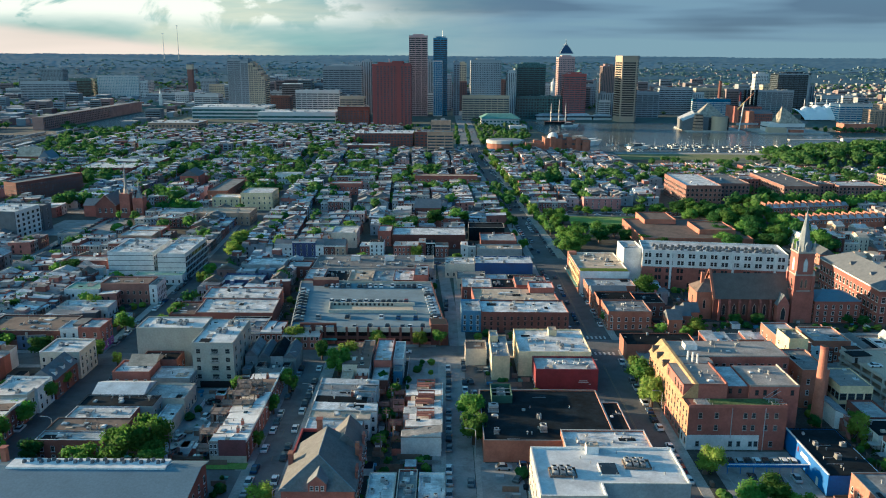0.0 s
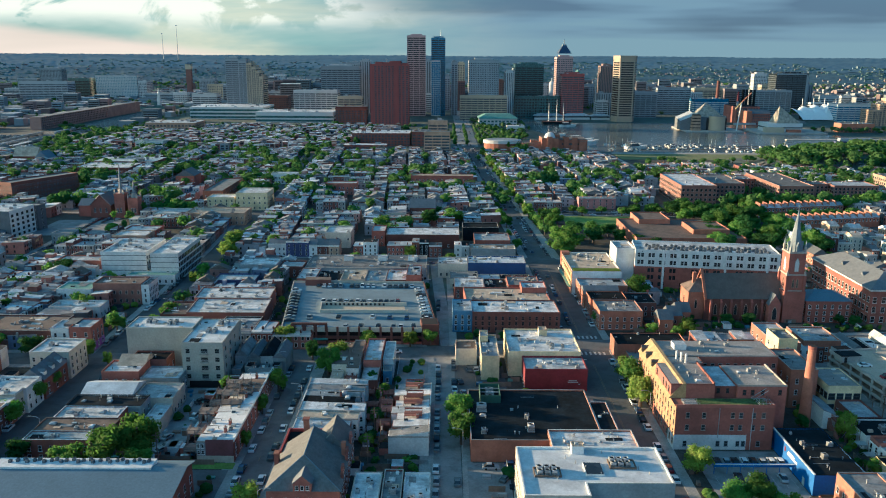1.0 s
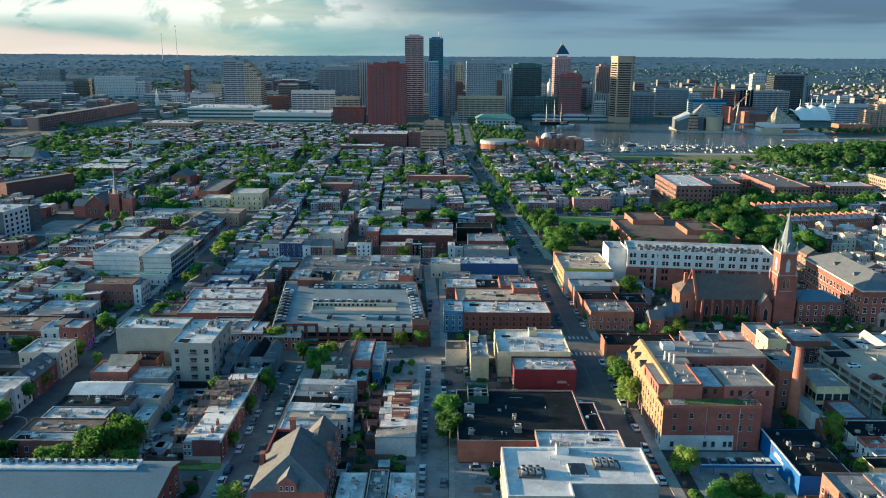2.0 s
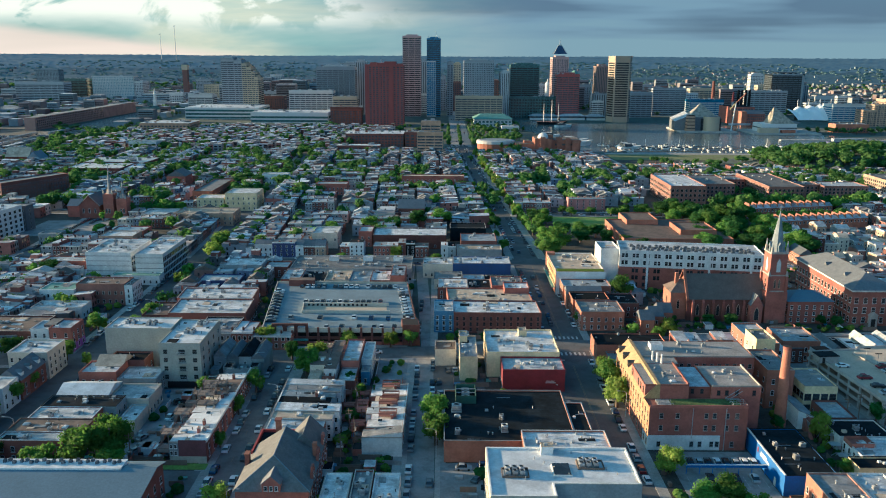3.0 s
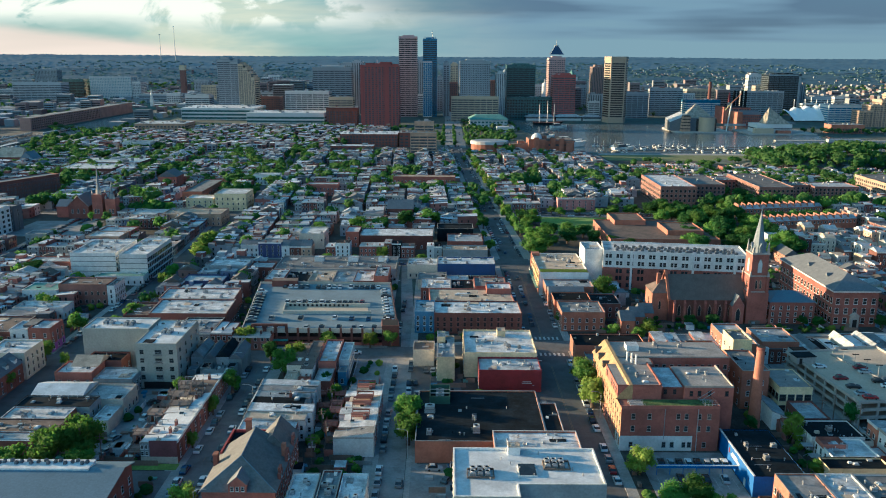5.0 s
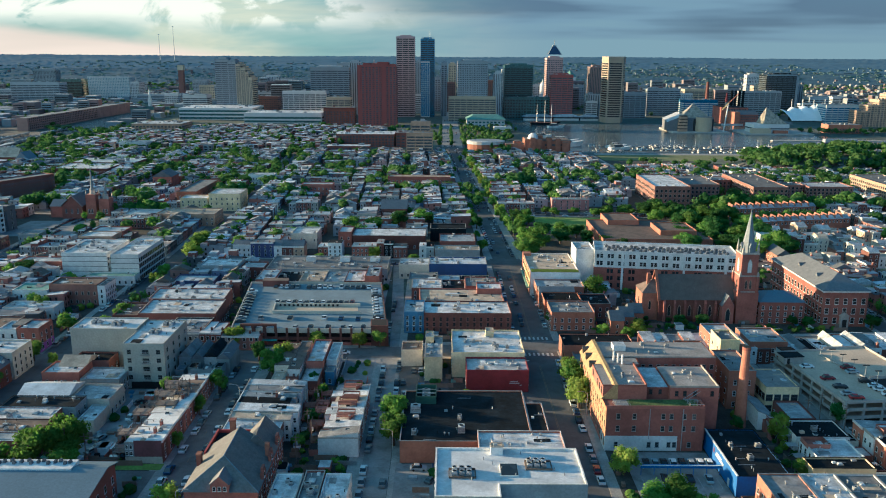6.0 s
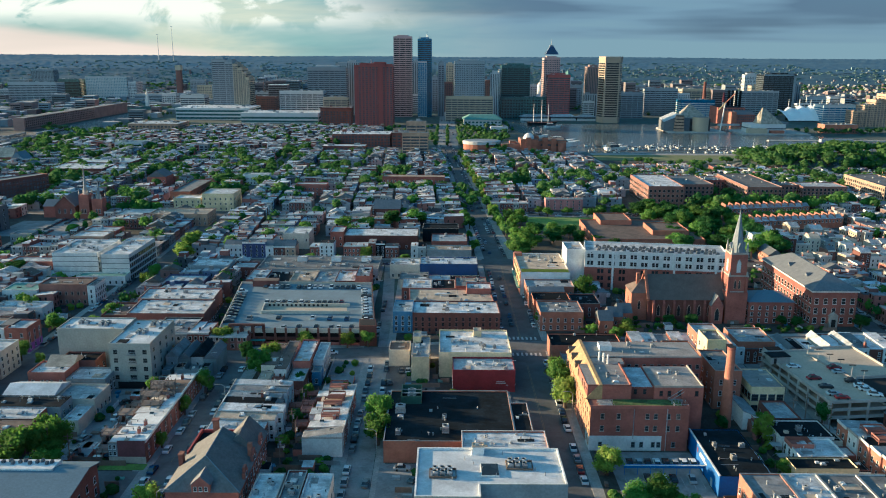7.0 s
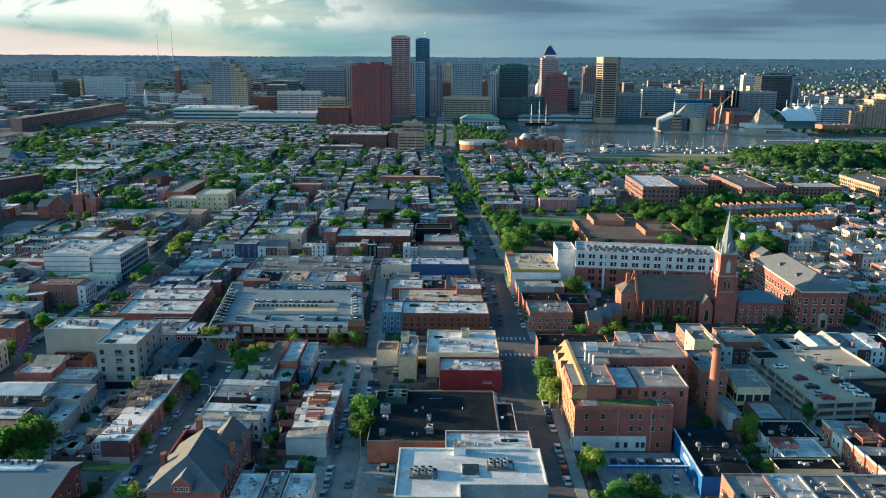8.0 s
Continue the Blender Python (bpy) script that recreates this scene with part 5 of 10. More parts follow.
lt = thing("shed", "white-walled lean-to shed with a sloping roof", "shed", 124.5, 235)
part("wall", Shape().hull([(-2.5, -7, 0), (2.5, -7, 0), (2.5, 7, 0), (-2.5, 7, 0)], [(-2.5, -7, 6.4), (2.5, -7, 4.2), (2.5, 7, 4.2), (-2.5, 7, 6.4)], PAINT_W), lt)
part("roof", Shape().hull([(-2.7, -7.2, 6.42), (2.8, -7.2, 4.1), (2.8, 7.2, 4.1), (-2.7, 7.2, 6.42)], [(-2.7, -7.2, 6.6), (2.8, -7.2, 4.3), (2.8, 7.2, 4.3), (-2.7, 7.2, 6.6)], ROOF_S), lt)
bb = building("blue_building", "low building with a bright blue wall and a black roof", 101.8, 116, 189, 216, 6, BLUE, ROOF_K, "W", 0, par=0.12, cop=ROOF_K)
part("front_coping", Shape().box(-7.3, -6.85, -13.6, 13.6, 6.22, 6.45, TRIM), bb, "white coping along the blue front")
part("lettering", Shape().box(-7.2, -7.12, -3.4, 3.0, 3.4, 4.1, TRIM).box(-7.2, -7.12, -1.8, 2.4, 4.3, 4.7, TRIM).box(-7.2, -7.12, 4.2, 4.9, 3.6, 5.0, CRIMSON), bb, "white bar of illegible sign lettering")
part("door", Shape().box(-7.22, -7.1, -8.5, -7.3, 0.2, 2.4, TRIM), bb, "white door")
clutter(103, 115, 192, 214, 6, 3, 4, 0, 18)

# ---------------------------------------------------------------- parking garage with a car deck
SK = -0.11        # the block behind the cross street leans
gp = thing("parking_garage", "brick and concrete parking garage with cars on its roof deck", "parking garage", -28.5, 300)


def skew(x, y):
    return x + SK * y, y


def skew_box(s, x0, x1, y0, y1, z0, z1, material, top=None):
    ring = [skew(x0, y0), skew(x1, y0), skew(x1, y1), skew(x0, y1)]
    return s.hull([(x, y, z0) for x, y in ring], [(x, y, z1) for x, y in ring], material, top)


GX0, GX1, GY = -30.5, 31.5, 66.0
part("deck", skew_box(Shape(), GX0, GX1, 0.5, GY, 5.7, 6.1, CONCRETE, DECKING), gp, "grey-blue concrete roof deck")
s = Shape()
for z0, z1, m_ in ((2.3, 3.5, BRICK_D), (5.2, 7.1, STUCCO)):
    skew_box(s, GX0, GX1, 0, 0.35, z0, z1, m_)
skew_box(s, GX0, GX0 + 0.35, 0.35, GY, 0.2, 7.0, STUCCO)
skew_box(s, GX1 - 0.35, GX1, 0.35, GY, 0.2, 7.0, BRICK_D)
skew_box(s, GX0, GX1, GY - 0.35, GY, 0.2, 7.2, STUCCO)
part("wall", s, gp, "concrete spandrels")
# black block paints the shade of the parking level
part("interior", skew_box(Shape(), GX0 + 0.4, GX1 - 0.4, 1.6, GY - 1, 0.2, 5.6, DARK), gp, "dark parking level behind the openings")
for i in range(15):
    x = GX0 + 1 + i * 4.25
    part("pier", skew_box(Shape(), x - 0.45, x + 0.45, -0.25, 0.5, 0, 7.2, BRICK_D), gp, "brick pier")
part("plinth", skew_box(Shape(), GX0, GX1, -0.1, 0.6, 0, 1.3, BRICK), gp)
s = Shape()
for i in range(4):
    skew_box(s, GX0 + 4 + i * 4.4, GX0 + 5.1 + i * 4.4, -0.35, 0.6, 5.5, 8.0, BRICK_D)
skew_box(s, GX0 + 4, GX0 + 18.3, -0.4, 0.7, 8.0, 8.8, BRICK_D)
part("portico", s, gp, "open brick frame above the entrance")
part("awning", skew_box(Shape(), GX0 + 4, GX0 + 18.3, -2.0, -0.3, 2.4, 2.7, COPPER), gp, "dark green awning")
s = skew_box(Shape(), GX1 - 6.5, GX1 + 0.3, -0.5, 7.5, 0, 8.6, BRICK_D)
# thin black sheet on top in place of a shaded stair well
skew_box(s, GX1 - 6.1, GX1 - 0.2, 0, 7.0, 8.61, 8.64, DARK)
part("stair_tower", s, gp, "brick stair tower")
part("stair_tower", skew_box(Shape(), GX0 + 6.0, GX0 + 18, GY - 4.5, GY + 0.3, 0, 9.0, BRICK_D, ROOF_B), gp, "brick stair tower at the rear")
s = skew_box(Shape(), -16, 21, 21, 21.5, 6.1, 7.5, STUCCO)
skew_box(s, -16, 21, 31.5, 32, 6.1, 7.5, STUCCO)
skew_box(s, -16, -15.5, 21.5, 31.5, 6.1, 7.5, STUCCO)
for i in range(14):
    # black slots drawn for the shade in the wall openings
    skew_box(s, -14 + i * 1.9, -13.1 + i * 1.9, 31.4, 31.5, 6.1, 7.1, DARK)
part("ramp_wall", s, gp, "low concrete wall round the ramp")
part("ramp", skew_box(Shape(), -15.4, 20, 21.6, 31.4, 6.1, 6.14, DECKTAN), gp)

# right-hand open parking deck
pg = thing("parking_garage", "pale concrete open parking deck with lamp posts", "parking garage", 150, 231.5, 0, 6.0)


def on_deck(x, y):
    """A place on the open deck, turned with it."""
    p = Matrix.Rotation(radians(6.0), 2) @ Vector((x - 150, y - 231.5))
    return p.x + 150, p.y + 231.5


for k in range(3):
    z = 2.4 + k * 2.6
    for a, b, c, e in ((0, 20, 0, 44), (20, 36, 18, 46)):
        part("deck", Shape().box(a, b, c, e, z - 0.3, z, CONCRETE, DECKTAN, True), pg)
        for q in ((a, b, c, c + 0.25), (a, b, e - 0.25, e), (a, a + 0.25, c + 0.25, e - 0.25), (b - 0.25, b, c + 0.25, e - 0.25)):
            if not (a == 20 and q[0] == 20 and q[1] < 21) and not (a == 0 and q[0] > 19 and k == 2):
                part("parapet", Shape().box(*q, z, z + 0.75, CONCRETE), pg, "concrete parapet")
for i in range(8):
    part("column", Shape().box(-0.12, 0.45, i * 6 + 0.3, i * 6 + 0.9, 0, 7.6, CONCRETE), pg)
for i in range(4):
    part("column", Shape().box(i * 6.3 + 0.1, i * 6.3 + 0.8, -0.12, 0.4, 0, 7.6, CONCRETE), pg)
# black block paints the shade between the decks
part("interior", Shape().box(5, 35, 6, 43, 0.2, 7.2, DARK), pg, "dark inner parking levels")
part("stair_hut", Shape().box(0.3, 6, 40, 43.7, 7.6, 9.8, PAINT_G, ROOF_K), pg, "small grey stair hut")
part("divider", Shape().hull([(14.5, 40, 7.6), (14.8, 40, 7.6), (19.8, 10, 7.6), (19.5, 10, 7.6)][::-1], [(14.5, 40, 8.2), (14.8, 40, 8.2), (19.8, 10, 8.2), (19.5, 10, 8.2)][::-1], CONCRETE), pg, "low concrete divider")
lamp_s = Shape().tube(0, 0, 0, 4.5, 0.09, 0.07, 6, METAL).box(-1.1, 1.1, -0.2, 0.2, 4.4, 4.65, DARK, bottom=True).mesh("deck_lamp")
for i in range(6):
    tagged(new("deck_lamp", lamp_s), "twin-headed dark lamp post on a parking deck", "lamp post", "deck lamps").location = (*on_deck(164.8 + i * 0.95, 270.5 - i * 5.1), 7.6)

# ---------------------------------------------------------------- behind the cross street
building("brick_building", "dark brick building with a white roof and rows of windows", 17, 53, 314, 331, 8.6, BRICK_D, ROOF_W, "SE", 3, pitch=2.7, w=1.05, shear=-0.03, frame_mat=BRICK_P)
clutter(18, 52, 315, 330, 8.6, 2, 5, 2, 41)
building("blue_building", "steel-blue painted narrow building", 8.8, 16.9, 315, 331, 8.8, BLUE_S, ROOF_S, "SW", 3, pitch=2.2)
building("brick_building", "brick building with a wide pale tan roof", 15, 51.5, 331.2, 352, 8, BRICK, ROOF_T, "SE", 2, shear=-0.05)
building("brick_building", "brick stair house with a white roof", 40, 51, 345, 355, 10, BRICK, ROOF_W, "S", 0)
clutter(16, 50, 333, 350, 8, 4, 5, 2, 42)
building("shop_building", "long building with a deep blue front and white roof", 17.5, 47, 398, 413, 7.5, BLUE_D, ROOF_W, "SE", 0)
clutter(19, 46, 399, 412, 7.5, 5, 4, 1, 43)
building("shop_building", "pale low shop with a white roof", 2, 17.3, 398, 412, 7, STUCCO, ROOF_W, "SE", 1)
clutter(3, 16, 399, 411, 7, 3, 3, 1, 93)
for i, (x0, x1, rf, h) in enumerate(((10, 24, ROOF_W, 6), (24.2, 35, ROOF_K, 5.5), (35.2, 50, ROOF_G, 7))):
    building("shop_building", "flat-roofed shop building with equipment on the roof", x0, x1, 360, 376, h, BRICK, rf, "SE", 2, par=0.3)
    building("shop_building", "low flat-roofed building in the middle of the block", x0 - 2, x1 - 2, 378, 392, 3.4 if i else 5.0, STUCCO, (ROOF_G, ROOF_S, ROOF_K)[i], "SE", 1, par=0.3)
    clutter(x0, x1, 361, 376, h, 2, 2, 1, 44 + i)
for i, (x0, x1, wl_, rf, h) in enumerate(((-66, -57, BRICK, ROOF_S, 6), (-57, -45, PAINT_G, ROOF_K, 5), (-45, -33, STUCCO, ROOF_T, 5.5), (-33, -23, PAINT_G, ROOF_S, 5), (-23, -13, BRICK_D, ROOF_W, 5.5), (-13, -6, BRICK, ROOF_S, 8))):
    building("shop_building", "small flat-roofed building behind the parking garage", x0, x1 - 0.1, 373, 392, h, wl_, rf, "SE", 1, par=0.3)
    clutter(x0, x1, 374, 391, h, 2, 3, 1, 50 + i)
building("market_building", "long low market building with a grey roof crowded with equipment", -66, -4, 396, 423, 5.2, PAINT_G, ROOF_G, "SE", 1, pitch=4, par=0.4)
clutter(-64, -6, 398, 421, 5.2, 16, 10, 5, 90)
for x in (-48, -30, -14):
    building("plant_room", "white box plant room on the market roof", x, x + 5, 412, 416, 2.2, PAINT_W, ROOF_W, "S", 0, z=5.2, par=0.1)
building("restaurant", "low building with a white roof and a roof terrace", -99, -80, 394, 408, 7, PAINT_G, ROOF_W, "SE", 2)
building("restaurant", "low building with a pale blue-grey roof", -79, -58 - 9, 396, 408, 5.5, BRICK_D, ROOF_S, "SE", 2)
building("corner_bar", "low building painted navy and purple", -106, -86, 372, 384, 5, NAVY, ROOF_S, "SE", 1, base=(PURPLE, 2.2))
building("supermarket", "red brick building with a wide white roof", -101, -69, 315, 335, 7.5, BRICK, ROOF_W, "SE", 1, shear=-0.05)
building("supermarket", "brick building with a patched white roof", -104, -71, 335.5, 352, 7.5, BRICK, ROOF_W, "SE", 1, shear=-0.05)
clutter(-99, -73, 316, 351, 7.5, 8, 6, 3, 60)
building("shop_building", "brick building with a brown roof beside the avenue", -113, -102, 318, 336, 5.5, BRICK_D, ROOF_B, "SE", 1)
building("shop_building", "dark-fronted building with a white roof", -84, -69, 297.5, 313, 6.5, ROOF_K, ROOF_W, "SE", 0)
clutter(-83, -70, 299, 312, 6.5, 5, 2, 1, 61)
building("shop_building", "grey shop with a flat roof", -113, -86, 297, 312, 5.5, PAINT_G, ROOF_S, "SE", 2)

# glass and panel apartment building west of the avenue
pb = building("panel_building", "white panel-clad building with dark glass corners", -169, -146, 394, 424, 13.2, PAINT_W, ROOF_W, "E", 0, cop=TRIM)
s = Shape()
for k in range(5):
    s.box(-11.6, 11.56, -15.07, -15.0, 1.4 + k * 2.6, 1.66 + k * 2.6, SLATE)
part("joints", s, pb, "dark panel joints")
windows(pb, -11.5, 11.5, -15, 15, 13, "E", 4, pitch=2.6, w=1.4, wh=1.8)
pb = building("panel_building", "white panel and grey glass building with a green lower roof", -142, -128, 389, 426, 13.8, PAINT_W, ROOF_W, "E", 4, pitch=2.4, w=2.0, wh=2.2, frame_mat=SLATE, cop=TRIM)
s = Shape()
for k in range(5):
    s.box(-7.05, 6.9, -18.58, -18.5, 1.4 + k * 2.7, 1.66 + k * 2.7, SLATE)
part("joints", s, pb, "dark panel joints")
building("panel_building", "low link building with a pale green roof", -152, -128, 382, 388.9, 4.6, PAINT_W, COPPER, "SE", 1)
clutter(-168, -147, 396, 422, 13.2, 9, 4, 0, 62)
clutter(-141, -129, 391, 424, 13.8, 6, 3, 0, 63)

# east of the main street, second block
building("brick_building", "orange brick corner building with a grey roof", 70, 88, 318, 334, 8, BRICK_O, ROOF_G, "SW", 2)
clutter(71, 87, 319, 333, 8, 1, 3, 1, 64)
building("shop_building", "orange brick shop with a black stepped roof", 69, 85, 334.2, 346, 8.4, BRICK_O, ROOF_K, "SW", 2)
gable_house("gabled_house", "brick shop with a low dark gabled roof", 68.5, 84, 346.2, 356, 7.6, 10, BRICK_O, SLATE, "x", "SW")
building("shop_building", "orange brick shop with a pale roof", 68, 90, 356.2, 368.5, 8, BRICK_O, ROOF_S, "SW", 2)
building("shop_building", "rear shop wing with a black roof", 86, 98, 335, 350, 6.5, BRICK_D, ROOF_K, "SE", 2)
mx = building("mixed_block", "pale block with brick and green panels and a planted roof", 66.5, 90, 370, 408, 11, PAINT_W, ROOF_T, "W", 0)
part("facade", Shape().box(-11.95, -11.77, -19, 19, 0, 11.3, BRICK_O), mx, "orange brick street front")
for i in range(9):
    u = -16.6 + i * 3.7
    part("panel", Shape().box(-12.02, -11.93, u - 1.35, u + 1.35, 3.4, 10.4, YELLOW if i < 6 else CREAM), mx, "yellow-green facade panel")
    for z_ in (4.0, 7.6):
        part("window", Shape().box(-12.06, -12.01, u - 0.8, u + 0.8, z_, z_ + 2.2, GLASS), mx)
part("corner", Shape().box(-12.1, -8, 15, 19.1, 0, 12.4, BRICK_O), mx, "orange brick corner")
part("planting", Shape().box(-11, 11.3, -18.5, -14, 11.02, 11.75, LEAF_Y), mx, "strip of yellow-green roof planting")
part("awning", Shape().box(-13.2, -11.8, -17, 16, 3.0, 3.25, COPPER), mx, "green awnings")
clutter(70, 88, 388, 406, 11, 8, 4, 2, 91)
wa = building("apartment_block", "long white and brick apartment block with a white roof", 100, 168, 377, 398, 19, PAINT_W, ROOF_W, "SW", 0, rot=-8, cop=TRIM, base=(BRICK, 11.2))
windows(wa, -34, 34, -10.5, 10.5, 19.0, "W", 5, pitch=2.45, w=1.35, wh=2.3, first=1.5, frame_mat=TRIM, pane=GLASS, skip=0.18, joined=True)
low = Shape()
for i in range(13):                                  # windows in pairs along the front
    for du in (-0.85, 0.85):
        u = -31.4 + i * 5.2 + du
        for z_ in (12.3, 15.9):
            part("window", window_mesh(1.45, 2.15), wa, at=pose(u, -10.52, z_))
        for z_ in (1.4, 4.9, 8.4):
            if (i + int(z_)) % 4:
                low.box(u - 0.65, u + 0.65, -10.56, -10.5, z_, z_ + 2.0, GLASS)
part("glazing", low, wa, "dark windows in the brick floors", kind="stuff")
for i in (1, 4, 6):
    part("pilaster", Shape().box(-30.6 + i * 9.75, -29.6 + i * 9.75, -10.9, -10.5, 0, 19, PAINT_W), wa, "white vertical strip")
building("apartment_block", "white end wing of an apartment block", 90.5, 99.5, 386, 402, 18.6, PAINT_W, ROOF_W, "S", 0, cop=TRIM)
for i in range(60):
    roof_item(UNIT_D, "rooftop_unit", "small dark air conditioning unit in rows on a white roof", "air conditioner", 106 + (i % 20) * 2.9 + (i % 3) * 0.5, 384.5 - (i % 20) * 0.4 + (i // 20) * 3.4 - (i % 4) * 0.4, 19, 0, 1.05, "air conditioners on the apartment block")

# church
def lancet(w, h, pane=None):
    s = Shape()
    pts = [(-w / 2, 0), (w / 2, 0), (w / 2, h * 0.65), (w * 0.3, h * 0.86), (0, h), (-w * 0.3, h * 0.86), (-w / 2, h * 0.65)]
    s.face([(x, -0.05, z) for x, z in pts], BRICK_T if pane is None else STONE)
    s.face([(x * 0.78, -0.08, 0.15 + z * 0.9) for x, z in pts], pane or GLASS)
    return s.mesh("lancet_window")


ch = thing("church", "red brick gothic church with a slate roof and a tall spire", "church", 118, 330)
s = Shape().box(0, 34, 2, 17, 0, 10, BRICK_D)
# west gable gets orange brick to carry the sun on it
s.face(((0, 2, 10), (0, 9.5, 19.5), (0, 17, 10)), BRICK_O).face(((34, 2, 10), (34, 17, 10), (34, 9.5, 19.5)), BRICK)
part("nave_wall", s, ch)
part("nave_roof", Shape().hip(0.2, 34.3, 1.4, 17.6, 9.9, 19.4, SLATE_B, 0, "x"), ch, "steep brown-grey slate roof")
part("gable", Shape().hull([(-0.6, 1.2, 9.5), (0.5, 1.2, 9.5), (0.5, 9.5, 20.8), (-0.6, 9.5, 20.8)], [(-0.6, 1.2, 10.5), (0.5, 1.2, 10.5), (0.5, 9.5, 21.6), (-0.6, 9.5, 21.6)], BRICK_O)
     .hull([(-0.6, 9.5, 20.8), (0.5, 9.5, 20.8), (0.5, 17.8, 9.5), (-0.6, 17.8, 9.5)], [(-0.6, 9.5, 21.6), (0.5, 9.5, 21.6), (0.5, 17.8, 10.5), (-0.6, 17.8, 10.5)], BRICK_O), ch, "raised brick gable")
# sunlight is put into the chancel's orange brick too
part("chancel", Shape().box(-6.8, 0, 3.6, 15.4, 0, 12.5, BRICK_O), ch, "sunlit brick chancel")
part("chancel_roof", Shape().hull([(-7.2, 3.2, 12.4), (0, 3.2, 12.4), (0, 15.8, 12.4), (-7.2, 15.8, 12.4)], [(-1.6, 9.3, 17.0), (0, 9.3, 17.0), (0, 9.7, 17.0), (-1.6, 9.7, 17.0)], ROOF_B), ch, "brown hipped chancel roof")
part("lancet_window", lancet(1.2, 4.4), ch, at=pose(-3.4, 3.6, 5.0))
part("lancet_window", lancet(1.4, 5.0), ch, at=pose(-6.8, 9.5, 5.0, 0, 0, -90))
part("chimney", Shape().box(-4, -2.6, 8, 9.4, 12, 20, BRICK_O), ch)
for i in range(7):
    x = 2.5 + i * 4.4
    part("buttress", Shape().box(x - 0.45, x + 0.45, 0.9, 2, 0, 8.5, BRICK).hull([(x - 0.45, 0.9, 8.5), (x + 0.45, 0.9, 8.5), (x + 0.45, 2, 8.5), (x - 0.45, 2, 8.5)], [(x - 0.45, 1.9, 9.8), (x + 0.45, 1.9, 9.8), (x + 0.45, 2, 9.8), (x - 0.45, 2, 9.8)], BRICK), ch, "brick buttress")


L1, L2, L3 = lancet(1.5, 5.2), lancet(2.0, 6.2, PAINT_W), lancet(1.1, 4.2)
for i in range(6):
    part("lancet_window", L1, ch, at=pose(4.7 + i * 4.4, 2, 2.6))
part("porch_gable", Shape().box(26.5, 31.5, -1.5, 2, 0, 8, BRICK).face(((26.3, -1.52, 8), (31.7, -1.52, 8), (29, -1.52, 12.6)), BRICK).hip(26.2, 31.8, -1.5, 8, 8, 12.8, SLATE, 0, "y"), ch, "brick cross gable with a stone edge")
part("lancet_window", lancet(2.2, 6.0), ch, at=pose(29, -1.5, 1.6))
tw = Shape().box(32.6, 41.6, -1, 8.5, 0, 14, BRICK).box(33.6, 40.6, 0.0, 7.5, 14, 31, BRICK)
part("tower", tw, ch, "square brick bell tower")
for x in (32.8, 40.3):
    for y in (-0.8, 7.2):
        part("buttress", Shape().box(x, x + 1.1, y, y + 1.1, 0, 21, BRICK).hull([(x, y, 21), (x + 1.1, y, 21), (x + 1.1, y + 1.1, 21), (x, y + 1.1, 21)], [(x + 0.4, y + 0.4, 23.2), (x + 0.7, y + 0.4, 23.2), (x + 0.7, y + 0.7, 23.2), (x + 0.4, y + 0.7, 23.2)], STONE), ch)
s = Shape().box(33.3, 40.9, -0.3, 7.8, 21.0, 21.5, STONE).box(33.3, 40.9, -0.3, 7.8, 30.6, 31.2, STONE).box(33.4, 40.8, -0.2, 7.7, 14.0, 14.5, STONE)
part("string_course", s, ch, "pale stone string courses")
part("lancet_window", L2, ch, "pale louvred belfry opening", at=pose(37.1, 0.0, 22.6))
part("lancet_window", L2, ch, "pale louvred belfry opening", at=pose(33.6, 3.75, 22.6, 0, 0, -90))
for u in (36.2, 38.0):
    part("lancet_window", L3, ch, at=pose(u, 0.0, 15.5))
part("lancet_window", L3, ch, at=pose(33.6, 3.75, 15.5, 0, 0, -90))
s = Shape()
s.hull([(37.1 + 3.05 * math.cos(a), 3.75 + 3.05 * math.sin(a), 31.2) for a in [radians(22.5 + 45 * i) for i in range(8)]],
       [(37.1 + 0.12 * math.cos(a), 3.75 + 0.12 * math.sin(a), 48.6) for a in [radians(22.5 + 45 * i) for i in range(8)]], SPIRE)
part("spire", s, ch, "tapering lead-grey octagonal spire")
for x in (34.0, 40.2):
    for y in (0.4, 7.1):
        part("pinnacle", Shape().box(x - 0.4, x + 0.4, y - 0.4, y + 0.4, 31.2, 33.4, STONE).tube(x, y, 33.4, 36.2, 0.5, 0.05, 4, SPIRE), ch)
for a in range(4):
    part("lucarne", Shape().box(-0.55, 0.55, -3.1, -1.3, 0, 2.2, SPIRE).hip(-0.7, 0.7, -3.3, -0.9, 2.2, 4.0, SPIRE, 0, "y"), ch, at=pose(37.1, 3.75, 31.3, 0, 0, 90 * a))
part("cross", Shape().box(-0.1, 0.1, -0.1, 0.1, 48.4, 50.8, METAL).box(-0.6, 0.6, -0.1, 0.1, 49.7, 49.9, METAL, bottom=True), ch, "thin metal cross", at=pose(37.1, 3.75, 0))

rc = thing("rectory", "brick rectory with a green-grey hipped roof", "house", 170.5, 337)
part("wall", Shape().box(-10, 9.5, -8, 8, 0, 10, BRICK), rc)
part("roof", Shape().hip(-10.5, 10, -8.5, 8.5, 10, 13, SLATE_BL, 7, "x"), rc)
windows(rc, -10, 9.5, -8, 8, 10, "SW", 3, pitch=2.8, w=1.1, wh=1.7)
sc_ = thing("school", "large red brick school with a grey hipped roof and arched windows", "school", 195.5, 353)
part("wall", Shape().box(-9.5, 9.5, -27, 28, 0, 16, BRICK), sc_)
part("cornice", Shape().box(-10, 10, -27.5, 28.5, 15.4, 16.2, TRIM, bottom=True), sc_, "white cornice")
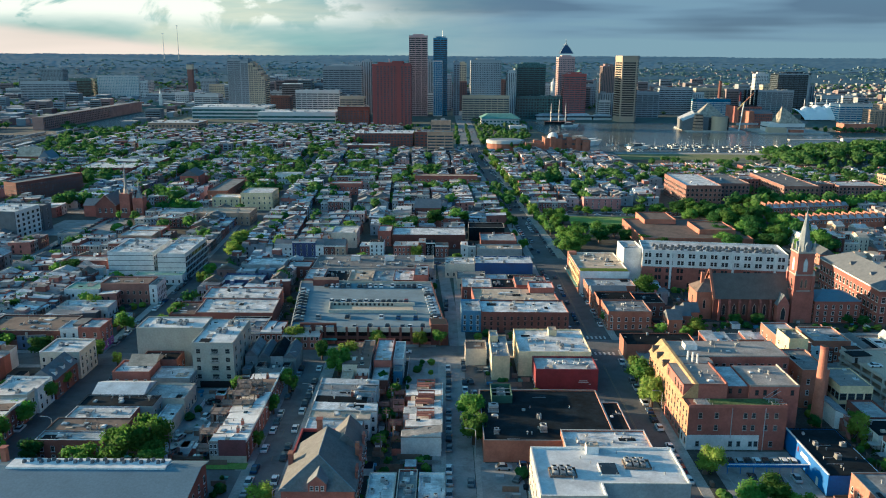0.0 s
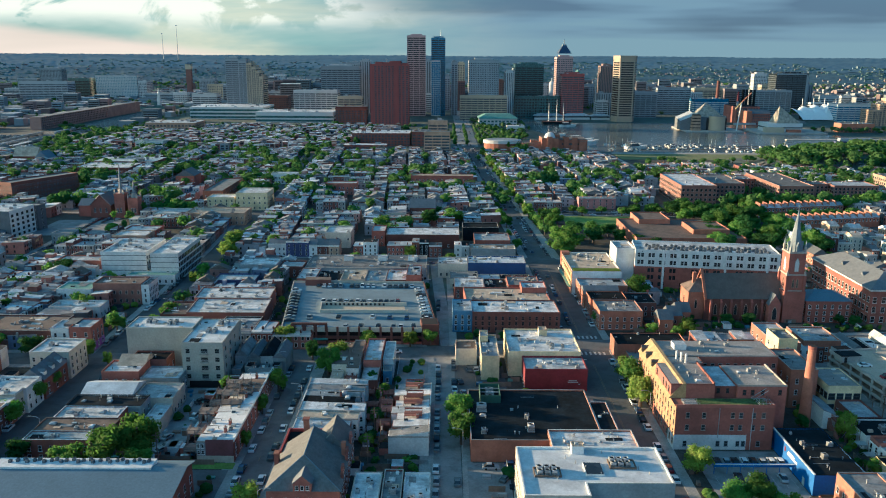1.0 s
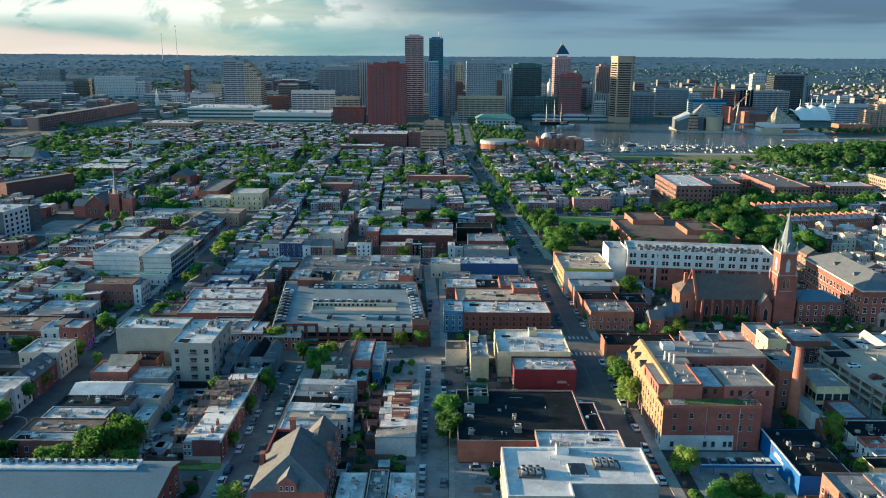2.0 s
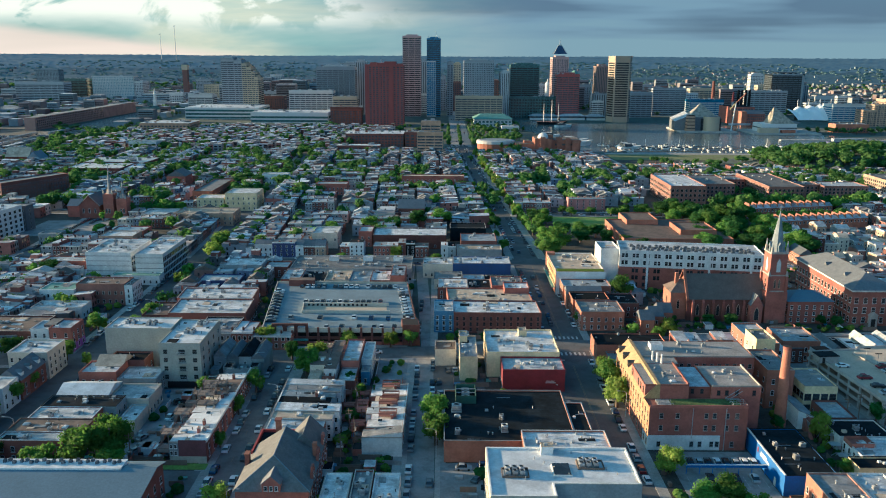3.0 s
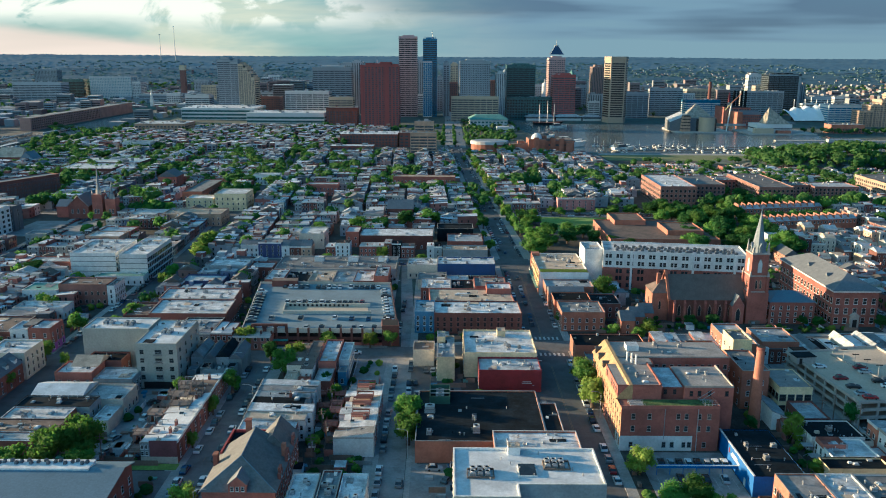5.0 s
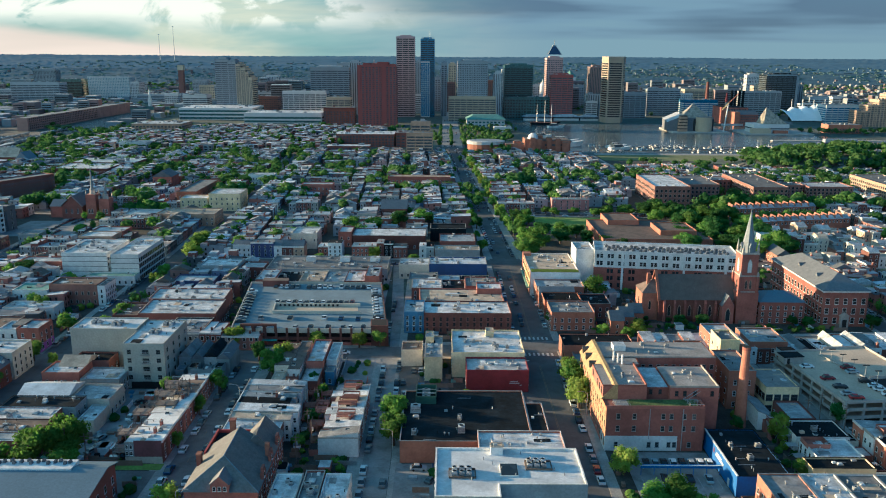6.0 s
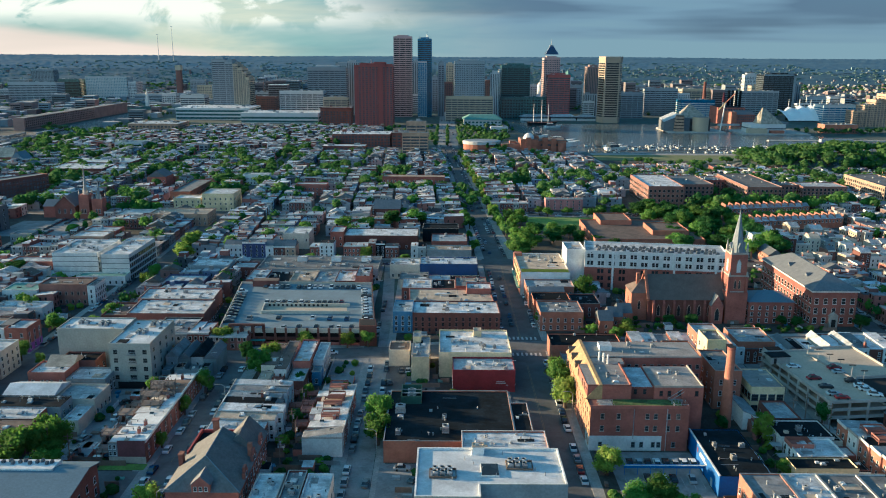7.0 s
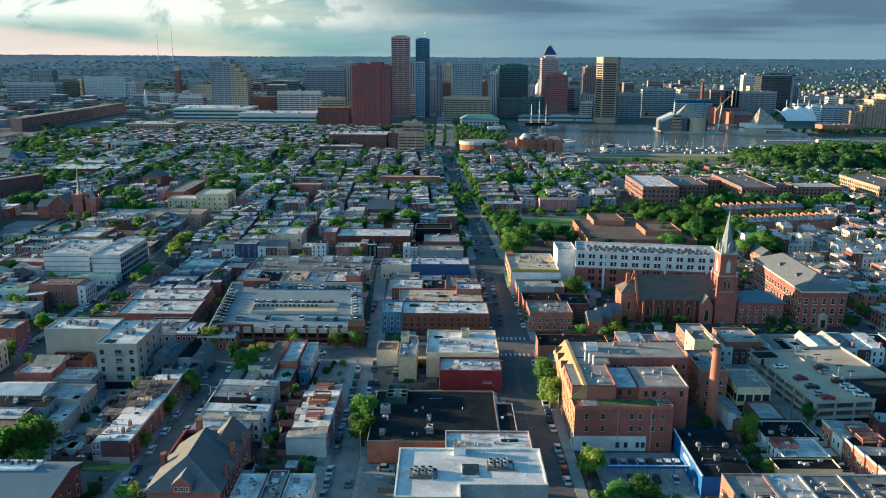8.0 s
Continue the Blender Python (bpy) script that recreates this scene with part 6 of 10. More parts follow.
part("roof", Shape().hip(-10.4, 10.4, -27.9, 28.9, 16.2, 21.6, SLATE, None, "y"), sc_)
windows(sc_, -9.5, 9.5, -27, 28, 15, "SW", 3, pitch=3.1, w=1.7, wh=2.6, first=1.6)
part("portal", Shape().box(-1.8, 1.8, -28.2, -27, 0, 5.2, STONE).hip(-2.2, 2.2, -28.4, -27, 5.2, 6.8, STONE, 0, "y").box(-0.9, 0.9, -28.25, -28.15, 0, 3.6, DARK), sc_, "pale stone portal")
for y in (-12, 6):
    part("roof_louvre", Shape().hip(-6.5, -3.5, y - 1.2, y + 1.2, 18.6, 20, SLATE, 0, "x"), sc_)
for i, (x0, y0) in enumerate(((93.5, 312), (98.5, 317), (103.5, 322))):
    gable_house("gabled_house", "small brick house with a steep gable and stone trim", x0, x0 + 5.5, y0, y0 + 9, 7, 10, BRICK_O, SLATE, "x", "SW")
# low terrace in front of the church
for i in range(9):
    rowhouse(101 + i * 5.2, 106.1 + i * 5.2, 283, 297, 7.4 - (i % 3) * 0.5, (BRICK, PAINT_W, BRICK_D)[i % 3], (ROOF_S, ROOF_W, ROOF_G)[i % 3], "N", sides="S")
building("brick_building", "orange brick house with a wooden roof deck", 140, 154, 284, 300, 8, BRICK_O, ROOF_S, "SW", 2)
q = random.Random(8)
x = 155.0
while x < 183:                                       # uneven small houses behind the open deck
    w, h = q.choice((3.6, 4.4, 5.2)), q.uniform(4.6, 6.8)
    wl_, y0_ = q.choice((PAINT_W, PAINT_W, STUCCO, PAINT_G, BRICK_D)), 281 + q.uniform(0, 5)
    if q.random() < 0.6:
        gable_house("gabled_house", "narrow %s house with a grey gabled roof" % wl_.name.replace("_", " "), x, x + w - 0.1, y0_, 298, h, h + q.uniform(0.9, 2.2), wl_, q.choice((SLATE, ROOF_G, ROOF_S)), "y", "S")
    else:
        building("rear_wing", "small flat-roofed rear house", x, x + w - 0.1, y0_, 298, h, wl_, q.choice((ROOF_S, ROOF_WS, ROOF_K)), "S", 2, par=0.15, pitch=1.9, w=0.9, wh=1.3)
    if q.random() < 0.7:
        building("rear_wing", "low rear wing with a sloping roof", x + 0.4, x + w - 0.9, y0_ - 4.5, y0_ - 0.1, h - 2.2, wl_, q.choice((ROOF_S, ROOF_G, ROOF_K)), "S", 1, par=0.1, pitch=1.9, w=0.9, wh=1.3)
    x += w
for i in range(5):
    rowhouse(184 + i * 5.1, 189 + i * 5.1, 283, 298, 7.2 - (i % 2) * 0.6, (PAINT_W, BRICK_D, PAINT_W, BRICK_O)[i % 4], (ROOF_G, ROOF_S, ROOF_W, ROOF_K)[i % 4], "N", sides="S")
# right foreground
for i, (x0, x1, rf) in enumerate(((104.8, 115, ROOF_G), (115.1, 124, ROOF_S), (124.1, 134, ROOF_G), (134.1, 150, ROOF_G))):
    building("flat_building", "orange brick building with a pale flat roof", x0, x1, 160, 184, 9.5, BRICK_O if i == 0 else PAINT_W, rf, "W", 2 if i == 0 else 0, par=0.3)
    clutter(x0, x1, 166, 184, 9.5, 1, 3, 1, 70 + i)
building("flat_building", "low building with a white roof", 128, 141, 201, 212, 5, PAINT_W, ROOF_S, "SW", 2, pitch=2.2)
building("flat_building", "low building with a black tarred roof", 124, 141, 194.6, 200.8, 5, CREAM, ROOF_K, "SW", 1)
building("flat_building", "low building with a dark roof", 127.5, 143, 213, 224, 5, PAINT_W, ROOF_K, "SW", 1)
dk = thing("roof_deck", "brown wooden roof deck with railings", "roof deck", 131, 209, 5.0)
part("floor", Shape().box(-3.2, 3.2, -2.4, 2.4, 0, 0.3, DECK), dk)
for q in ((-3.2, 3.2, -2.4, -2.32), (-3.2, 3.2, 2.32, 2.4), (-3.2, -3.12, -2.32, 2.32), (3.12, 3.2, -2.32, 2.32)):
    part("railing", Shape().box(*q, 0.3, 1.3, DECK), dk)
clutter(128, 141, 195, 223, 5, 2, 7, 2, 75)
fe = thing("rear_stairs", "tangle of metal and wood rear stairs", "stairs", 124.5, 206)
for k in range(3):
    part("landing", Shape().box(0, 3, k * 5, k * 5 + 2.4, 2.5 + k * 0.8, 2.65 + k * 0.8, METAL, bottom=True), fe)
    part("flight", Shape().rod((0.2, k * 5 + 2.4, 2.6 + k * 0.8), (0.2, k * 5 + 5, 0.4), 0.1, METAL).rod((1.4, k * 5 + 2.4, 2.6 + k * 0.8), (1.4, k * 5 + 5, 0.4), 0.1, METAL), fe)
    part("post", Shape().tube(2.9, k * 5 + 0.1, 0, 4 + k * 0.8, 0.08, 0.08, 5, WOOD), fe)
for i in range(6):
    rowhouse(146.5 + i * 0.5, 158 + i * 0.5, 219 - (i + 1) * 5.4, 219 - i * 5.4, 8.0, (BRICK_O, PAINT_W, BRICK_O, BRICK_O, BRICK_O, PAINT_W)[i], (ROOF_S, ROOF_W, ROOF_K, ROOF_S, ROOF_K, ROOF_G)[i], "W", "orange-lit brick rowhouse with white windows", deck=i in (1, 2))
terrace(172, 184, even(185, 224, 8), 7.5, "E", 81)

for x_, y_, z_ in ((125.6, 222.5, 2.6), (126, 226.5, 4.0), (142.5, 206, 2.8), (143.5, 198, 3.0), (139.5, 226, 2.4)):
    yard_deck(x_, y_, z_, 1.5, 1.7, label="white rear stair and porch behind low houses")
for i in range(3):
    building("rear_wing", "small white rear wing with a dark roof", 141.5, 145, 196 + i * 8, 201.5 + i * 8, 3.6 + i * 0.4, (PAINT_W, BRICK_D, STUCCO)[i], (ROOF_K, ROOF_S, ROOF_K)[i], "SW", 1, par=0.15)

# ---------------------------------------------------------------- trees
def lump(s, c, rx, rz, rng, leaf, seg=9):
    """A knobbly closed mass of foliage."""
    rows = []
    for k, a in enumerate((-75, -40, -8, 24, 55, 80)):
        ring = []
        for i in range(seg):
            b = 2 * math.pi * (i + 0.5 * (k % 2)) / seg
            q = rng.uniform(0.82, 1.16)
            ring.append((c.x + rx * q * math.cos(radians(a)) * math.cos(b), c.y + rx * q * math.cos(radians(a)) * math.sin(b), c.z + rz * q * math.sin(radians(a))))
        rows.append(ring)
    for k in range(len(rows) - 1):
        s.hull(rows[k], rows[k + 1], leaf, None if k == len(rows) - 2 else False)


def crown_mesh(seed, leaf, n=1850, flat=0.9):
    """A ragged crown, about 1 m in radius: lumps of foliage covered with many small leaf sprays."""
    rng = random.Random(seed)
    lobes = [(Vector((0, 0, 0)), 0.62)]
    for i in range(11):
        a, up = i * 2.4 + rng.uniform(-0.4, 0.4), rng.uniform(-0.42, 0.55)
        q = rng.uniform(0.42, 0.62) * (1 - 0.5 * max(0, up))
        lobes.append((Vector((q * math.cos(a), q * math.sin(a), up)), rng.uniform(0.28, 0.42)))
    s = Shape()
    for c, r in lobes:
        lump(s, c, r * 0.74, r * 0.70 * flat, rng, leaf)
    for _ in range(n):
        c, r = rng.choice(lobes)
        d = Vector((rng.gauss(0, 1), rng.gauss(0, 1), rng.gauss(0.15, 1))).normalized()
        p = c + Vector((d.x, d.y, d.z * flat)) * r * rng.uniform(0.70, 1.20)
        u = (d + Vector((rng.gauss(0, 0.5), rng.gauss(0, 0.5), rng.gauss(0, 0.5)))).orthogonal().normalized()
        w = d.cross(u).normalized()
        u = (u + d * rng.uniform(-0.7, 0.7)).normalized()
        k = rng.uniform(0.038, 0.085)
        s.face([p + u * k, p + w * k * 0.8, p - u * k * 0.9, p - w * k * 0.7], leaf)
    return s.mesh("crown")


def trunk_mesh(seed):
    rng = random.Random(seed)
    s = Shape().tube(0, 0, 0, 0.45, 0.05, 0.035, 8, TRUNK)
    for i in range(5):
        a = i * 1.3 + rng.random()
        s.rod((0, 0, 0.38), (0.25 * math.cos(a), 0.25 * math.sin(a), 0.68 + 0.1 * rng.random()), 0.016, TRUNK, 5)
    return s.mesh("trunk")


CROWNS = [crown_mesh(k, (LEAF, LEAF, LEAF_D, LEAF_Y, LEAF)[k]) for k in range(5)]
TRUNKS = [trunk_mesh(k) for k in range(3)]
SHRUBS = [crown_mesh(20 + k, (LEAF, LEAF_D, LEAF_G)[k], 260) for k in range(3)]
LEAFNAME = {"leaves": "green", "leaves_dark": "dark green", "leaves_light": "yellow-green"}


def tree(x, y, h, r, k=None, rot=None):
    rng = random.Random(int(x * 13 + y * 7))
    k = rng.randrange(5) if k is None else k
    root = thing("tree", "%s leafy tree beside the street" % LEAFNAME[CROWNS[k].materials[0].name], "tree", x, y, 0.1, rng.uniform(0, 360) if rot is None else rot, "trees")
    part("trunk", TRUNKS[k % 3], root, at=Matrix.Diagonal((h, h, h, 1)))
    ob = part("crown", CROWNS[k], root, at=pose(0, 0, h * 0.55) @ Matrix.Diagonal((r * 1.08, r * 1.08, h * 0.47, 1)))
    return root


for x, y, h, r, k in ((10.3, 229, 11.5, 4.9, 0), (10.6, 216.5, 11.5, 5.0, 4), (-36, 268, 12, 5, 4), (-33.5, 277, 10, 4.4, 3), (-50.5, 252, 9, 3.2, 0), (-44, 283, 8, 3, 2), (-44, 179, 9, 4, 3), (-56, 176, 6, 3, 2),
                      (-96, 196, 11, 5.5, 4), (-87, 199, 14, 6.5, 0), (-80.5, 205, 16, 6.5, 4), (-77, 197, 9, 4.5, 0), (-124, 197, 13, 7, 4), (-129, 190, 14, 8, 4), (-136, 184, 13, 8, 0), (-128.5, 228, 9, 4.6, 4), (-127.8, 243, 8, 4, 0), (-128, 211, 11, 5.2, 0), (-112.8, 204, 8, 4.5, 2), (-128.5, 311, 9, 4.2, 0), (-113.5, 311, 9, 4.2, 4), (-128, 255, 7, 3.5, 0), (-114, 330, 8, 3.8, 0), (-128, 281.5, 8, 4, 0), (-150, 284, 9, 5, 2), (-176, 285, 10, 6, 4), (-118, 276, 6, 2, 3),
                      (69.5, 243, 12, 5.2, 3), (70, 255, 12, 5.2, 0), (69.5, 264, 10, 4.2, 3), (75, 200, 9, 4.2, 3), (79, 180, 9, 4.4, 0), (85.5, 182, 10, 4.8, 0), (90.5, 178, 8, 4.2, 4), (72, 169, 10, 4, 0),
                      (-57, 298, 9, 5.2, 3), (-24, 297, 7, 3.8, 3), (0, 298.5, 7, 3.6, 0), (-8, 297.5, 7, 3.4, 3), (-62, 299, 7, 3.4, 3),
                      (95, 358, 13, 6, 0), (105, 312, 8, 4, 3), (90, 311, 6, 3, 0), (99, 306, 7, 3, 4), (126, 327, 5, 3, 2), (136, 327, 5, 3.4, 2), (180, 325, 5, 3, 2), (174, 326, 5, 2.6, 2), (206, 322, 7, 4, 2),
                      (125, 219, 10, 3.4, 3), (149, 233, 7, 3, 2), (219, 291, 13, 7, 4), (228, 285, 12, 6, 0),
                      (73, 445, 13, 8, 4), (80, 460, 14, 8, 0), (75, 475, 13, 7, 4), (86, 490, 12, 7, 2), (100, 500, 9, 6, 0), (108, 492, 10, 6, 2), (96, 478, 10, 7, 2), (112, 478, 9, 5, 2), (122, 470, 8, 5, 2), (130, 462, 8, 5, 2),
                      (-116, 437, 10, 6, 3), (-117, 452, 10, 6, 0), (-119, 466, 10, 6, 3), (-91, 448, 11, 6, 0), (-64, 484, 9, 6, 0), (-44, 428, 6, 3.4, 0), (-14, 437, 8, 4, 3), (8, 424, 7, 4, 0), (-27, 424, 6, 3, 0),
                      (74, 512, 9, 5, 4), (77, 524, 10, 5.5, 0), (75, 538, 9, 5, 2), (82, 533, 8, 4.5, 4), (81, 548, 9, 5, 0), (74, 553, 8, 4.5, 3), (47, 455, 8, 4, 0), (46.5, 520, 9, 4.5, 2), (44, 540, 9, 4.5, 0), (43, 556, 8, 4, 4), (-20, 505, 11, 7, 2), (-35, 505, 11, 7, 0), (-5, 520, 13, 7, 2), (12, 528, 12, 8, 0), (-60, 500, 9, 6, 0), (-72, 508, 8, 5, 0),
                      (-150, 348, 7, 4, 3), (-154, 341, 8, 4, 3), (-118, 395, 8, 4, 0), (-119, 384, 7, 3, 3), (-185, 330, 9, 5, 2), (-190, 398, 9, 6, 2), (-170, 432, 8, 5, 3), (-160, 440, 8, 5, 0)):
    tree(x, y, h, r, k)
for x, y, h, r_, k in ((-15, 227, 7, 2.4, 2), (-14.6, 244, 8, 2.6, 0), (-16.5, 214, 5, 1.9, 4), (-67.5, 250, 7, 2.6, 0), (-19, 256, 7, 2.4, 2), (122.5, 198, 6, 2.2, 0), (128, 228, 7, 2.4, 4), (115, 226, 6, 2.2, 2), (76, 262, 5, 2.4, 3), (84, 261, 4.5, 2.2, 0), (-88, 262, 5, 2.0, 2), (-52.5, 236, 7, 2.4, 0), (-52.3, 214, 6, 2.0, 4)):
    tree(x, y, h, r_, k)
for i in range(22):                                  # street trees along the main street
    tree(61 + lean(500 + i * 20) + (10.8 if i % 5 else -10.8) + (i * 5 % 7) * 0.3 - 0.6, 490 + i * 19 + (i * 11) % 13, 6 + (i * 3) % 5, 2.8 + (i * 7 % 6) * 0.5)
rng = random.Random(5)
for i in range(60):                                  # wood round the school and beyond
    x, y = rng.uniform(168, 226), rng.uniform(438, 575)
    tree(x, y, rng.uniform(9, 15), rng.uniform(5, 8), rng.choice((0, 2, 2, 4)))
for i in range(20):
    tree(rng.uniform(88, 205), rng.uniform(563, 578), rng.uniform(5, 8), rng.uniform(3, 5), rng.choice((0, 2, 4)))

for i in range(16):                                  # beside the apartment blocks
    tree(rng.choice((rng.uniform(216, 260), rng.uniform(292, 365))), rng.uniform(590, 612), rng.uniform(8, 12), rng.uniform(4, 6), rng.choice((0, 2, 4)))


def woods(name, label, spots, seed):
    """Far trees in one mesh: tufts of leaf sprays."""
    rng = random.Random(seed)
    s = Shape()
    for x, y, h, r in spots:
        z = hills(x, y)
        leaf = rng.choice((LEAF, LEAF_D, LEAF_D, LEAF_G, LEAF_G) if y < 620 else (LEAF_D, LEAF_G, LEAF_G, LEAF_G) if y < 1150 else (LEAF_D, LEAF_G, LEAF_F))
        s.tube(x, y, z, z + h * 0.5, 0.3, 0.25, 4, TRUNK)
        for _ in range(2 if y < 1100 else 1):
            lump(s, Vector((x + rng.uniform(-0.35, 0.35) * r, y + rng.uniform(-0.35, 0.35) * r, z + h * rng.uniform(0.5, 0.68))), r * rng.uniform(0.52, 0.74), h * rng.uniform(0.20, 0.30), rng, leaf, 6)
        for _ in range(46 if y < 1000 else 14):
            d = Vector((rng.gauss(0, 1), rng.gauss(0, 1), abs(rng.gauss(0, 0.9)) - 0.25)).normalized()
            p = Vector((x, y, z + h * 0.58)) + Vector((d.x * r, d.y * r, d.z * h * 0.42)) * rng.uniform(0.7, 1.05)
            u = d.orthogonal().normalized()
            w = d.cross(u)
            u = (u + d * rng.uniform(-0.7, 0.7)).normalized()
            k = r * rng.uniform(0.10, 0.20)
            s.face([p + u * k, p + w * k, p - u * k, p - w * k], leaf)
    return solid(name, s, label, "trees", "stuff")


# ---------------------------------------------------------------- rows of houses beyond
SINGLE = [0]


def near_house(x0, x1, y0, y1, h, hr, face, wall=None, roof=None, label="", pitched=0.0, glazed=GLASS):
    """A terraced house near enough to stand as a thing of its own. face: E, W or S."""
    SINGLE[0] += 1
    r = random.Random(int(x0 * 11 + y0 * 5))
    wall, roof = wall or r.choice(WALLS), roof or r.choice(ROOFS)
    root = thing("rowhouse", label or "%s rowhouse with a %s %s roof in a terrace" % (wall.name.replace("_", " "), roof.name.replace("roof_", "").replace("_", " "), "pitched" if pitched else "flat"), "house", (x0 + x1) / 2, (y0 + y1) / 2, group="terraced rowhouses")
    w, d = (x1 - x0) / 2, (y1 - y0) / 2
    z = {"E": (hr, h, h, hr), "W": (h, hr, hr, h), "S": (h, h, hr, hr)}[face]
    ring = ((-w, -d), (w, -d), (w, d), (-w, d))
    part("wall", Shape().hull([(a, b, 0) for a, b in ring], [(a, b, c) for (a, b), c in zip(ring, z)], wall), root)
    inr = [(a * (w - 0.12) / w, b * (d - 0.12) / d) for a, b in ring]
    if pitched:
        part("roof", Shape().hip(-w, w, -d - 0.3, d + 0.3, h - 0.05, h + pitched, roof, 0, "x"), root)
    else:
        part("roof", Shape().hull([(a, b, c - 0.1) for (a, b), c in zip(inr, z)], [(a, b, c + 0.12) for (a, b), c in zip(inr, z)], roof), root)
    windows(root, -w, w, -d, d, h - 0.3, face if face != "W" else "WS", 2 if h < 8.5 else 3, pitch=2.0, w=1.0, wh=1.6, joined=True)
    part("cornice", Shape().box(-w, w, -d - 0.25, -d, h - 0.5, h + 0.2, TRIM) if face == "S" else Shape().box(w, w + 0.25, -d, d, h - 0.5, h + 0.2, TRIM) if face == "E" else Shape().box(-w - 0.25, -w, -d, d, h - 0.5, h + 0.2, TRIM), root)
    part("chimney", CHIMNEY, root, "brick chimney stack", at=pose(0.3 * w, -d + 0.6 if not pitched else 0, h - 0.6 + pitched * 0.8))


def row_stuff(name, spots, label):
    """Many small terraced houses in one mesh: walls, roofs, rear wings, windows and chimneys."""
    s = Shape()
    for x, y, w, d, h, face, rng in spots:
        if y < 490 and SINGLE[0] < 4:
            near_house(x - w / 2, x + w / 2, y - d / 2, y + d / 2, h, h - 0.6, "E" if face > 0 else "W")
            continue
        # x, y: centre; w: depth across the street direction; d: frontage; face: +1 front to the right, -1 to the left
        hf, hr = h, h - rng.uniform(0.3, 0.9)
        zl, zr = (hr, hf) if face > 0 else (hf, hr)
        c = [(x - w / 2, y - d / 2), (x + w / 2, y - d / 2), (x + w / 2, y + d / 2), (x - w / 2, y + d / 2)]
        s.hull([(a, b, 0) for a, b in c], [(a, b, z) for (a, b), z in zip(c, (zl, zr, zr, zl))], ROWWALL, False)
        e = 0.15
        ci = [(x - w / 2 - e, y - d / 2 + e), (x + w / 2 + e, y - d / 2 + e), (x + w / 2 + e, y + d / 2 - e), (x - w / 2 - e, y + d / 2 - e)]
        s.hull([(a, b, z - 0.2) for (a, b), z in zip(ci, (zl, zr, zr, zl))], [(a, b, z + 0.15) for (a, b), z in zip(ci, (zl, zr, zr, zl))], ROWROOF)
        own = random.Random(int(x * 37 + y * 11))
        if own.random() < 0.42:
            u = x + own.uniform(-0.35, 0.35) * w
            s.box(u - 0.4, u + 0.4, y - d / 2 - 0.3, y - d / 2 + 0.3, h - 1, h + own.uniform(0.5, 1.2), own.choice((BRICK_D, BRICK, STONE)))
        q = own.random()
        if q < 0.16:                                 # a pitched roof with its ridge along the street
            s.hip(x - w / 2 - 0.2, x + w / 2 + 0.2, y - d / 2 + 0.05, y + d / 2 - 0.05, h, h + own.uniform(1.6, 2.8), own.choice((SLATE, ROOF_G, ROOF_S, SLATE_B)), 0, "y")
        elif q < 0.30:                               # a low monitor or loft
            u = x + own.uniform(-0.2, 0.2) * w
            s.box(u - 2.2, u + 2.2, y - d / 2 + 0.3, y + d / 2 - 0.3, h - 0.5, h + own.uniform(1.2, 2.4), ROWWALL, own.choice((ROOF_W, ROOF_S, ROOF_G)))
        for _ in range(own.choice((0, 1, 1, 2))):    # vents, hatches and patches
            u, v, e = x + own.uniform(-0.42, 0.42) * w, y + own.uniform(-0.35, 0.35) * d, own.uniform(0.25, 0.7)
            s.box(u - e, u + e, v - e * 0.7, v + e * 0.7, h - 0.9, h + own.uniform(0.3, 0.9), own.choice((METAL, PAINT_W, PAINT_G, ROOF_K)))
        if rng.random() < 0.7:                       # rear wing
            lx = x - face * (w / 2 + 1.6)
            s.box(lx - 1.7, lx + 1.7, y - d / 2 + 0.1, y - d / 2 + d * 0.62, 0, h - 2.2, ROWWALL, False)
            s.box(lx - 1.8, lx + 1.8, y - d / 2 + 0.15, y - d / 2 + d * 0.6, h - 2.3, h - 2.1, ROWROOF)
        if rng.random() < 0.35:                      # stair house, deck or unit on the roof
            u, v = x + rng.uniform(-w * 0.3, w * 0.3), y + rng.uniform(-0.8, 0.8)
            s.box(u - 0.9, u + 0.9, v - 0.8, v + 0.8, h - 0.9, h + rng.uniform(0.8, 2.0), ROWWALL, ROOF_W)
        floors = 2 if h < 8.5 else 3
        fx = x + face * (w / 2 + 0.04)
        for k in range(floors):
            for q in (-0.25, 0.25):
                z = 1.0 + k * 2.9
                yy = y + q * d
                pts = ((fx, yy - 0.5, z), (fx, yy + 0.5, z), (fx, yy + 0.5, z + 1.6), (fx, yy - 0.5, z + 1.6))
                s.face(pts if face > 0 else pts[::-1], GLASS)
        for k in range(floors):                      # end wall
            for q in (-0.28, 0.05):
                z, xx = 1.0 + k * 2.9, x + q * w
                s.face(((xx - 0.45, y - d / 2 - 0.03, z), (xx + 0.45, y - d / 2 - 0.03, z), (xx + 0.45, y - d / 2 - 0.03, z + 1.5), (xx - 0.45, y - d / 2 - 0.03, z + 1.5)), GLASS)
    return solid(name, s, label, "houses", "stuff") if s.f else None


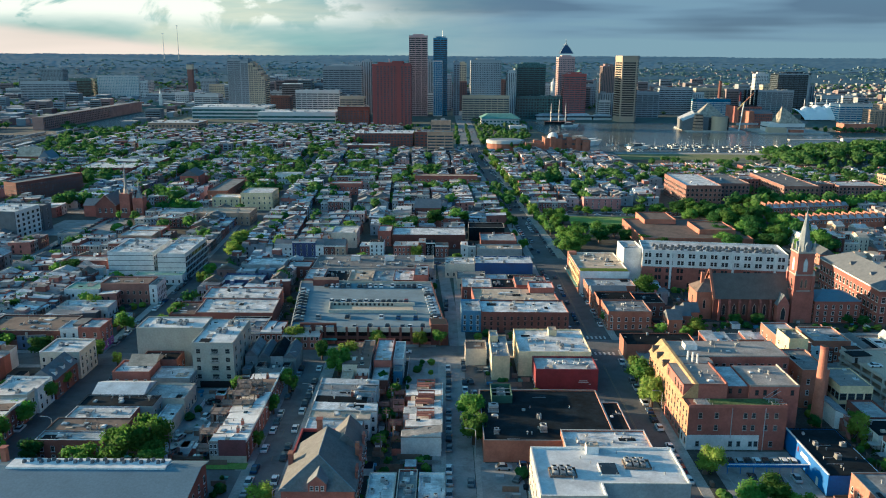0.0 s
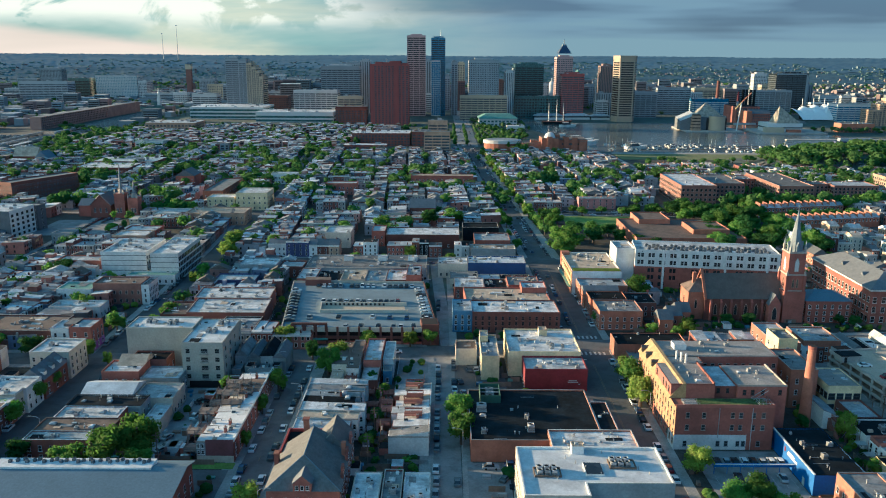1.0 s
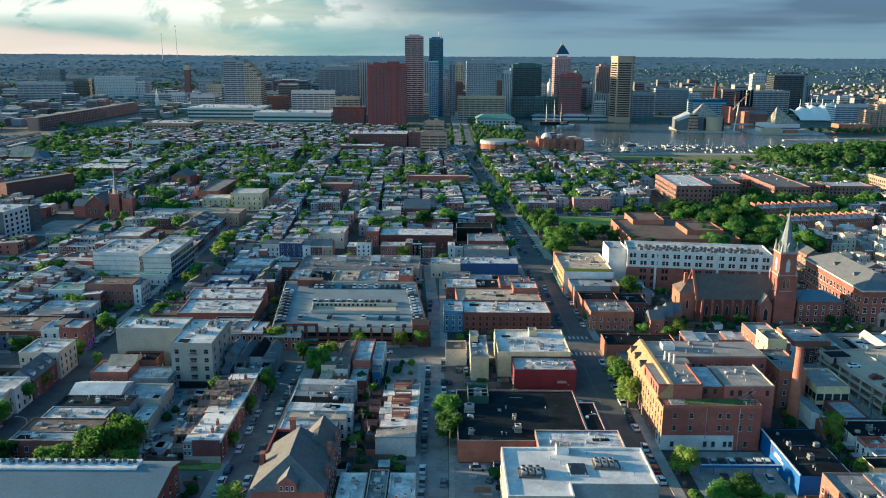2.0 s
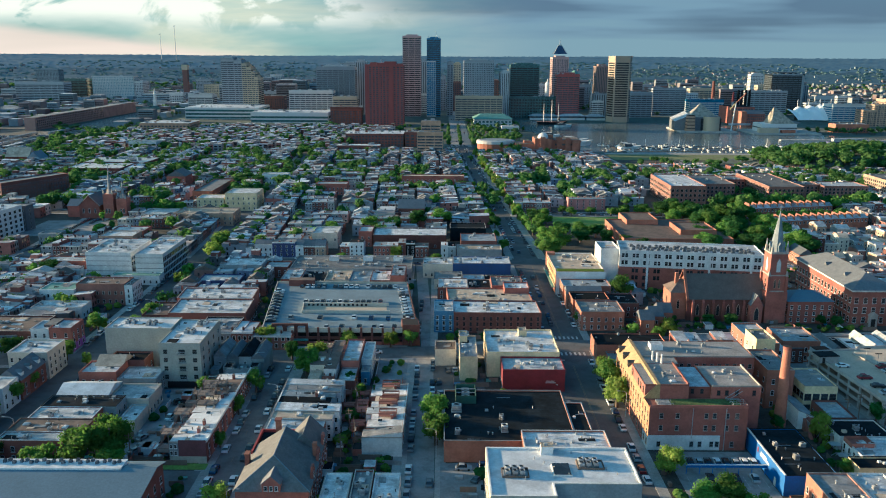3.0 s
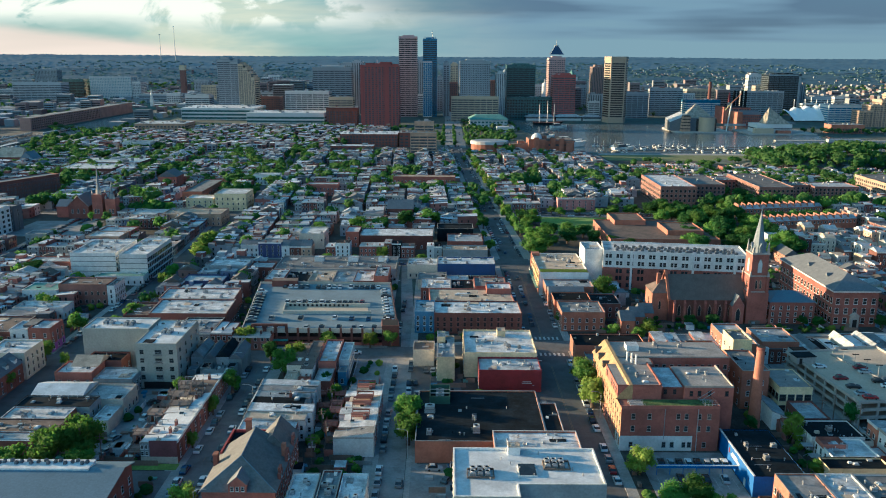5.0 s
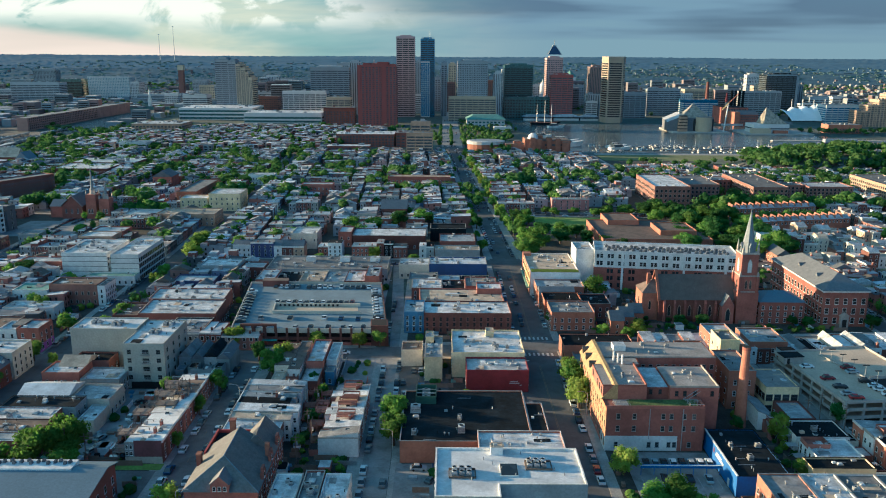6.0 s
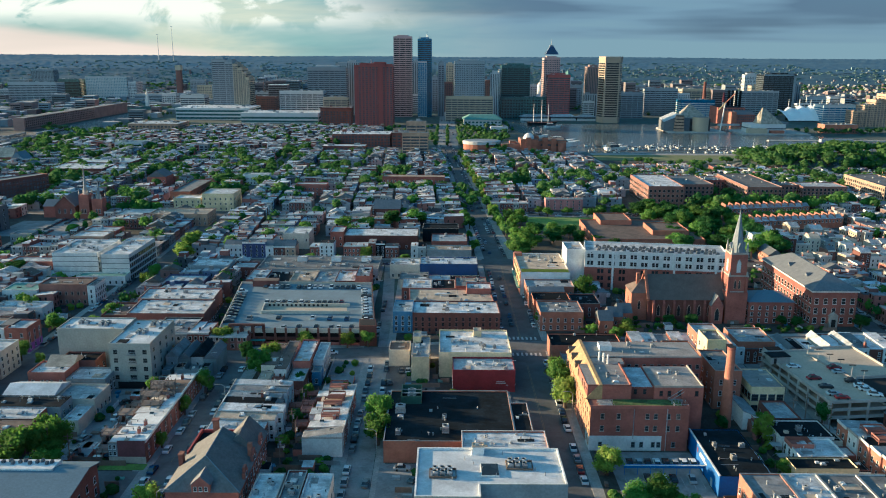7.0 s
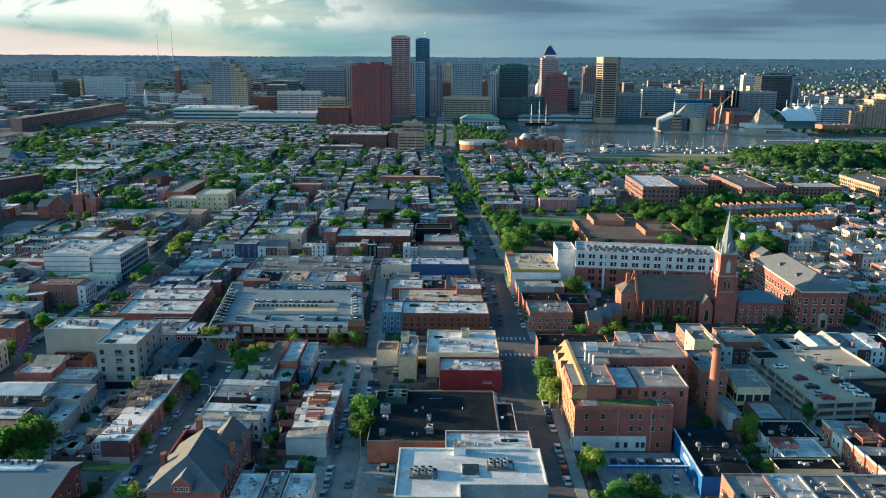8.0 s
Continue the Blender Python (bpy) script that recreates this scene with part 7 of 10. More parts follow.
def street_row_stuff(name, spots, label):
    """Terraces whose fronts look to the near side, across the cross streets."""
    s = Shape()
    for x, y, w, d, h, rng in spots:
        if y < 490 and SINGLE[0] < 4:
            near_house(x - w / 2, x + w / 2, y, y + d, h, h - 0.6, "S")
            continue
        s.box(x - w / 2, x + w / 2, y, y + d, 0, h, ROWWALL, False)
        e = 0.12
        s.hull([(x - w / 2 + e, y - 0.2, h - 0.2), (x + w / 2 - e, y - 0.2, h - 0.2), (x + w / 2 - e, y + d, h - 0.8), (x - w / 2 + e, y + d, h - 0.8)],
               [(x - w / 2 + e, y - 0.2, h + 0.15), (x + w / 2 - e, y - 0.2, h + 0.15), (x + w / 2 - e, y + d, h - 0.4), (x - w / 2 + e, y + d, h - 0.4)], ROWROOF)
        s.box(x - w / 2, x + w / 2, y - 0.3, y - 0.02, h - 0.5, h + 0.1, TRIM)
        for k in range(2 if h < 8.5 else 3):
            for q in (-0.25, 0.25):
                xx, z = x + q * w, 1.0 + k * 2.9
                s.face(((xx - 0.62, y - 0.03, z - 0.1), (xx + 0.62, y - 0.03, z - 0.1), (xx + 0.62, y - 0.03, z + 1.75), (xx - 0.62, y - 0.03, z + 1.75)), TRIM)
                s.face(((xx - 0.48, y - 0.06, z), (xx + 0.48, y - 0.06, z), (xx + 0.48, y - 0.06, z + 1.6), (xx - 0.48, y - 0.06, z + 1.6)), GLASS)
        s.box(x + w / 2 - 0.5, x + w / 2 + 0.1, y + 3, y + 3.9, h - 1, h + 1.1, BRICK_D)
    return solid(name, s, label, "houses", "stuff") if s.f else None


KEEP_OUT = [(-345, -285, 595, 675), (-290, -250, 474, 518), (178, 530, 818, 946), (62, 150, 436, 570), (110, 228, 440, 600), (170, 225, 590, 645), (-152, -120, 570, 605), (-250, -205, 535, 575), (-285, -252, 490, 540), (-345, -285, 630, 660), (-40, 18, 452, 492), (-104, 24, 429, 456), (-70, -46, 452, 482), (-36, 18, 505, 530), (12, 50, 429, 516), (98, 145, 574, 600), (178, 264, 586, 684),
            (252, 352, 600, 690), (362, 432, 600, 715), (200, 300, 400, 520), (-96, -60, 636, 662), (-28, 34, 682, 706), (-192, -158, 594, 674), (-350, -296, 600, 672), (-264, -203, 460, 582), (-192, -126, 522, 548), (-342, -284, 730, 780), (-230, -206, 680, 708), (-192, -168, 456, 492), (-200, -168, 395, 412), (-28, 2, 550, 575),
            (-175, -125, 296, 430), (-120, 60, 296, 428), (62, 212, 296, 428), (222, 304, 518, 602)]


def free(x, y):
    return not any(a < x < b and c < y < d for a, b, c, d in KEEP_OUT)


rng = random.Random(11)
tree_spots = []
NSX = [x for x, w in NS]


def fill_block(xa, xb, ya, yb, ga, gb):
    """Houses and trees of one small block between two lanes."""
    spots, fronts = [], []
    if rng.random() < 0.28:
        # rows along the cross direction, fronts to the near side
        y = ya
        while y < yb - 11:
            d = rng.uniform(10, 13)
            x, h = xa + ga, rng.uniform(5.6, 7.6)
            while x < xb - gb - 3.5:
                w = rng.choice((4.2, 4.6, 5.2, 6.5))
                if rng.random() < 0.3:
                    h = rng.uniform(5.4, 8.2)
                if free(x + lean(y), y) and rng.random() > 0.06:
                    fronts.append((x + w / 2 + lean(y), y + rng.uniform(0, 0.6), w - 0.02, d + rng.uniform(-1.5, 2.5), h, rng))
                x += w
            gap = rng.choice((6, 7, 9, 14))
            for _ in range(rng.choice((1, 2, 3))):
                tx, ty = rng.uniform(xa, xb), y + d + gap * 0.5
                if free(tx, ty):
                    tree_spots.append((tx + lean(ty), ty, rng.uniform(6, 11), rng.uniform(2.8, 5.6)))
            y += d + gap
    else:
        for xe, face in ((xa + ga, -1), (xb - gb, 1)):
            y, h, dd, inset = ya + rng.uniform(0, 2), rng.uniform(5.4, 7.4), 4.6, 0.0
            while y < yb - 5:
                if rng.random() < 0.22:
                    h, dd, inset = rng.uniform(5.2, 8.4), rng.choice((4.2, 4.7, 5.4, 8.5)), rng.choice((0, 0, 0.8, 2.0))
                w = rng.uniform(9.5, 13.5)
                xc = xe - face * (w / 2 + inset) + lean(y)
                if free(xc, y) and rng.random() > 0.07:
                    spots.append((xc, y + dd / 2, w, dd - 0.02, h + rng.choice((0, 0, 0, 0.5, -0.4)), face, rng))
                elif free(xc, y) and rng.random() < 0.6:
                    tree_spots.append((xc, y + 2, rng.uniform(6, 10), rng.uniform(2.5, 4)))
                y += dd
        for _ in range(int((xb - xa) * (yb - ya) / (760 if ya < 560 else 520))):
            tx, ty = (xa + xb) / 2 + rng.uniform(-5, 5), rng.uniform(ya, yb)
            if free(tx, ty):
                tree_spots.append((tx + lean(ty), ty, rng.uniform(6, 11), rng.uniform(2.8, 5.6)))
    if spots:
        row_stuff("terraced_houses", spots, "terrace of narrow brick and painted rowhouses with flat roofs")
    if fronts:
        street_row_stuff("terraced_houses", fronts, "terrace of brick rowhouses with white windows facing the cross street")


for (ya, wa), (yb, wb) in zip(EW[2:], EW[3:]):
    for xa, xb in sorted(zip(NSX, NSX[1:]), key=lambda q: abs(q[0] + q[1] - 40)):
        if abs((xa + xb) / 2 - 20) > 0.62 * yb + 60:
            continue
        n = max(1, round((xb - xa) / rng.uniform(31, 40)))
        cuts = [xa] + [xa + (xb - xa) * (i + rng.uniform(-0.12, 0.12)) / n for i in range(1, n)] + [xb]
        for i, (ca, cb) in enumerate(zip(cuts, cuts[1:])):
            low = cross_y(ya, ca) + wa / 2 + 2.5
            fill_block(ca, cb, low, yb - wb / 2 - 2.5, wid[xa] / 2 + 2.5 if i == 0 else 1.4, wid[xb] / 2 + 2.5 if i == n - 1 else 1.4)
        for _ in range(5 if xa != 61 else 1):
            ty = rng.uniform(ya, yb)
            tree_spots.append((xa + wid[xa] / 2 + 1.5 + lean(ty), ty if xa < 170 or ty < 815 else ty - 120, rng.uniform(5, 9), rng.uniform(2.2, 3.8)))


def infill(xa, xb, ya, yb, label, seed, deep=10.0, gap=4.5):
    """Small houses on whatever ground is still open between the larger buildings."""
    r = random.Random(seed)
    spots, x, side = [], xa, -1
    while x + deep < xb:
        y = ya + r.uniform(0, 2)
        h = r.uniform(5.4, 7.2)
        while y < yb - 5:
            d = r.choice((4.4, 4.8, 5.4, 7.0))
            w = deep + r.uniform(-2.5, 1.5)
            if r.random() < 0.3:
                h = r.uniform(4.2, 7.8)
            box = (x, x + w + 0.6, y, y + d)
            if all(box[1] < a - 0.5 or box[0] > b + 0.5 or box[3] < c - 0.5 or box[2] > e + 0.5 for a, b, c, e, *_ in FOOT):
                if r.random() > 0.1:
                    spots.append((x + w / 2, y + d / 2, w, d - 0.03, h, side, r))
                elif r.random() < 0.7:
                    tree_spots.append((x + w / 2, y + 2, r.uniform(6, 10), r.uniform(2.6, 4.4)))
            y += d
        x += deep + (gap if side > 0 else 1.2)
        side = -side
    SINGLE[0] = 999
    return row_stuff("terraced_houses", spots, label)


infill(-216, -130, 302, 386, "jumble of low brick and painted houses with pale roofs", 201)
infill(-222, -142, 204, 286, "rows of low houses with pale and brown roofs", 202)
infill(-112, -68, 354, 424, "small shops and houses with grey flat roofs", 203, 8.5, 3)
infill(87, 114, 318, 376, "rear houses with flat roofs behind the shops", 204, 8, 3)
infill(-118, -86, 297, 352, "low shop buildings beside the avenue", 205, 8, 2.5)
infill(168, 206, 176, 236, "rows of brick houses with dark flat roofs", 206, 9, 4)
infill(-218, -130, 393, 424, "low houses around the panel-clad building", 207, 9, 3)
infill(-66, -6, 369, 374, "sheds behind the parking garage", 208, 7, 2)
SINGLE[0] = 0

# ---------------------------------------------------------------- landmarks in the middle distance
building("yellow_building", "pale yellow rendered building with a white roof", -147, -124, 577, 600, 12.5, CREAM, ROOF_W, "SE", 3, pitch=3.2, joined=True)
building("yellow_building", "pale yellow rendered wing", -168, -148, 577, 592, 9, CREAM, ROOF_W, "SE", 3, pitch=3.2, joined=True)
wb_ = building("apartment_block", "white apartment block with dark grey ends", -283, -258, 480, 504.5, 17, PAINT_W, ROOF_WS, "E", 5, pitch=4, w=2.4, wh=2.0, joined=True, rot=-7, cop=TRIM)
part("end_wall", Shape().box(-12.5, 12.5, -12.4, -12.27, 0, 17.4, SLATE), wb_, "dark grey end wall")
building("apartment_block", "dark grey panelled end of an apartment block", -280, -254.5, 505.5, 514, 16, SLATE, ROOF_G, "SE", 5, pitch=4, w=1.6, joined=True, rot=-7)
building("brick_building", "long low brick apartment building", -326, -312, 606.5, 667.5, 14, BRICK_D, ROOF_G, "SE", 4, pitch=2.9, w=1.5, wh=1.7, joined=True, rot=-26, frame_mat=TRIM)
lc = thing("church", "brick church with twin pinnacled towers and a gabled front", "church", -226, 546)
part("nave", Shape().box(-14, 0, 0, 34, 0, 9, BRICK).face(((-14, -0.02, 9), (0, -0.02, 9), (-7, -0.02, 16)), BRICK), lc)
part("roof", Shape().hip(-14.4, 0.4, 0.3, 34, 9, 16, SLATE, 0, "y"), lc)
part("gable_coping", Shape().hull([(-14.6, -0.5, 8.8), (-14, -0.5, 8.8), (-6.7, -0.5, 16), (-7.3, -0.5, 16)], [(-14.6, 0.4, 8.8), (-14, 0.4, 8.8), (-6.7, 0.4, 16.5), (-7.3, 0.4, 16.5)], STONE).hull([(0, -0.5, 8.8), (0.6, -0.5, 8.8), (-6.7, -0.5, 16.5), (-7.3, -0.5, 16.5)], [(0, 0.4, 8.8), (0.6, 0.4, 8.8), (-6.7, 0.4, 16.5), (-7.3, 0.4, 16.5)], STONE), lc, "pale stone gable coping")
part("transept", Shape().box(-24, -14, 4, 18, 0, 8, BRICK).hip(-24.4, -14, 3.6, 18.4, 8, 12, SLATE, 0, "x"), lc, "long brick side wing")
for a_, h_ in ((3, 17), (12, 14)):
    part("tower", Shape().box(a_, a_ + 7, 0, 8, 0, h_, BRICK), lc, "square brick tower")
    for u, v in ((0.5, 0.5), (6.5, 0.5), (0.5, 7.5), (6.5, 7.5)):
        part("pinnacle", Shape().box(a_ + u - 0.5, a_ + u + 0.5, v - 0.5, v + 0.5, h_, h_ + 1.2, STONE).tube(a_ + u, v, h_ + 1.2, h_ + 3.6, 0.55, 0.05, 4, STONE), lc, "pale pointed pinnacle")
part("spire", Shape().tube(6.5, 4, 17, 20, 2.2, 1.3, 8, STONE).tube(6.5, 4, 20, 38, 1.3, 0.05, 8, SPIRE), lc, "slender grey spire")
part("spire", Shape().tube(15.5, 4, 14, 17, 2.4, 1.2, 8, STONE).tube(15.5, 4, 17, 27, 1.2, 0.05, 8, SPIRE), lc, "short slender grey spire")
part("aisle", Shape().box(0.1, 13, 9.1, 28, 0, 8, BRICK).hip(0, 13.2, 9, 28.5, 8, 11, SLATE, 0, "y"), lc)
for u in (-11, -7, -3, 5, 7, 15, 17):
    part("window", window_mesh(1.2, 3.0), lc, at=pose(u, 0, 4.0))
building("flat_block", "low brick block with a wide tan roof", -167, -128, 524, 545, 8, BRICK_T, ROOF_T, "SE", 2, pitch=3.4, joined=True)
building("flat_block", "terrace end with a pale pink front", -190, -169, 526, 545, 7, STUCCO, ROOF_S, "SE", 2, pitch=3, joined=True)
building("supply_house", "long low building with a pale flat roof", -338, -286, 735, 775, 8, BRICK_D, ROOF_W, "SE", 2, pitch=5, joined=True)
gable_house("gabled_hall", "red brick gabled hall with a grey roof", -226, -210, 684, 704, 9, 14, BRICK, SLATE, "y", "S")
building("white_roofed_house", "low brick houses joined under a white roof", -190, -170, 459, 474, 7, BRICK_T, ROOF_W, "SE", 2, pitch=3, joined=True)
building("white_roofed_house", "brick house with a long white roof", -190, -170, 476, 490, 6.4, BRICK, ROOF_W, "SE", 2, pitch=3, joined=True)
building("brick_house", "small dark house beside the parking lot", -228, -216, 464, 474, 7, PAINT_G, ROOF_G, "SE", 2, joined=True)
for x0, x1, y0, y1, h, z_ in ((-167, -128, 524, 545, 8, 95), (-190, -170, 459, 490, 6.6, 96), (-338, -286, 735, 775, 8, 97), (-280, -262, 483, 502, 17, 98)):
    clutter(x0, x1, y0, y1, h, 4, 4, 2, z_)
building("long_building", "long low brick building with a bright white roof", -29, 14, 461, 482, 8, BRICK_D, ROOF_W, "S", 1, pitch=4, joined=True)
building("white_building", "pale three-storey rendered building", -65, -50, 461, 480, 9, STUCCO, ROOF_W, "SE", 2, skip=0.6, joined=True)
gable_house("hall", "dark gabled brick hall among trees", -19, -1, 548, 566, 8, 13, BRICK_D, SLATE, "x", "S")
building("school", "low orange brick school with a wide dark roof", 119, 184, 462, 520, 6.5, BRICK_O, ROOF_B, "SW", 1, pitch=6, joined=True, cop=BRICK_O)
building("school", "raised orange brick school hall", 130, 150, 505, 530, 9, BRICK_O, ROOF_B, "SW", 0, cop=BRICK_O)
building("school", "raised orange brick school block", 156, 178, 475, 500, 9, BRICK_O, ROOF_B, "SW", 0, cop=BRICK_O)
solid("playing_field", Shape().box(88, 146, 515, 560, 0.1, 0.22, GRASS), "bright green mown playing field", "field", "structure")
for x0, x1, y0, y1, h, wl_, rf in ((184, 211, 600, 662, 16, BRICK_P, ROOF_W), (212, 241, 624, 672, 14, BRICK_P, ROOF_G), (263, 290, 612, 684, 14, BRICK_P, ROOF_G), (242.5, 262, 660, 684, 12, BRICK, ROOF_G),
                                   (292, 312, 636, 652, 12, BRICK_P, ROOF_G), (313, 348, 628, 652, 12, BRICK_P, ROOF_W), (372, 400, 618, 684, 14, BRICK_T, ROOF_G), (404, 425, 655, 690, 12, BRICK_T, ROOF_G)):
    building("apartment_block", "%s apartment block with rows of small windows" % ("tan brick" if wl_ is BRICK_T else "brown-red brick"), x0, x1, y0, y1, h, wl_, rf, "SW", 4, pitch=3.0, w=1.9, wh=2.1, joined=True, group="brick apartment blocks", frame_mat=STONE)
    clutter(x0, x1, y0, y1, h, 4, 2, 1, int(x0))
# fronts along the second cross street, each house its own colour
for x0, x1, h, wall, roof, up in ((-94, -89, 7.5, PAINT_W, SLATE, 2), (-89, -84, 7.5, PAINT_W, SLATE, 2), (-84, -77.5, 8.8, NAVY, SLATE, 0), (-77.5, -71, 8.8, NAVY, ROOF_G, 0), (-71, -66.5, 7, PAINT_W, SLATE, 2.6),
                                  (-66.5, -60, 6.6, BRICK_D, SLATE, 3), (-60, -54, 6.6, BRICK_T, SLATE, 3), (-46, -40.5, 7, BRICK, ROOF_S, 0), (-40.5, -32.5, 8.8, PAINT_W, ROOF_K, 0), (-27, -20, 7.4, BRICK, ROOF_S, 0),
                                  (-20, -13, 7.4, BRICK, ROOF_S, 0), (-13, -8.8, 9.4, BRICK, ROOF_G, 0), (-8.8, -3.5, 8.6, ROOF_K, ROOF_K, 0), (-3.5, 4, 7, BRICK_D, ROOF_B, 0), (11, 15, 7.6, PAINT_W, ROOF_W, 0), (15, 19.5, 7, PAINT_G, ROOF_K, 0)):
    near_house(x0 + 0.02, x1 - 0.02, 439.5, 450, h, h - 0.5, "S", wall, roof, pitched=up)
    if up == 0 and x1 - x0 > 5:
        near_house(x0 + 0.6, x1 - 1.6, 450.1, 454.5, h - 2.4, h - 2.8, "E", wall, ROOF_G, "low rear wing of a terraced brick house")
for i in range(9):
    near_house(-31 + i * 4.8, -26.25 + i * 4.8, 519, 529, 7.2, 6.6, "S", BRICK, (ROOF_G, ROOF_S, ROOF_K)[i % 3])
building("black_building", "black-walled two-storey building with a tarred roof", 16.5, 38.5, 482, 497, 8, ROOF_K, ROOF_K, "SE", 0)
building("dark_building", "dark brick building with a grey flat roof", 22.5, 43, 447, 467, 8, BRICK_D, ROOF_S, "SE", 2, joined=True)
building("shop_building", "low shop building with a tan roof", 20, 45, 434.5, 446, 6, PAINT_G, ROOF_T, "SE", 1, joined=True)
building("brick_building", "tall red brick house beside the long building", -38, -30, 466, 482, 9, BRICK, ROOF_W, "SW", 2, joined=True)
clutter(22.5, 43, 447, 467, 8, 3, 3, 1, 51)
clutter(-65, -50, 461, 480, 9, 2, 2, 0, 52)
clutter(-29, 14, 461, 482, 8, 0, 4, 3, 53)
for i in range(6):
    near_house(105 + i * 4.6, 109.55 + i * 4.6, 588, 598, 8.8, 8.0, "S", mat("brick_pink", (0.40, 0.19, 0.17), 0.85, vary=0.1), ROOF_G)
building("brick_building", "red brick building with white window rows", -91, -66, 645, 657, 9, BRICK, ROOF_S, "SE", 2, pitch=3, joined=True)
building("long_terrace", "long red brick terrace with a tan roof", -24, 30, 690, 701, 9, BRICK, ROOF_T, "S", 2, pitch=3, joined=True)
building("brick_building", "orange brick building with a flat grey roof", -178, -163, 600, 662, 10, BRICK_O, ROOF_G, "SE", 2, pitch=4, joined=True)
building("white_building", "white rendered house with sash windows", -147, -124, 698, 708, 9, PAINT_W, ROOF_W, "S", 2, joined=True)
solid("parking_lot", Shape().box(-258, -212, 490, 538, 0.1, 0.24, ASPHALT_L), "worn asphalt parking lot with parked cars", "parking lot", "structure")
building("corner_house", "dark red brick corner house with a silver roof", -195, -172, 400, 411, 7, BRICK, ROOF_S, "SWE", 2, joined=True)
# pale houses close together behind the brick school
building("white_house", "white three-storey house with square windows", 211, 226, 461, 479, 10, PAINT_W, ROOF_W, "SWE", 3, pitch=3, joined=True)
gable_house("orange_house", "small orange brick gabled house", 208, 216, 428, 444, 6, 9, BRICK_O, SLATE, "y", "SW")
q = random.Random(41)
for row, (y, xa) in enumerate(((407, 219), (424, 222), (441, 236), (458, 232), (476, 230), (492, 232))):
    x = xa
    while x < 296:
        w = q.choice((4.4, 5, 6, 8))
        if q.random() > 0.14:
            h = q.choice((5.6, 6.4, 7, 8.8))
            near_house(x, x + w - 0.04, y + q.uniform(0, 1.5), y + q.uniform(8.5, 12), h, h - 0.5, "W" if q.random() < 0.35 else "S", q.choice((PAINT_W, STUCCO, PAINT_G, BRICK_T, PAINT_G, BRICK_P, BRICK, BRICK_D)), q.choice((ROOF_W, ROOF_S, ROOF_S, ROOF_G, ROOF_T, SLATE)), pitched=q.choice((0, 0, 0, 2)))
        x += w + q.choice((0, 0, 0.1, 3))
# terraces with raised party walls
for y0, x0, n, sx in ((517, 231, 13, 5.4), (562, 233, 12, 5.4)):
    for i in range(n):
        x = x0 + i * sx
        r = thing("rowhouse", "orange brick rowhouse with a dark roof between raised party walls", "house", x, y0 + i * 1.15, group="orange terraces")
        part("wall", Shape().box(-sx / 2 + 0.05, sx / 2 - 0.05, 0, 11, 0, 6.5, BRICK_O), r)
        part("roof", Shape().hip(-sx / 2 + 0.25, sx / 2, -0.3, 11.3, 6.5, 8.3, ROOF_S, 0, "x"), r)
        part("party_wall", Shape().hull([(-sx / 2 - 0.3, -0.4, 6.2), (-sx / 2 + 0.25, -0.4, 6.2), (-sx / 2 + 0.25, 11.4, 6.2), (-sx / 2 - 0.3, 11.4, 6.2)], [(-sx / 2 - 0.3, 1.4, 9.6), (-sx / 2 + 0.25, 1.4, 9.6), (-sx / 2 + 0.25, 9.6, 9.6), (-sx / 2 - 0.3, 9.6, 9.6)], BRICK_O), r)
        part("window", window_mesh(1.0, 1.6), r, at=pose(-1.2, 0, 4.0))
        part("window", window_mesh(1.0, 1.6), r, at=pose(1.3, 0, 4.0))

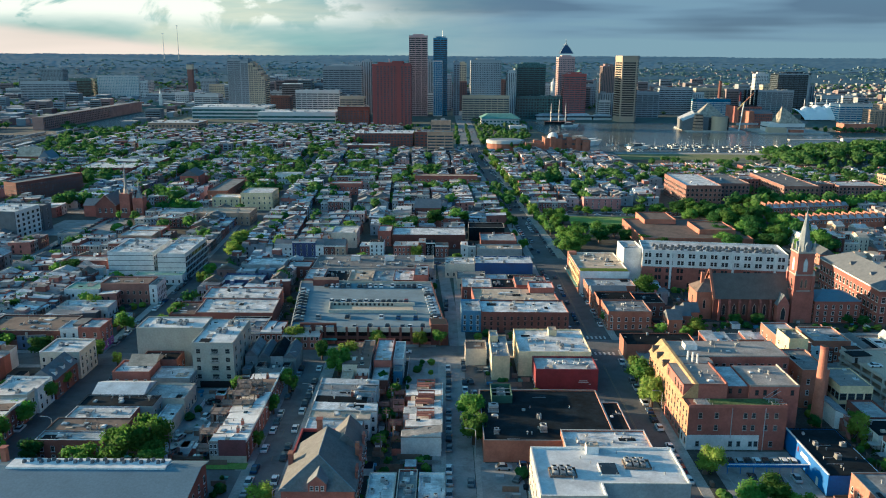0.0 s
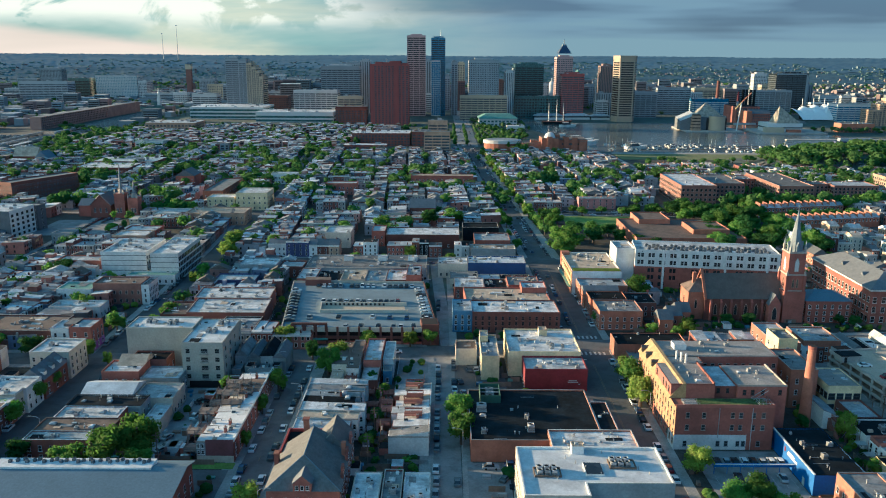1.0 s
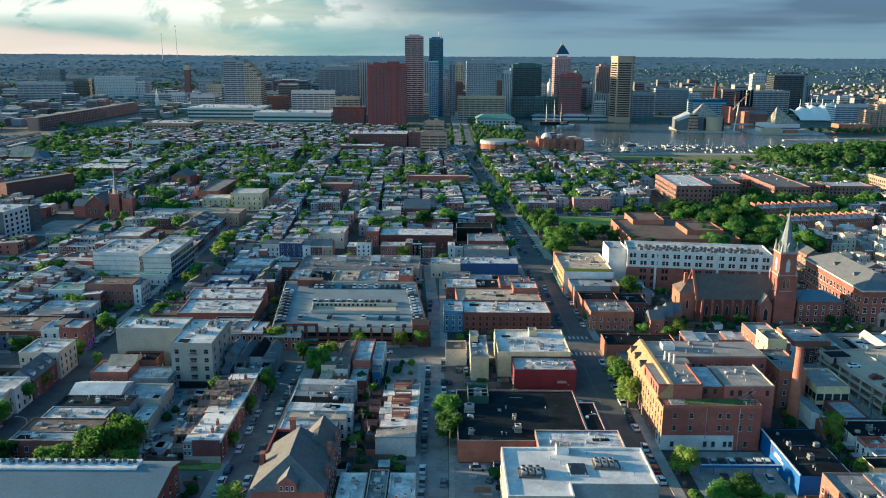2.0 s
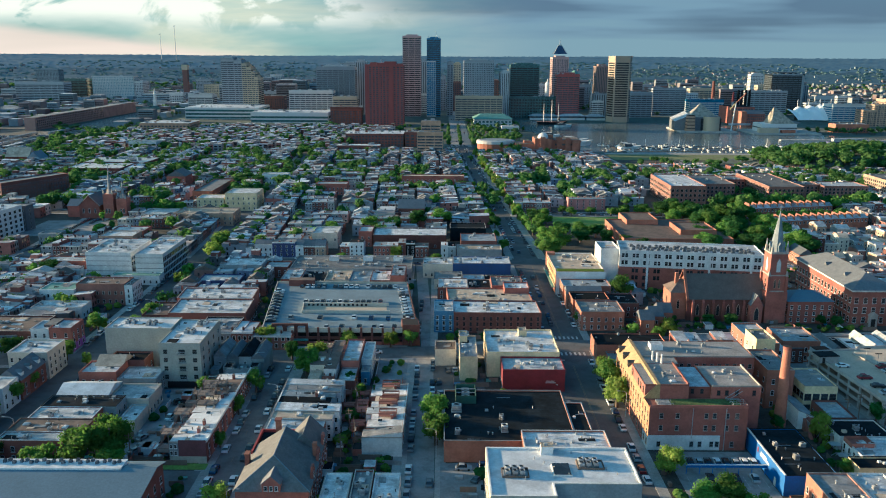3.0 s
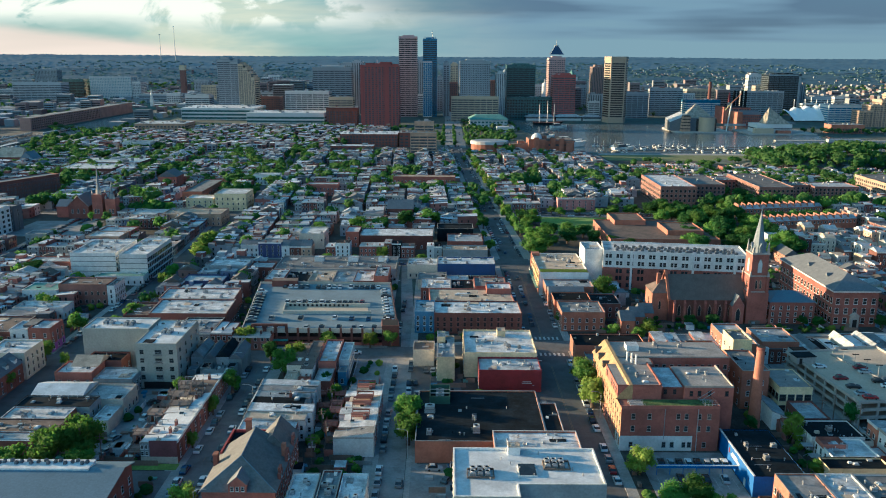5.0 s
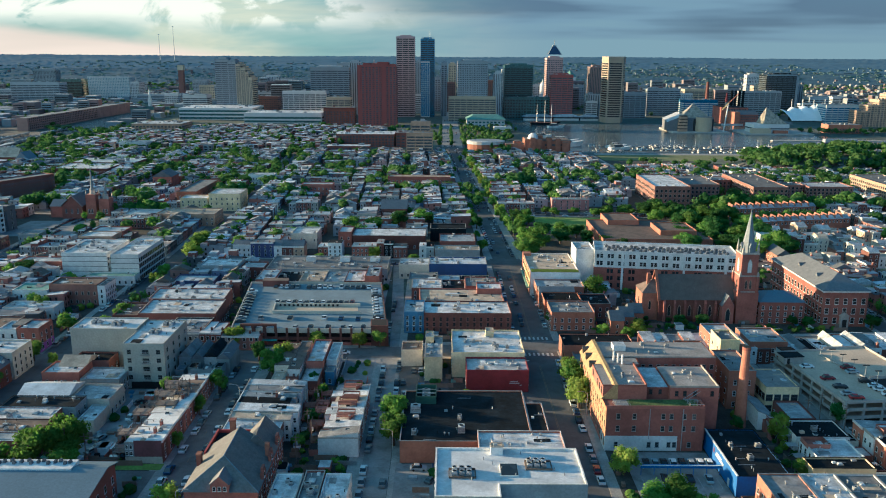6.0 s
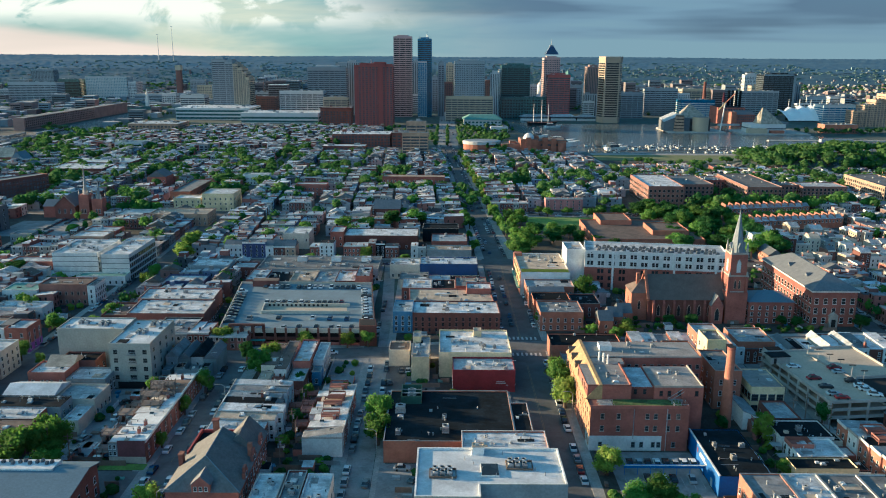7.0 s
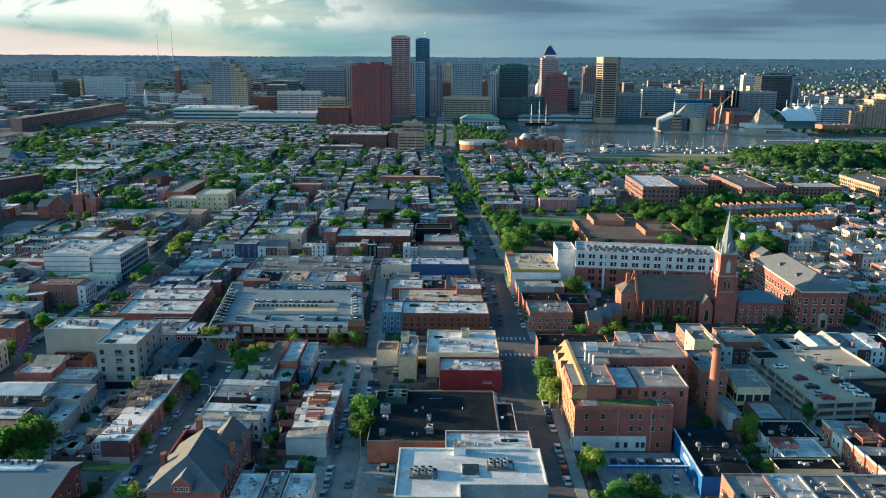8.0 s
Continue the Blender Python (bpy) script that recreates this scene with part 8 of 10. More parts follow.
# ---------------------------------------------------------------- downtown
def tower(name, label, x0, x1, y0, h, wall, pane, depth=None, style="grid", bay=3.6, floor=3.7, roof=None, base=0.0, crown=None, category="tower", z0=0.0):
    """A high building: shell, and storeys of real recessed-looking window bands or bays on the sides that can be seen."""
    d = depth or (x1 - x0) * 0.8
    root = thing(name, label, category, (x0 + x1) / 2, y0 + d / 2)
    w = x1 - x0
    part("wall", Shape().box(-w / 2, w / 2, -d / 2, d / 2, z0, h, wall, roof or ROOF_G), root)
    s = Shape()
    nz = int((h - base - z0 - 2) / floor)
    for side, length in (("S", w), ("W", d), ("E", d)):
        n = max(1, int(length / bay))
        for k in range(nz):
            z = z0 + base + 1.2 + k * floor
            if style == "band":
                cells = [(0, length - 1.2)]
            elif style == "column":
                cells = []
            else:
                cells = [((i - (n - 1) / 2) * length / n, length / n * 0.62) for i in range(n)]
            for u, cw in cells:
                m = side_pose(side, -w / 2, w / 2, -d / 2, d / 2, u, z)
                hh = floor * 0.55
                s.face([m @ Vector(p) for p in ((-cw / 2, -0.12, 0), (cw / 2, -0.12, 0), (cw / 2, -0.12, hh), (-cw / 2, -0.12, hh))], pane)
        if style == "column":
            for i in range(n):
                u, cw = (i - (n - 1) / 2) * length / n, length / n * 0.4
                m = side_pose(side, -w / 2, w / 2, -d / 2, d / 2, u, z0 + base + 1)
                hh = h - base - z0 - 3
                s.face([m @ Vector(p) for p in ((-cw / 2, -0.12, 0), (cw / 2, -0.12, 0), (cw / 2, -0.12, hh), (-cw / 2, -0.12, hh))], pane)
    if s.f:
        part("glazing", s, root, kind="stuff")
    r, p = random.Random(int(x0 * 3 + h)), Shape()
    if h > 60:
        p.box(-w * 0.3, w * 0.3, -d * 0.3, d * 0.3, h, h + 3.5, wall if crown is None else crown)
    for _ in range(int(min(14, 2 + w * d / 260))):
        u, v, e = r.uniform(-w / 2 + 3, w / 2 - 3), r.uniform(-d / 2 + 3, d / 2 - 3), r.uniform(0.8, 2.8)
        p.box(u - e, u + e, v - e * 0.7, v + e * 0.7, h, h + r.uniform(0.8, 2.8), r.choice((METAL, PAINT_G, wall, ROOF_G)))
    part("roof_plant", p, root, kind="stuff")
    if h > 24 and style != "column":                 # ribs and a parapet give the facade its relief
        q, n = Shape(), max(2, int(w / (bay * (2 if style == "grid" else 3.2))))
        for i in range(n + 1):
            u = -w / 2 + w * i / n
            q.box(max(u - 0.35, -w / 2 - 0.2), min(u + 0.35, w / 2 + 0.2), -d / 2 - 0.4, -d / 2, z0, h + 0.9, wall)
        q.box(-w / 2 - 0.25, w / 2 + 0.25, -d / 2 - 0.45, -d / 2 - 0.02, h - 1.4, h + 1.1, wall)
        part("facade_frame", q, root)
    return root




PINK = mat("granite_pink", (0.46, 0.31, 0.29), 0.6, vary=0, stain=0.08, grain=0.05, size=30)
PALE = mat("precast_pale", (0.52, 0.52, 0.51), 0.7, vary=0.1, stain=0.08, grain=0.05, size=30)
TAN = mat("precast_tan", (0.45, 0.38, 0.26), 0.7, vary=0.1, stain=0.08, grain=0.05, size=30)
SLAB = mat("precast_grey", (0.31, 0.33, 0.35), 0.7, vary=0.2, stain=0.1, grain=0.05, size=30)
REDSLAB = mat("tower_brick", (0.25, 0.075, 0.065), 0.85, vary=0.0, stain=0.08, grain=0.05, size=30)
T = tower
t_ = T("tower", "tall dark red brick apartment tower", -112, -52, 1281, 95, REDSLAB, GLASS_H, 40, "grid", 5.2, 3.2)
part("fin", Shape().box(8, 14, -20.6, -20, 0, 100, REDSLAB), t_, "projecting brick fin")
part("fin", Shape().box(-30, -26, -20.5, -20, 0, 96, REDSLAB), t_)
part("crown", Shape().box(-22, -12, -17, 8, 95, 99, REDSLAB, ROOF_K).box(0, 18, -14, 10, 95, 100.5, REDSLAB, ROOF_K).box(-6, -4, -8, -6, 95, 104, METAL).box(20, 29, -19, -6, 95, 97.5, REDSLAB, ROOF_K), t_, "brick stair heads and plant rooms")
T("tower", "pink granite office tower with banded windows", -64, -31, 1500, 143, PINK, GLASS_K, 34, "band", 3, 3.6)
t_ = T("tower", "blue glass tower with a white gridded lower facade", -20, 5, 1498, 139, GLASS_B, GLASS_K, 30, "band", 3, 3.6)
part("grid", Shape().box(-12.6, 4, -15.5, -15.1, 0, 100, PALE), t_, "pale frame")
s = Shape()
for k in range(26):
    for i in range(4):
        s.box(-12.1 + i * 4, -8.6 + i * 4, -15.7, -15.5, 2 + k * 3.7, 5.1 + k * 3.7, GLASS_B)
part("glazing", s, t_, kind="stuff")
part("mast", Shape().tube(4, 0, 138, 155, 0.5, 0.2, 6, METAL).box(-10, -9, -2, -1, 138, 144, METAL).box(9, 10, -2, -1, 138, 144, METAL), t_, "thin rooftop mast")
T("office_building", "tan stepped apartment building with dark bands", -18, 11, 905, 26, BRICK_T, GLASS_H, 24, "band", 3, 3.3)
T("office_building", "upper floors of the tan stepped building", -14, 8, 925, 37, BRICK_T, GLASS_H, 22, "band", 3, 3.3)
T("tower", "wide grey office slab", -222, -152, 1500, 88, SLAB, GLASS_H, 40, "band", 3, 3.6)
T("office_building", "white banded office building", -262, -185, 1440, 48, PALE, GLASS_H, 40, "band", 3, 3.6)
T("office_building", "tan stepped office building with dark bands", -178, -137, 1390, 40, TAN, GLASS_H, 30, "band", 3, 3.6)
T("office_building", "dark brick low block", -172, -122, 1316, 27, BRICK_D, GLASS_H, 30, "grid", 5)
T("office_building", "wide brick block with a white roof", -110, -38, 1000, 16, BRICK_D, GLASS_H, 40, "grid", 4, 3.4, ROOF_W)
T("office_building", "low brick school with a pale roof", -112, -62, 930, 9, BRICK_D, GLASS_H, 16, "grid", 5, 3.4, ROOF_W)
T("office_building", "tall dark brick hall", -36, -18, 1000, 18, BRICK_D, GLASS_H, 30, "grid", 5)
# lower steps swap grey for tan to imitate sunlight on their sides
for i, (x0, x1, h) in enumerate(((-396, -372, 102), (-372, -358, 99), (-358, -349, 93), (-349, -341, 86), (-341, -335, 78), (-335, -329, 69))):
    T("tower", "stepped grey glass hotel tower with sunlit tan ends", x0, x1 - 0.3, 1500, h, SLAB if i < 2 else TAN, GLASS_H, 45, "band", 3, 3.6)
T("convention_hall", "wide low white-roofed convention hall", -438, -310, 1410, 20, PALE, GLASS_G, 90, "band", 6, 6, ROOF_W)
T("convention_hall", "long low white-roofed exhibition hall", -309, -180, 1345, 17, PALE, GLASS_G, 60, "band", 6, 6, ROOF_W)
T("tower", "pale grey gridded hotel tower", 46, 98, 1420, 101, SLAB, GLASS_H, 40, "grid", 3.0, 3.6)
T("office_building", "tan horizontal-banded podium building", 31, 112, 1400, 42, TAN, GLASS_H, 19, "band", 3, 3.8)
T("tower", "slim white ribbed tower", 109, 125, 1430, 82, PALE, GLASS_H, 20, "column", 3)
T("tower", "dark green glass tower", 133, 185, 1500, 94, GLASS_G, GLASS_K, 40, "band", 3, 3.7)
T("pavilion", "green glass waterfront pavilion", 131, 216, 1465, 38, GLASS_G, GLASS_K, 30, "grid", 5, 5)
t_ = T("tower", "pinkish granite tower with a dark blue pyramid roof", 222, 253, 1600, 107, PINK, GLASS_H, 38, "grid", 3.2, 3.7)
part("pyramid", Shape().hull([(-13, -13, 113.5), (13, -13, 113.5), (13, 13, 113.5), (-13, 13, 113.5)], [(-3.5, -3.5, 129), (3.5, -3.5, 129), (3.5, 3.5, 129), (-3.5, 3.5, 129)], mat("roof_blue_slate", (0.03, 0.05, 0.11), 0.6, vary=0.0)), t_, "dark blue pyramid roof")
for sx, sy in ((-1, -1), (1, -1)):                  # hips of the pyramid roof
    part("hip", Shape().rod((sx * 13, sy * 13, 113.5), (sx * 3.5, sy * 3.5, 129.2), 0.5, SLAB, 5), t_, "grey metal hip")
part("finial", Shape().box(-3.5, 3.5, -3.5, 3.5, 129, 131, SLAB).tube(0, 0, 131, 141, 0.9, 0.3, 6, SLAB), t_, "small grey crown and mast")
T("tower", "red stone stepped office building", 212, 251, 1450, 78, mat("granite_red", (0.28, 0.07, 0.06), 0.6, vary=0, stain=0.08), GLASS_H, 34, "band", 3, 3.7)
T("tower", "tall brown ribbed tower", 289, 313, 1500, 92, mat("granite_brown", (0.23, 0.16, 0.14), 0.6, vary=0, stain=0.08), GLASS_H, 30, "column", 3)
SANDY = mat("concrete_sand", (0.33, 0.265, 0.19), 0.75, vary=0, stain=0.1, grain=0.05, size=30)
wt = thing("tower", "five-sided tan concrete harbour tower with window bands", "tower", 312, 1400)
ring = [(21 * math.cos(radians(a)), 21 * math.sin(radians(a))) for a in (-128, -56, 16, 88, 160)]
part("wall", Shape().hull([(x, y, 0) for x, y in ring], [(x, y, 104) for x, y in ring], SANDY), wt)
part("top", Shape().hull([(x * 1.02, y * 1.02, 104) for x, y in ring], [(x * 1.02, y * 1.02, 110.5) for x, y in ring], SANDY), wt, "plain concrete crown")
s = Shape()
for k in range(24):
    z = 10 + k * 3.8
    for i in range(5):
        a, b = Vector(ring[i]), Vector(ring[(i + 1) % 5])
        n = Vector(((b - a).y, -(b - a).x)).normalized() * 0.15
        p, q = a.lerp(b, 0.08) + n, a.lerp(b, 0.92) + n
        s.face(((p.x, p.y, z), (q.x, q.y, z), (q.x, q.y, z + 2.3), (p.x, p.y, z + 2.3)), GLASS)
part("glazing", s, wt, kind="stuff")
T("office_building", "grey banded office building", 352, 392, 1490, 46, SLAB, GLASS_H, 30, "band", 3, 3.7)
T("tower", "dark blue glass hotel with thin pale bands", 408, 471, 1550, 51, SLAB, GLASS_H, 40, "band", 3, 3.7)
T("office_building", "long beige office building", 523, 600, 1700, 45, TAN, GLASS_H, 40, "band", 3, 3.7)
T("office_building", "banded stone office building", 590, 662, 1549, 47, SLAB, GLASS_H, 40, "band", 3, 3.7)
t_ = T("tower", "dark glass tower with a pale edge", 659, 722, 1620, 77, GLASS_K, GLASS_H, 40, "band", 3, 3.7)
part("edge_pier", Shape().box(27.6, 32.2, -20.8, -19, 0, 77.6, SLAB).box(-31.5, 32.2, -20.8, -19, 74.8, 77.6, SLAB), t_, "pale stone corner pier and top rim")
T("office_building", "white and blue banded office building", 690, 752, 1420, 30, PALE, GLASS_B, 40, "band", 3, 3.7)
T("office_building", "low brick waterfront building", 600, 650, 1215, 13, BRICK_O, GLASS_H, 24, "grid", 4)
for i in range(4):
    T("office_building", "terraced tan brick apartment building", 705 + i * 16, 720.5 + i * 16, 1330, 26 + i * 9, BRICK_T, GLASS_H, 40, "grid", 4, 3.3)
T("hotel", "pale blue glass hotel slab", -838, -738, 1975, 56, PALE, glass("curtain_glass_pale", (0.19, 0.30, 0.33), 0.25), 40, "grid", 4, 3.6)
T("tower", "pale concrete block beside the hotel", -736, -716, 1975, 44, PALE, GLASS_H, 40, "grid", 4)
T("tower", "green glass hospital block", -900, -850, 1965, 50, GLASS_G, GLASS_K, 40, "band", 4)
T("tower", "long dark office slab", -960, -850, 1850, 46, SLAB, GLASS_H, 40, "band", 4)
T("office_building", "low white slab block", -549, -498, 1786, 25, PALE, GLASS_H, 30, "band", 4)
T("office_building", "flat white-roofed school building", -425, -353, 1160, 14, BRICK_T, GLASS_H, 50, "grid", 5, 3.6, ROOF_W)
T("office_building", "low pale building with a blue roof", -361, -328, 951, 10, PALE, GLASS_H, 20, "grid", 5, 3.6, SLATE_BL)
T("office_building", "wide low pale-roofed warehouse", -336, -276, 776, 9, BRICK_D, GLASS_H, 34, "grid", 6, 4, ROOF_S)
# lesser buildings between and behind the towers
CITYBRICK = mat("city_brick", (0.20, 0.105, 0.085), 0.85, vary=0.2, stain=0.1, grain=0.05, size=30)
for x0, x1, y, h, wall_, style_, lb in (
        (-1156, -1084, 2150, 18, PALE, "band", "pale low depot with a flat roof"), (-1291, -1232, 2480, 32, SLAB, "band", "grey distant office slab"), (-1207, -1141, 2450, 62, SLAB, "grid", "tall grey distant hospital block"),
        (-675, -610, 1850, 22, SLAB, "band", "dark low office building among trees"), (-581, -552, 1760, 27, PALE, "grid", "pale square concrete office block"), (-497, -449, 1620, 31, PALE, "band", "white banded office building with stacked floors"),
        (-671, -629, 2250, 42, SLAB, "grid", "grey distant apartment slab"), (-547, -492, 1900, 40, TAN, "grid", "tan stone office block with rows of windows"), (-600, -560, 2300, 26, TAN, "grid", "tan distant apartment house"), (-383, -322, 1720, 33, SLAB, "band", "low grey concrete office building"),
        (-352, -304, 1600, 30, CITYBRICK, "grid", "dark brick loft building downtown"), (-487, -440, 2300, 38, TAN, "grid", "tan distant apartment block"), (-459, -412, 2400, 42, SLAB, "grid", "grey distant apartment block"), (-453, -421, 2190, 56, PALE, "grid", "pale distant apartment tower"),
        (-374, -318, 2000, 44, TAN, "band", "tan stone office building"), (-300, -262, 2100, 38, CITYBRICK, "grid", "distant brick apartment house"), (-204, -176, 1750, 92, SLAB, "grid", "slim grey office tower"), (-157, -136, 1560, 98, SLAB, "column", "slim grey ribbed tower"),
        (-160, -142, 1600, 50, PALE, "grid", "pale narrow office block"), (-67, -19, 1600, 36, PALE, "band", "bright white office podium"), (-38, -25, 1700, 98, SLAB, "column", "thin grey ribbed tower"), (4, 15, 1650, 68, SLAB, "grid", "narrow grey office building"),
        (17, 28, 1520, 97, SLAB, "grid", "thin dark grey office tower"), (32, 48, 1800, 92, TAN, "grid", "tan stone office tower"), (28, 45, 1640, 58, CITYBRICK, "grid", "brown brick office building"), (104, 118, 1560, 62, CITYBRICK, "grid", "brown brick narrow building"),
        (128, 133, 1510, 83, PALE, "column", "thin pale tower with rows of windows"), (187, 205, 1700, 60, SLAB, "grid", "grey office building with rows of windows"), (207, 221, 1700, 52, PALE, "grid", "pale stone office building"), (256, 284, 1900, 48, SLAB, "grid", "grey distant office block"),
        (316, 336, 2000, 56, PALE, "grid", "pale distant office tower"), (295, 333, 1750, 50, SLAB, "grid", "pale grey office block"), (299, 306, 1600, 63, PALE, "column", "thin white stair tower"), (284, 318, 1482, 44, SLAB, "column", "grey ribbed office building"),
        (276, 296, 1452, 32, PALE, "band", "white banded waterfront building"), (340, 366, 1700, 40, CITYBRICK, "grid", "brick warehouse block with rows of windows"), (372, 401, 1560, 34, TAN, "band", "tan banded office building"), (489, 519, 2000, 42, SLAB, "grid", "grey distant apartment house"),
        (549, 585, 2100, 34, CITYBRICK, "grid", "distant brick loft building"), (459, 520, 1480, 34, GLASS_B, "band", "blue glass office building with pale bands"), (486, 512, 1610, 40, PALE, "grid", "pale office building with rows of windows"), (833, 867, 2200, 64, PALE, "grid", "pale distant apartment tower"),
        (778, 814, 2000, 42, TAN, "grid", "tan distant apartment house"), (729, 742, 1640, 56, SLAB, "column", "slim grey office tower"), (739, 777, 1600, 35, SLAB, "band", "grey office building with rows of windows"), (879, 910, 1800, 26, PALE, "band", "low pale office building"),
        (678, 705, 1500, 28, PALE, "band", "low white office building"), (130, 170, 1780, 44, CITYBRICK, "grid", "brown brick office block"), (56, 90, 1760, 60, SLAB, "grid", "grey office slab with rows of windows")):
    T("office_building", lb, x0, x1, y, h, wall_, GLASS_H if wall_ is not GLASS_B else PALE, min(34, max(14, (x1 - x0) * 0.7)), style_, 4.2, 3.7)
sb = thing("steeple", "white wooden church steeple with a pointed top", "church", -592, 1700)
part("tower", Shape().box(-3.2, 3.2, -3.2, 3.2, 0, 20, TRIM).box(-2.4, 2.4, -2.4, 2.4, 20, 28, TRIM), sb)
part("spire", Shape().tube(0, 0, 28, 40, 2.6, 0.1, 8, TRIM), sb)
ct = thing("clock_tower", "slender dark brick tower with a lit pale top", "tower", -619, 2000)
part("shaft", Shape().box(-6, 6, -6, 6, 0, 72, CITYBRICK), ct)
part("head", Shape().box(-7, 7, -7, 7, 72, 84, TAN).hip(-7.4, 7.4, -7.4, 7.4, 84, 90, SLATE, None, "x"), ct)
dm = thing("city_hall", "pale stone hall with a white dome", "hall", 239, 1800)
part("wall", Shape().box(-14, 14, -10, 10, 0, 30, PALE), dm)
part("drum", Shape().tube(0, 0, 30, 43, 7, 7, 14, TRIM), dm)
part("dome", Shape().stack([[(7.4 * math.cos(q) * k, 7.4 * math.sin(q) * k, z) for q in [radians(30 * i) for i in range(12)]] for k, z in ((1, 43), (0.92, 47), (0.7, 51), (0.35, 54), (0.16, 55), (0.12, 61))], [TRIM] * 5, TRIM), dm)
gp_ = thing("green_pyramid", "pale tower head with a green copper pyramid roof", "tower", 334, 2040)
part("wall", Shape().box(-13, 13, -13, 13, 0, 60, PALE), gp_)
part("roof", Shape().tube(0, 0, 60, 76, 17, 0.3, 4, COPPER), gp_)
for i, (x0, x1, y) in enumerate(((162, 214, 1440), (216, 262, 1444), (262, 296, 1438))):
    pv = thing("pavilion", "low glass waterfront pavilion with a pale roof", "pavilion", (x0 + x1) / 2, y)
    w = (x1 - x0) / 2 - 1
    part("hall", Shape().box(-w, w, -8, 8, 0, 6.5, GLASS_H, ROOF_S), pv)
    part("roof", Shape().hip(-w - 1.5, w + 1.5, -9.5, 9.5, 6.5, 10.5, ROOF_S, 9, "x"), pv)
    part("terrace", Shape().box(-w, w, -12, -8.1, 0, 3.4, PALE), pv, "white terrace before the hall")
wh = thing("warehouse", "very long brick railway warehouse", "warehouse", -589, 1181, 0, 0.2)
# brick lightened to carry haze over the far warehouse
part("wall", Shape().box(-12, 4, 0, 395, 0, 19, mat("brick_faded", (0.30, 0.19, 0.155), 0.9, vary=0, stain=0.2, size=12), ROOF_G), wh)
s = Shape()
for k in range(5):
    for i in range(40):
        s.face(((4.1, 5 + i * 6, 2.5 + k * 3.4), (4.1, 7.6 + i * 6, 2.5 + k * 3.4), (4.1, 7.6 + i * 6, 4.5 + k * 3.4), (4.1, 5 + i * 6, 4.5 + k * 3.4)), GLASS)
part("glazing", s, wh, kind="stuff")
BALLAST = mat("railway_ballast", (0.066, 0.073, 0.075), 0.95, vary=0.0, stain=0.35, grain=0.3, size=14)
RAIL = mat("railway_track", (0.27, 0.27, 0.26), 0.8, vary=0.0, stain=0.2)
strip("rail_yard", [(-565, 700), (-565, 1176)], 168, 0.028, BALLAST, "dark gravel ground of a wide railway yard", "railway")
strip("rail_yard", [(-520, 815), (-535, 1180), (-546, 1640)], 62, 0.04, BALLAST, "dark gravel bed of a wide railway yard", "railway")
strip("rail_yard", [(-700, 900), (-676, 1180), (-690, 1640)], 120, 0.036, BALLAST, "dark gravel ground beside the railway warehouse", "railway")
for i in range(8):
    strip("railway", [(-547 + i * 7.6, 820), (-562 + i * 7.6, 1180), (-573 + i * 7.6, 1600)], 2.0, 0.07 + i * 0.004, RAIL, "pale railway track on dark gravel", "railway")
for x_, y_, n_ in ((-528, 900, 6), (-512.5, 985, 5), (-551, 1010, 5), (-536, 1130, 4)):
    for k in range(n_):                              # coaches standing in the yard
        tc = thing("rail_coach", "grey railway coach standing in the yard", "railway coach", x_ - k * 1.0, y_ + k * 25.5, 0.08, 2.4, "railway coaches")
        part("body", Shape().box(-1.5, 1.5, -12, 12, 1.0, 3.6, METAL).hull([(-1.5, -12, 3.6), (1.5, -12, 3.6), (1.5, 12, 3.6), (-1.5, 12, 3.6)], [(-0.9, -12, 4.2), (0.9, -12, 4.2), (0.9, 12, 4.2), (-0.9, 12, 4.2)], ROOF_S), tc)
        part("bogies", Shape().box(-1.2, 1.2, -10, -6, 0.0, 1.0, TYRE).box(-1.2, 1.2, 6, 10, 0.0, 1.0, TYRE), tc)
for x_, y_ in ((-503, 930), (-543.5, 880)):
    pc = thing("platform_canopy", "long pale canopy over a station platform", "station canopy", x_, y_, 0.05, 2.4)
    part("roof", Shape().box(-2.8, 2.8, -60, 60, 4.2, 4.6, ROOF_W, bottom=True), pc)
    part("platform", Shape().box(-2.6, 2.6, -64, 64, 0, 0.9, CONCRETE), pc)
    part("posts", Shape().box(-0.2, 0.2, -55, -54.6, 0.9, 4.2, METAL).box(-0.2, 0.2, -18, -17.6, 0.9, 4.2, METAL).box(-0.2, 0.2, 18, 18.4, 0.9, 4.2, METAL).box(-0.2, 0.2, 55, 55.4, 0.9, 4.2, METAL), pc, kind="stuff")
for x, h in ((-1447, 130), (-1372, 172)):
    am = thing("radio_mast", "thin distant radio mast", "mast", x, 4250, hills(x, 4250) - 2)
    part("mast", Shape().tube(0, 0, 0, h, 1.8, 0.7, 5, METAL).box(-4, 4, -1.5, 1.5, h - 3, h, METAL), am)

gable_house("parish_hall", "tall hall with a steep tan roof and brick walls", -436, -412, 818, 834, 8, 17, BRICK_D, ROOF_T, "x")
gable_house("parish_hall", "pale gabled wing of a parish hall", -411, -398, 812, 830, 7, 14, PAINT_W, SLATE_BL, "y")
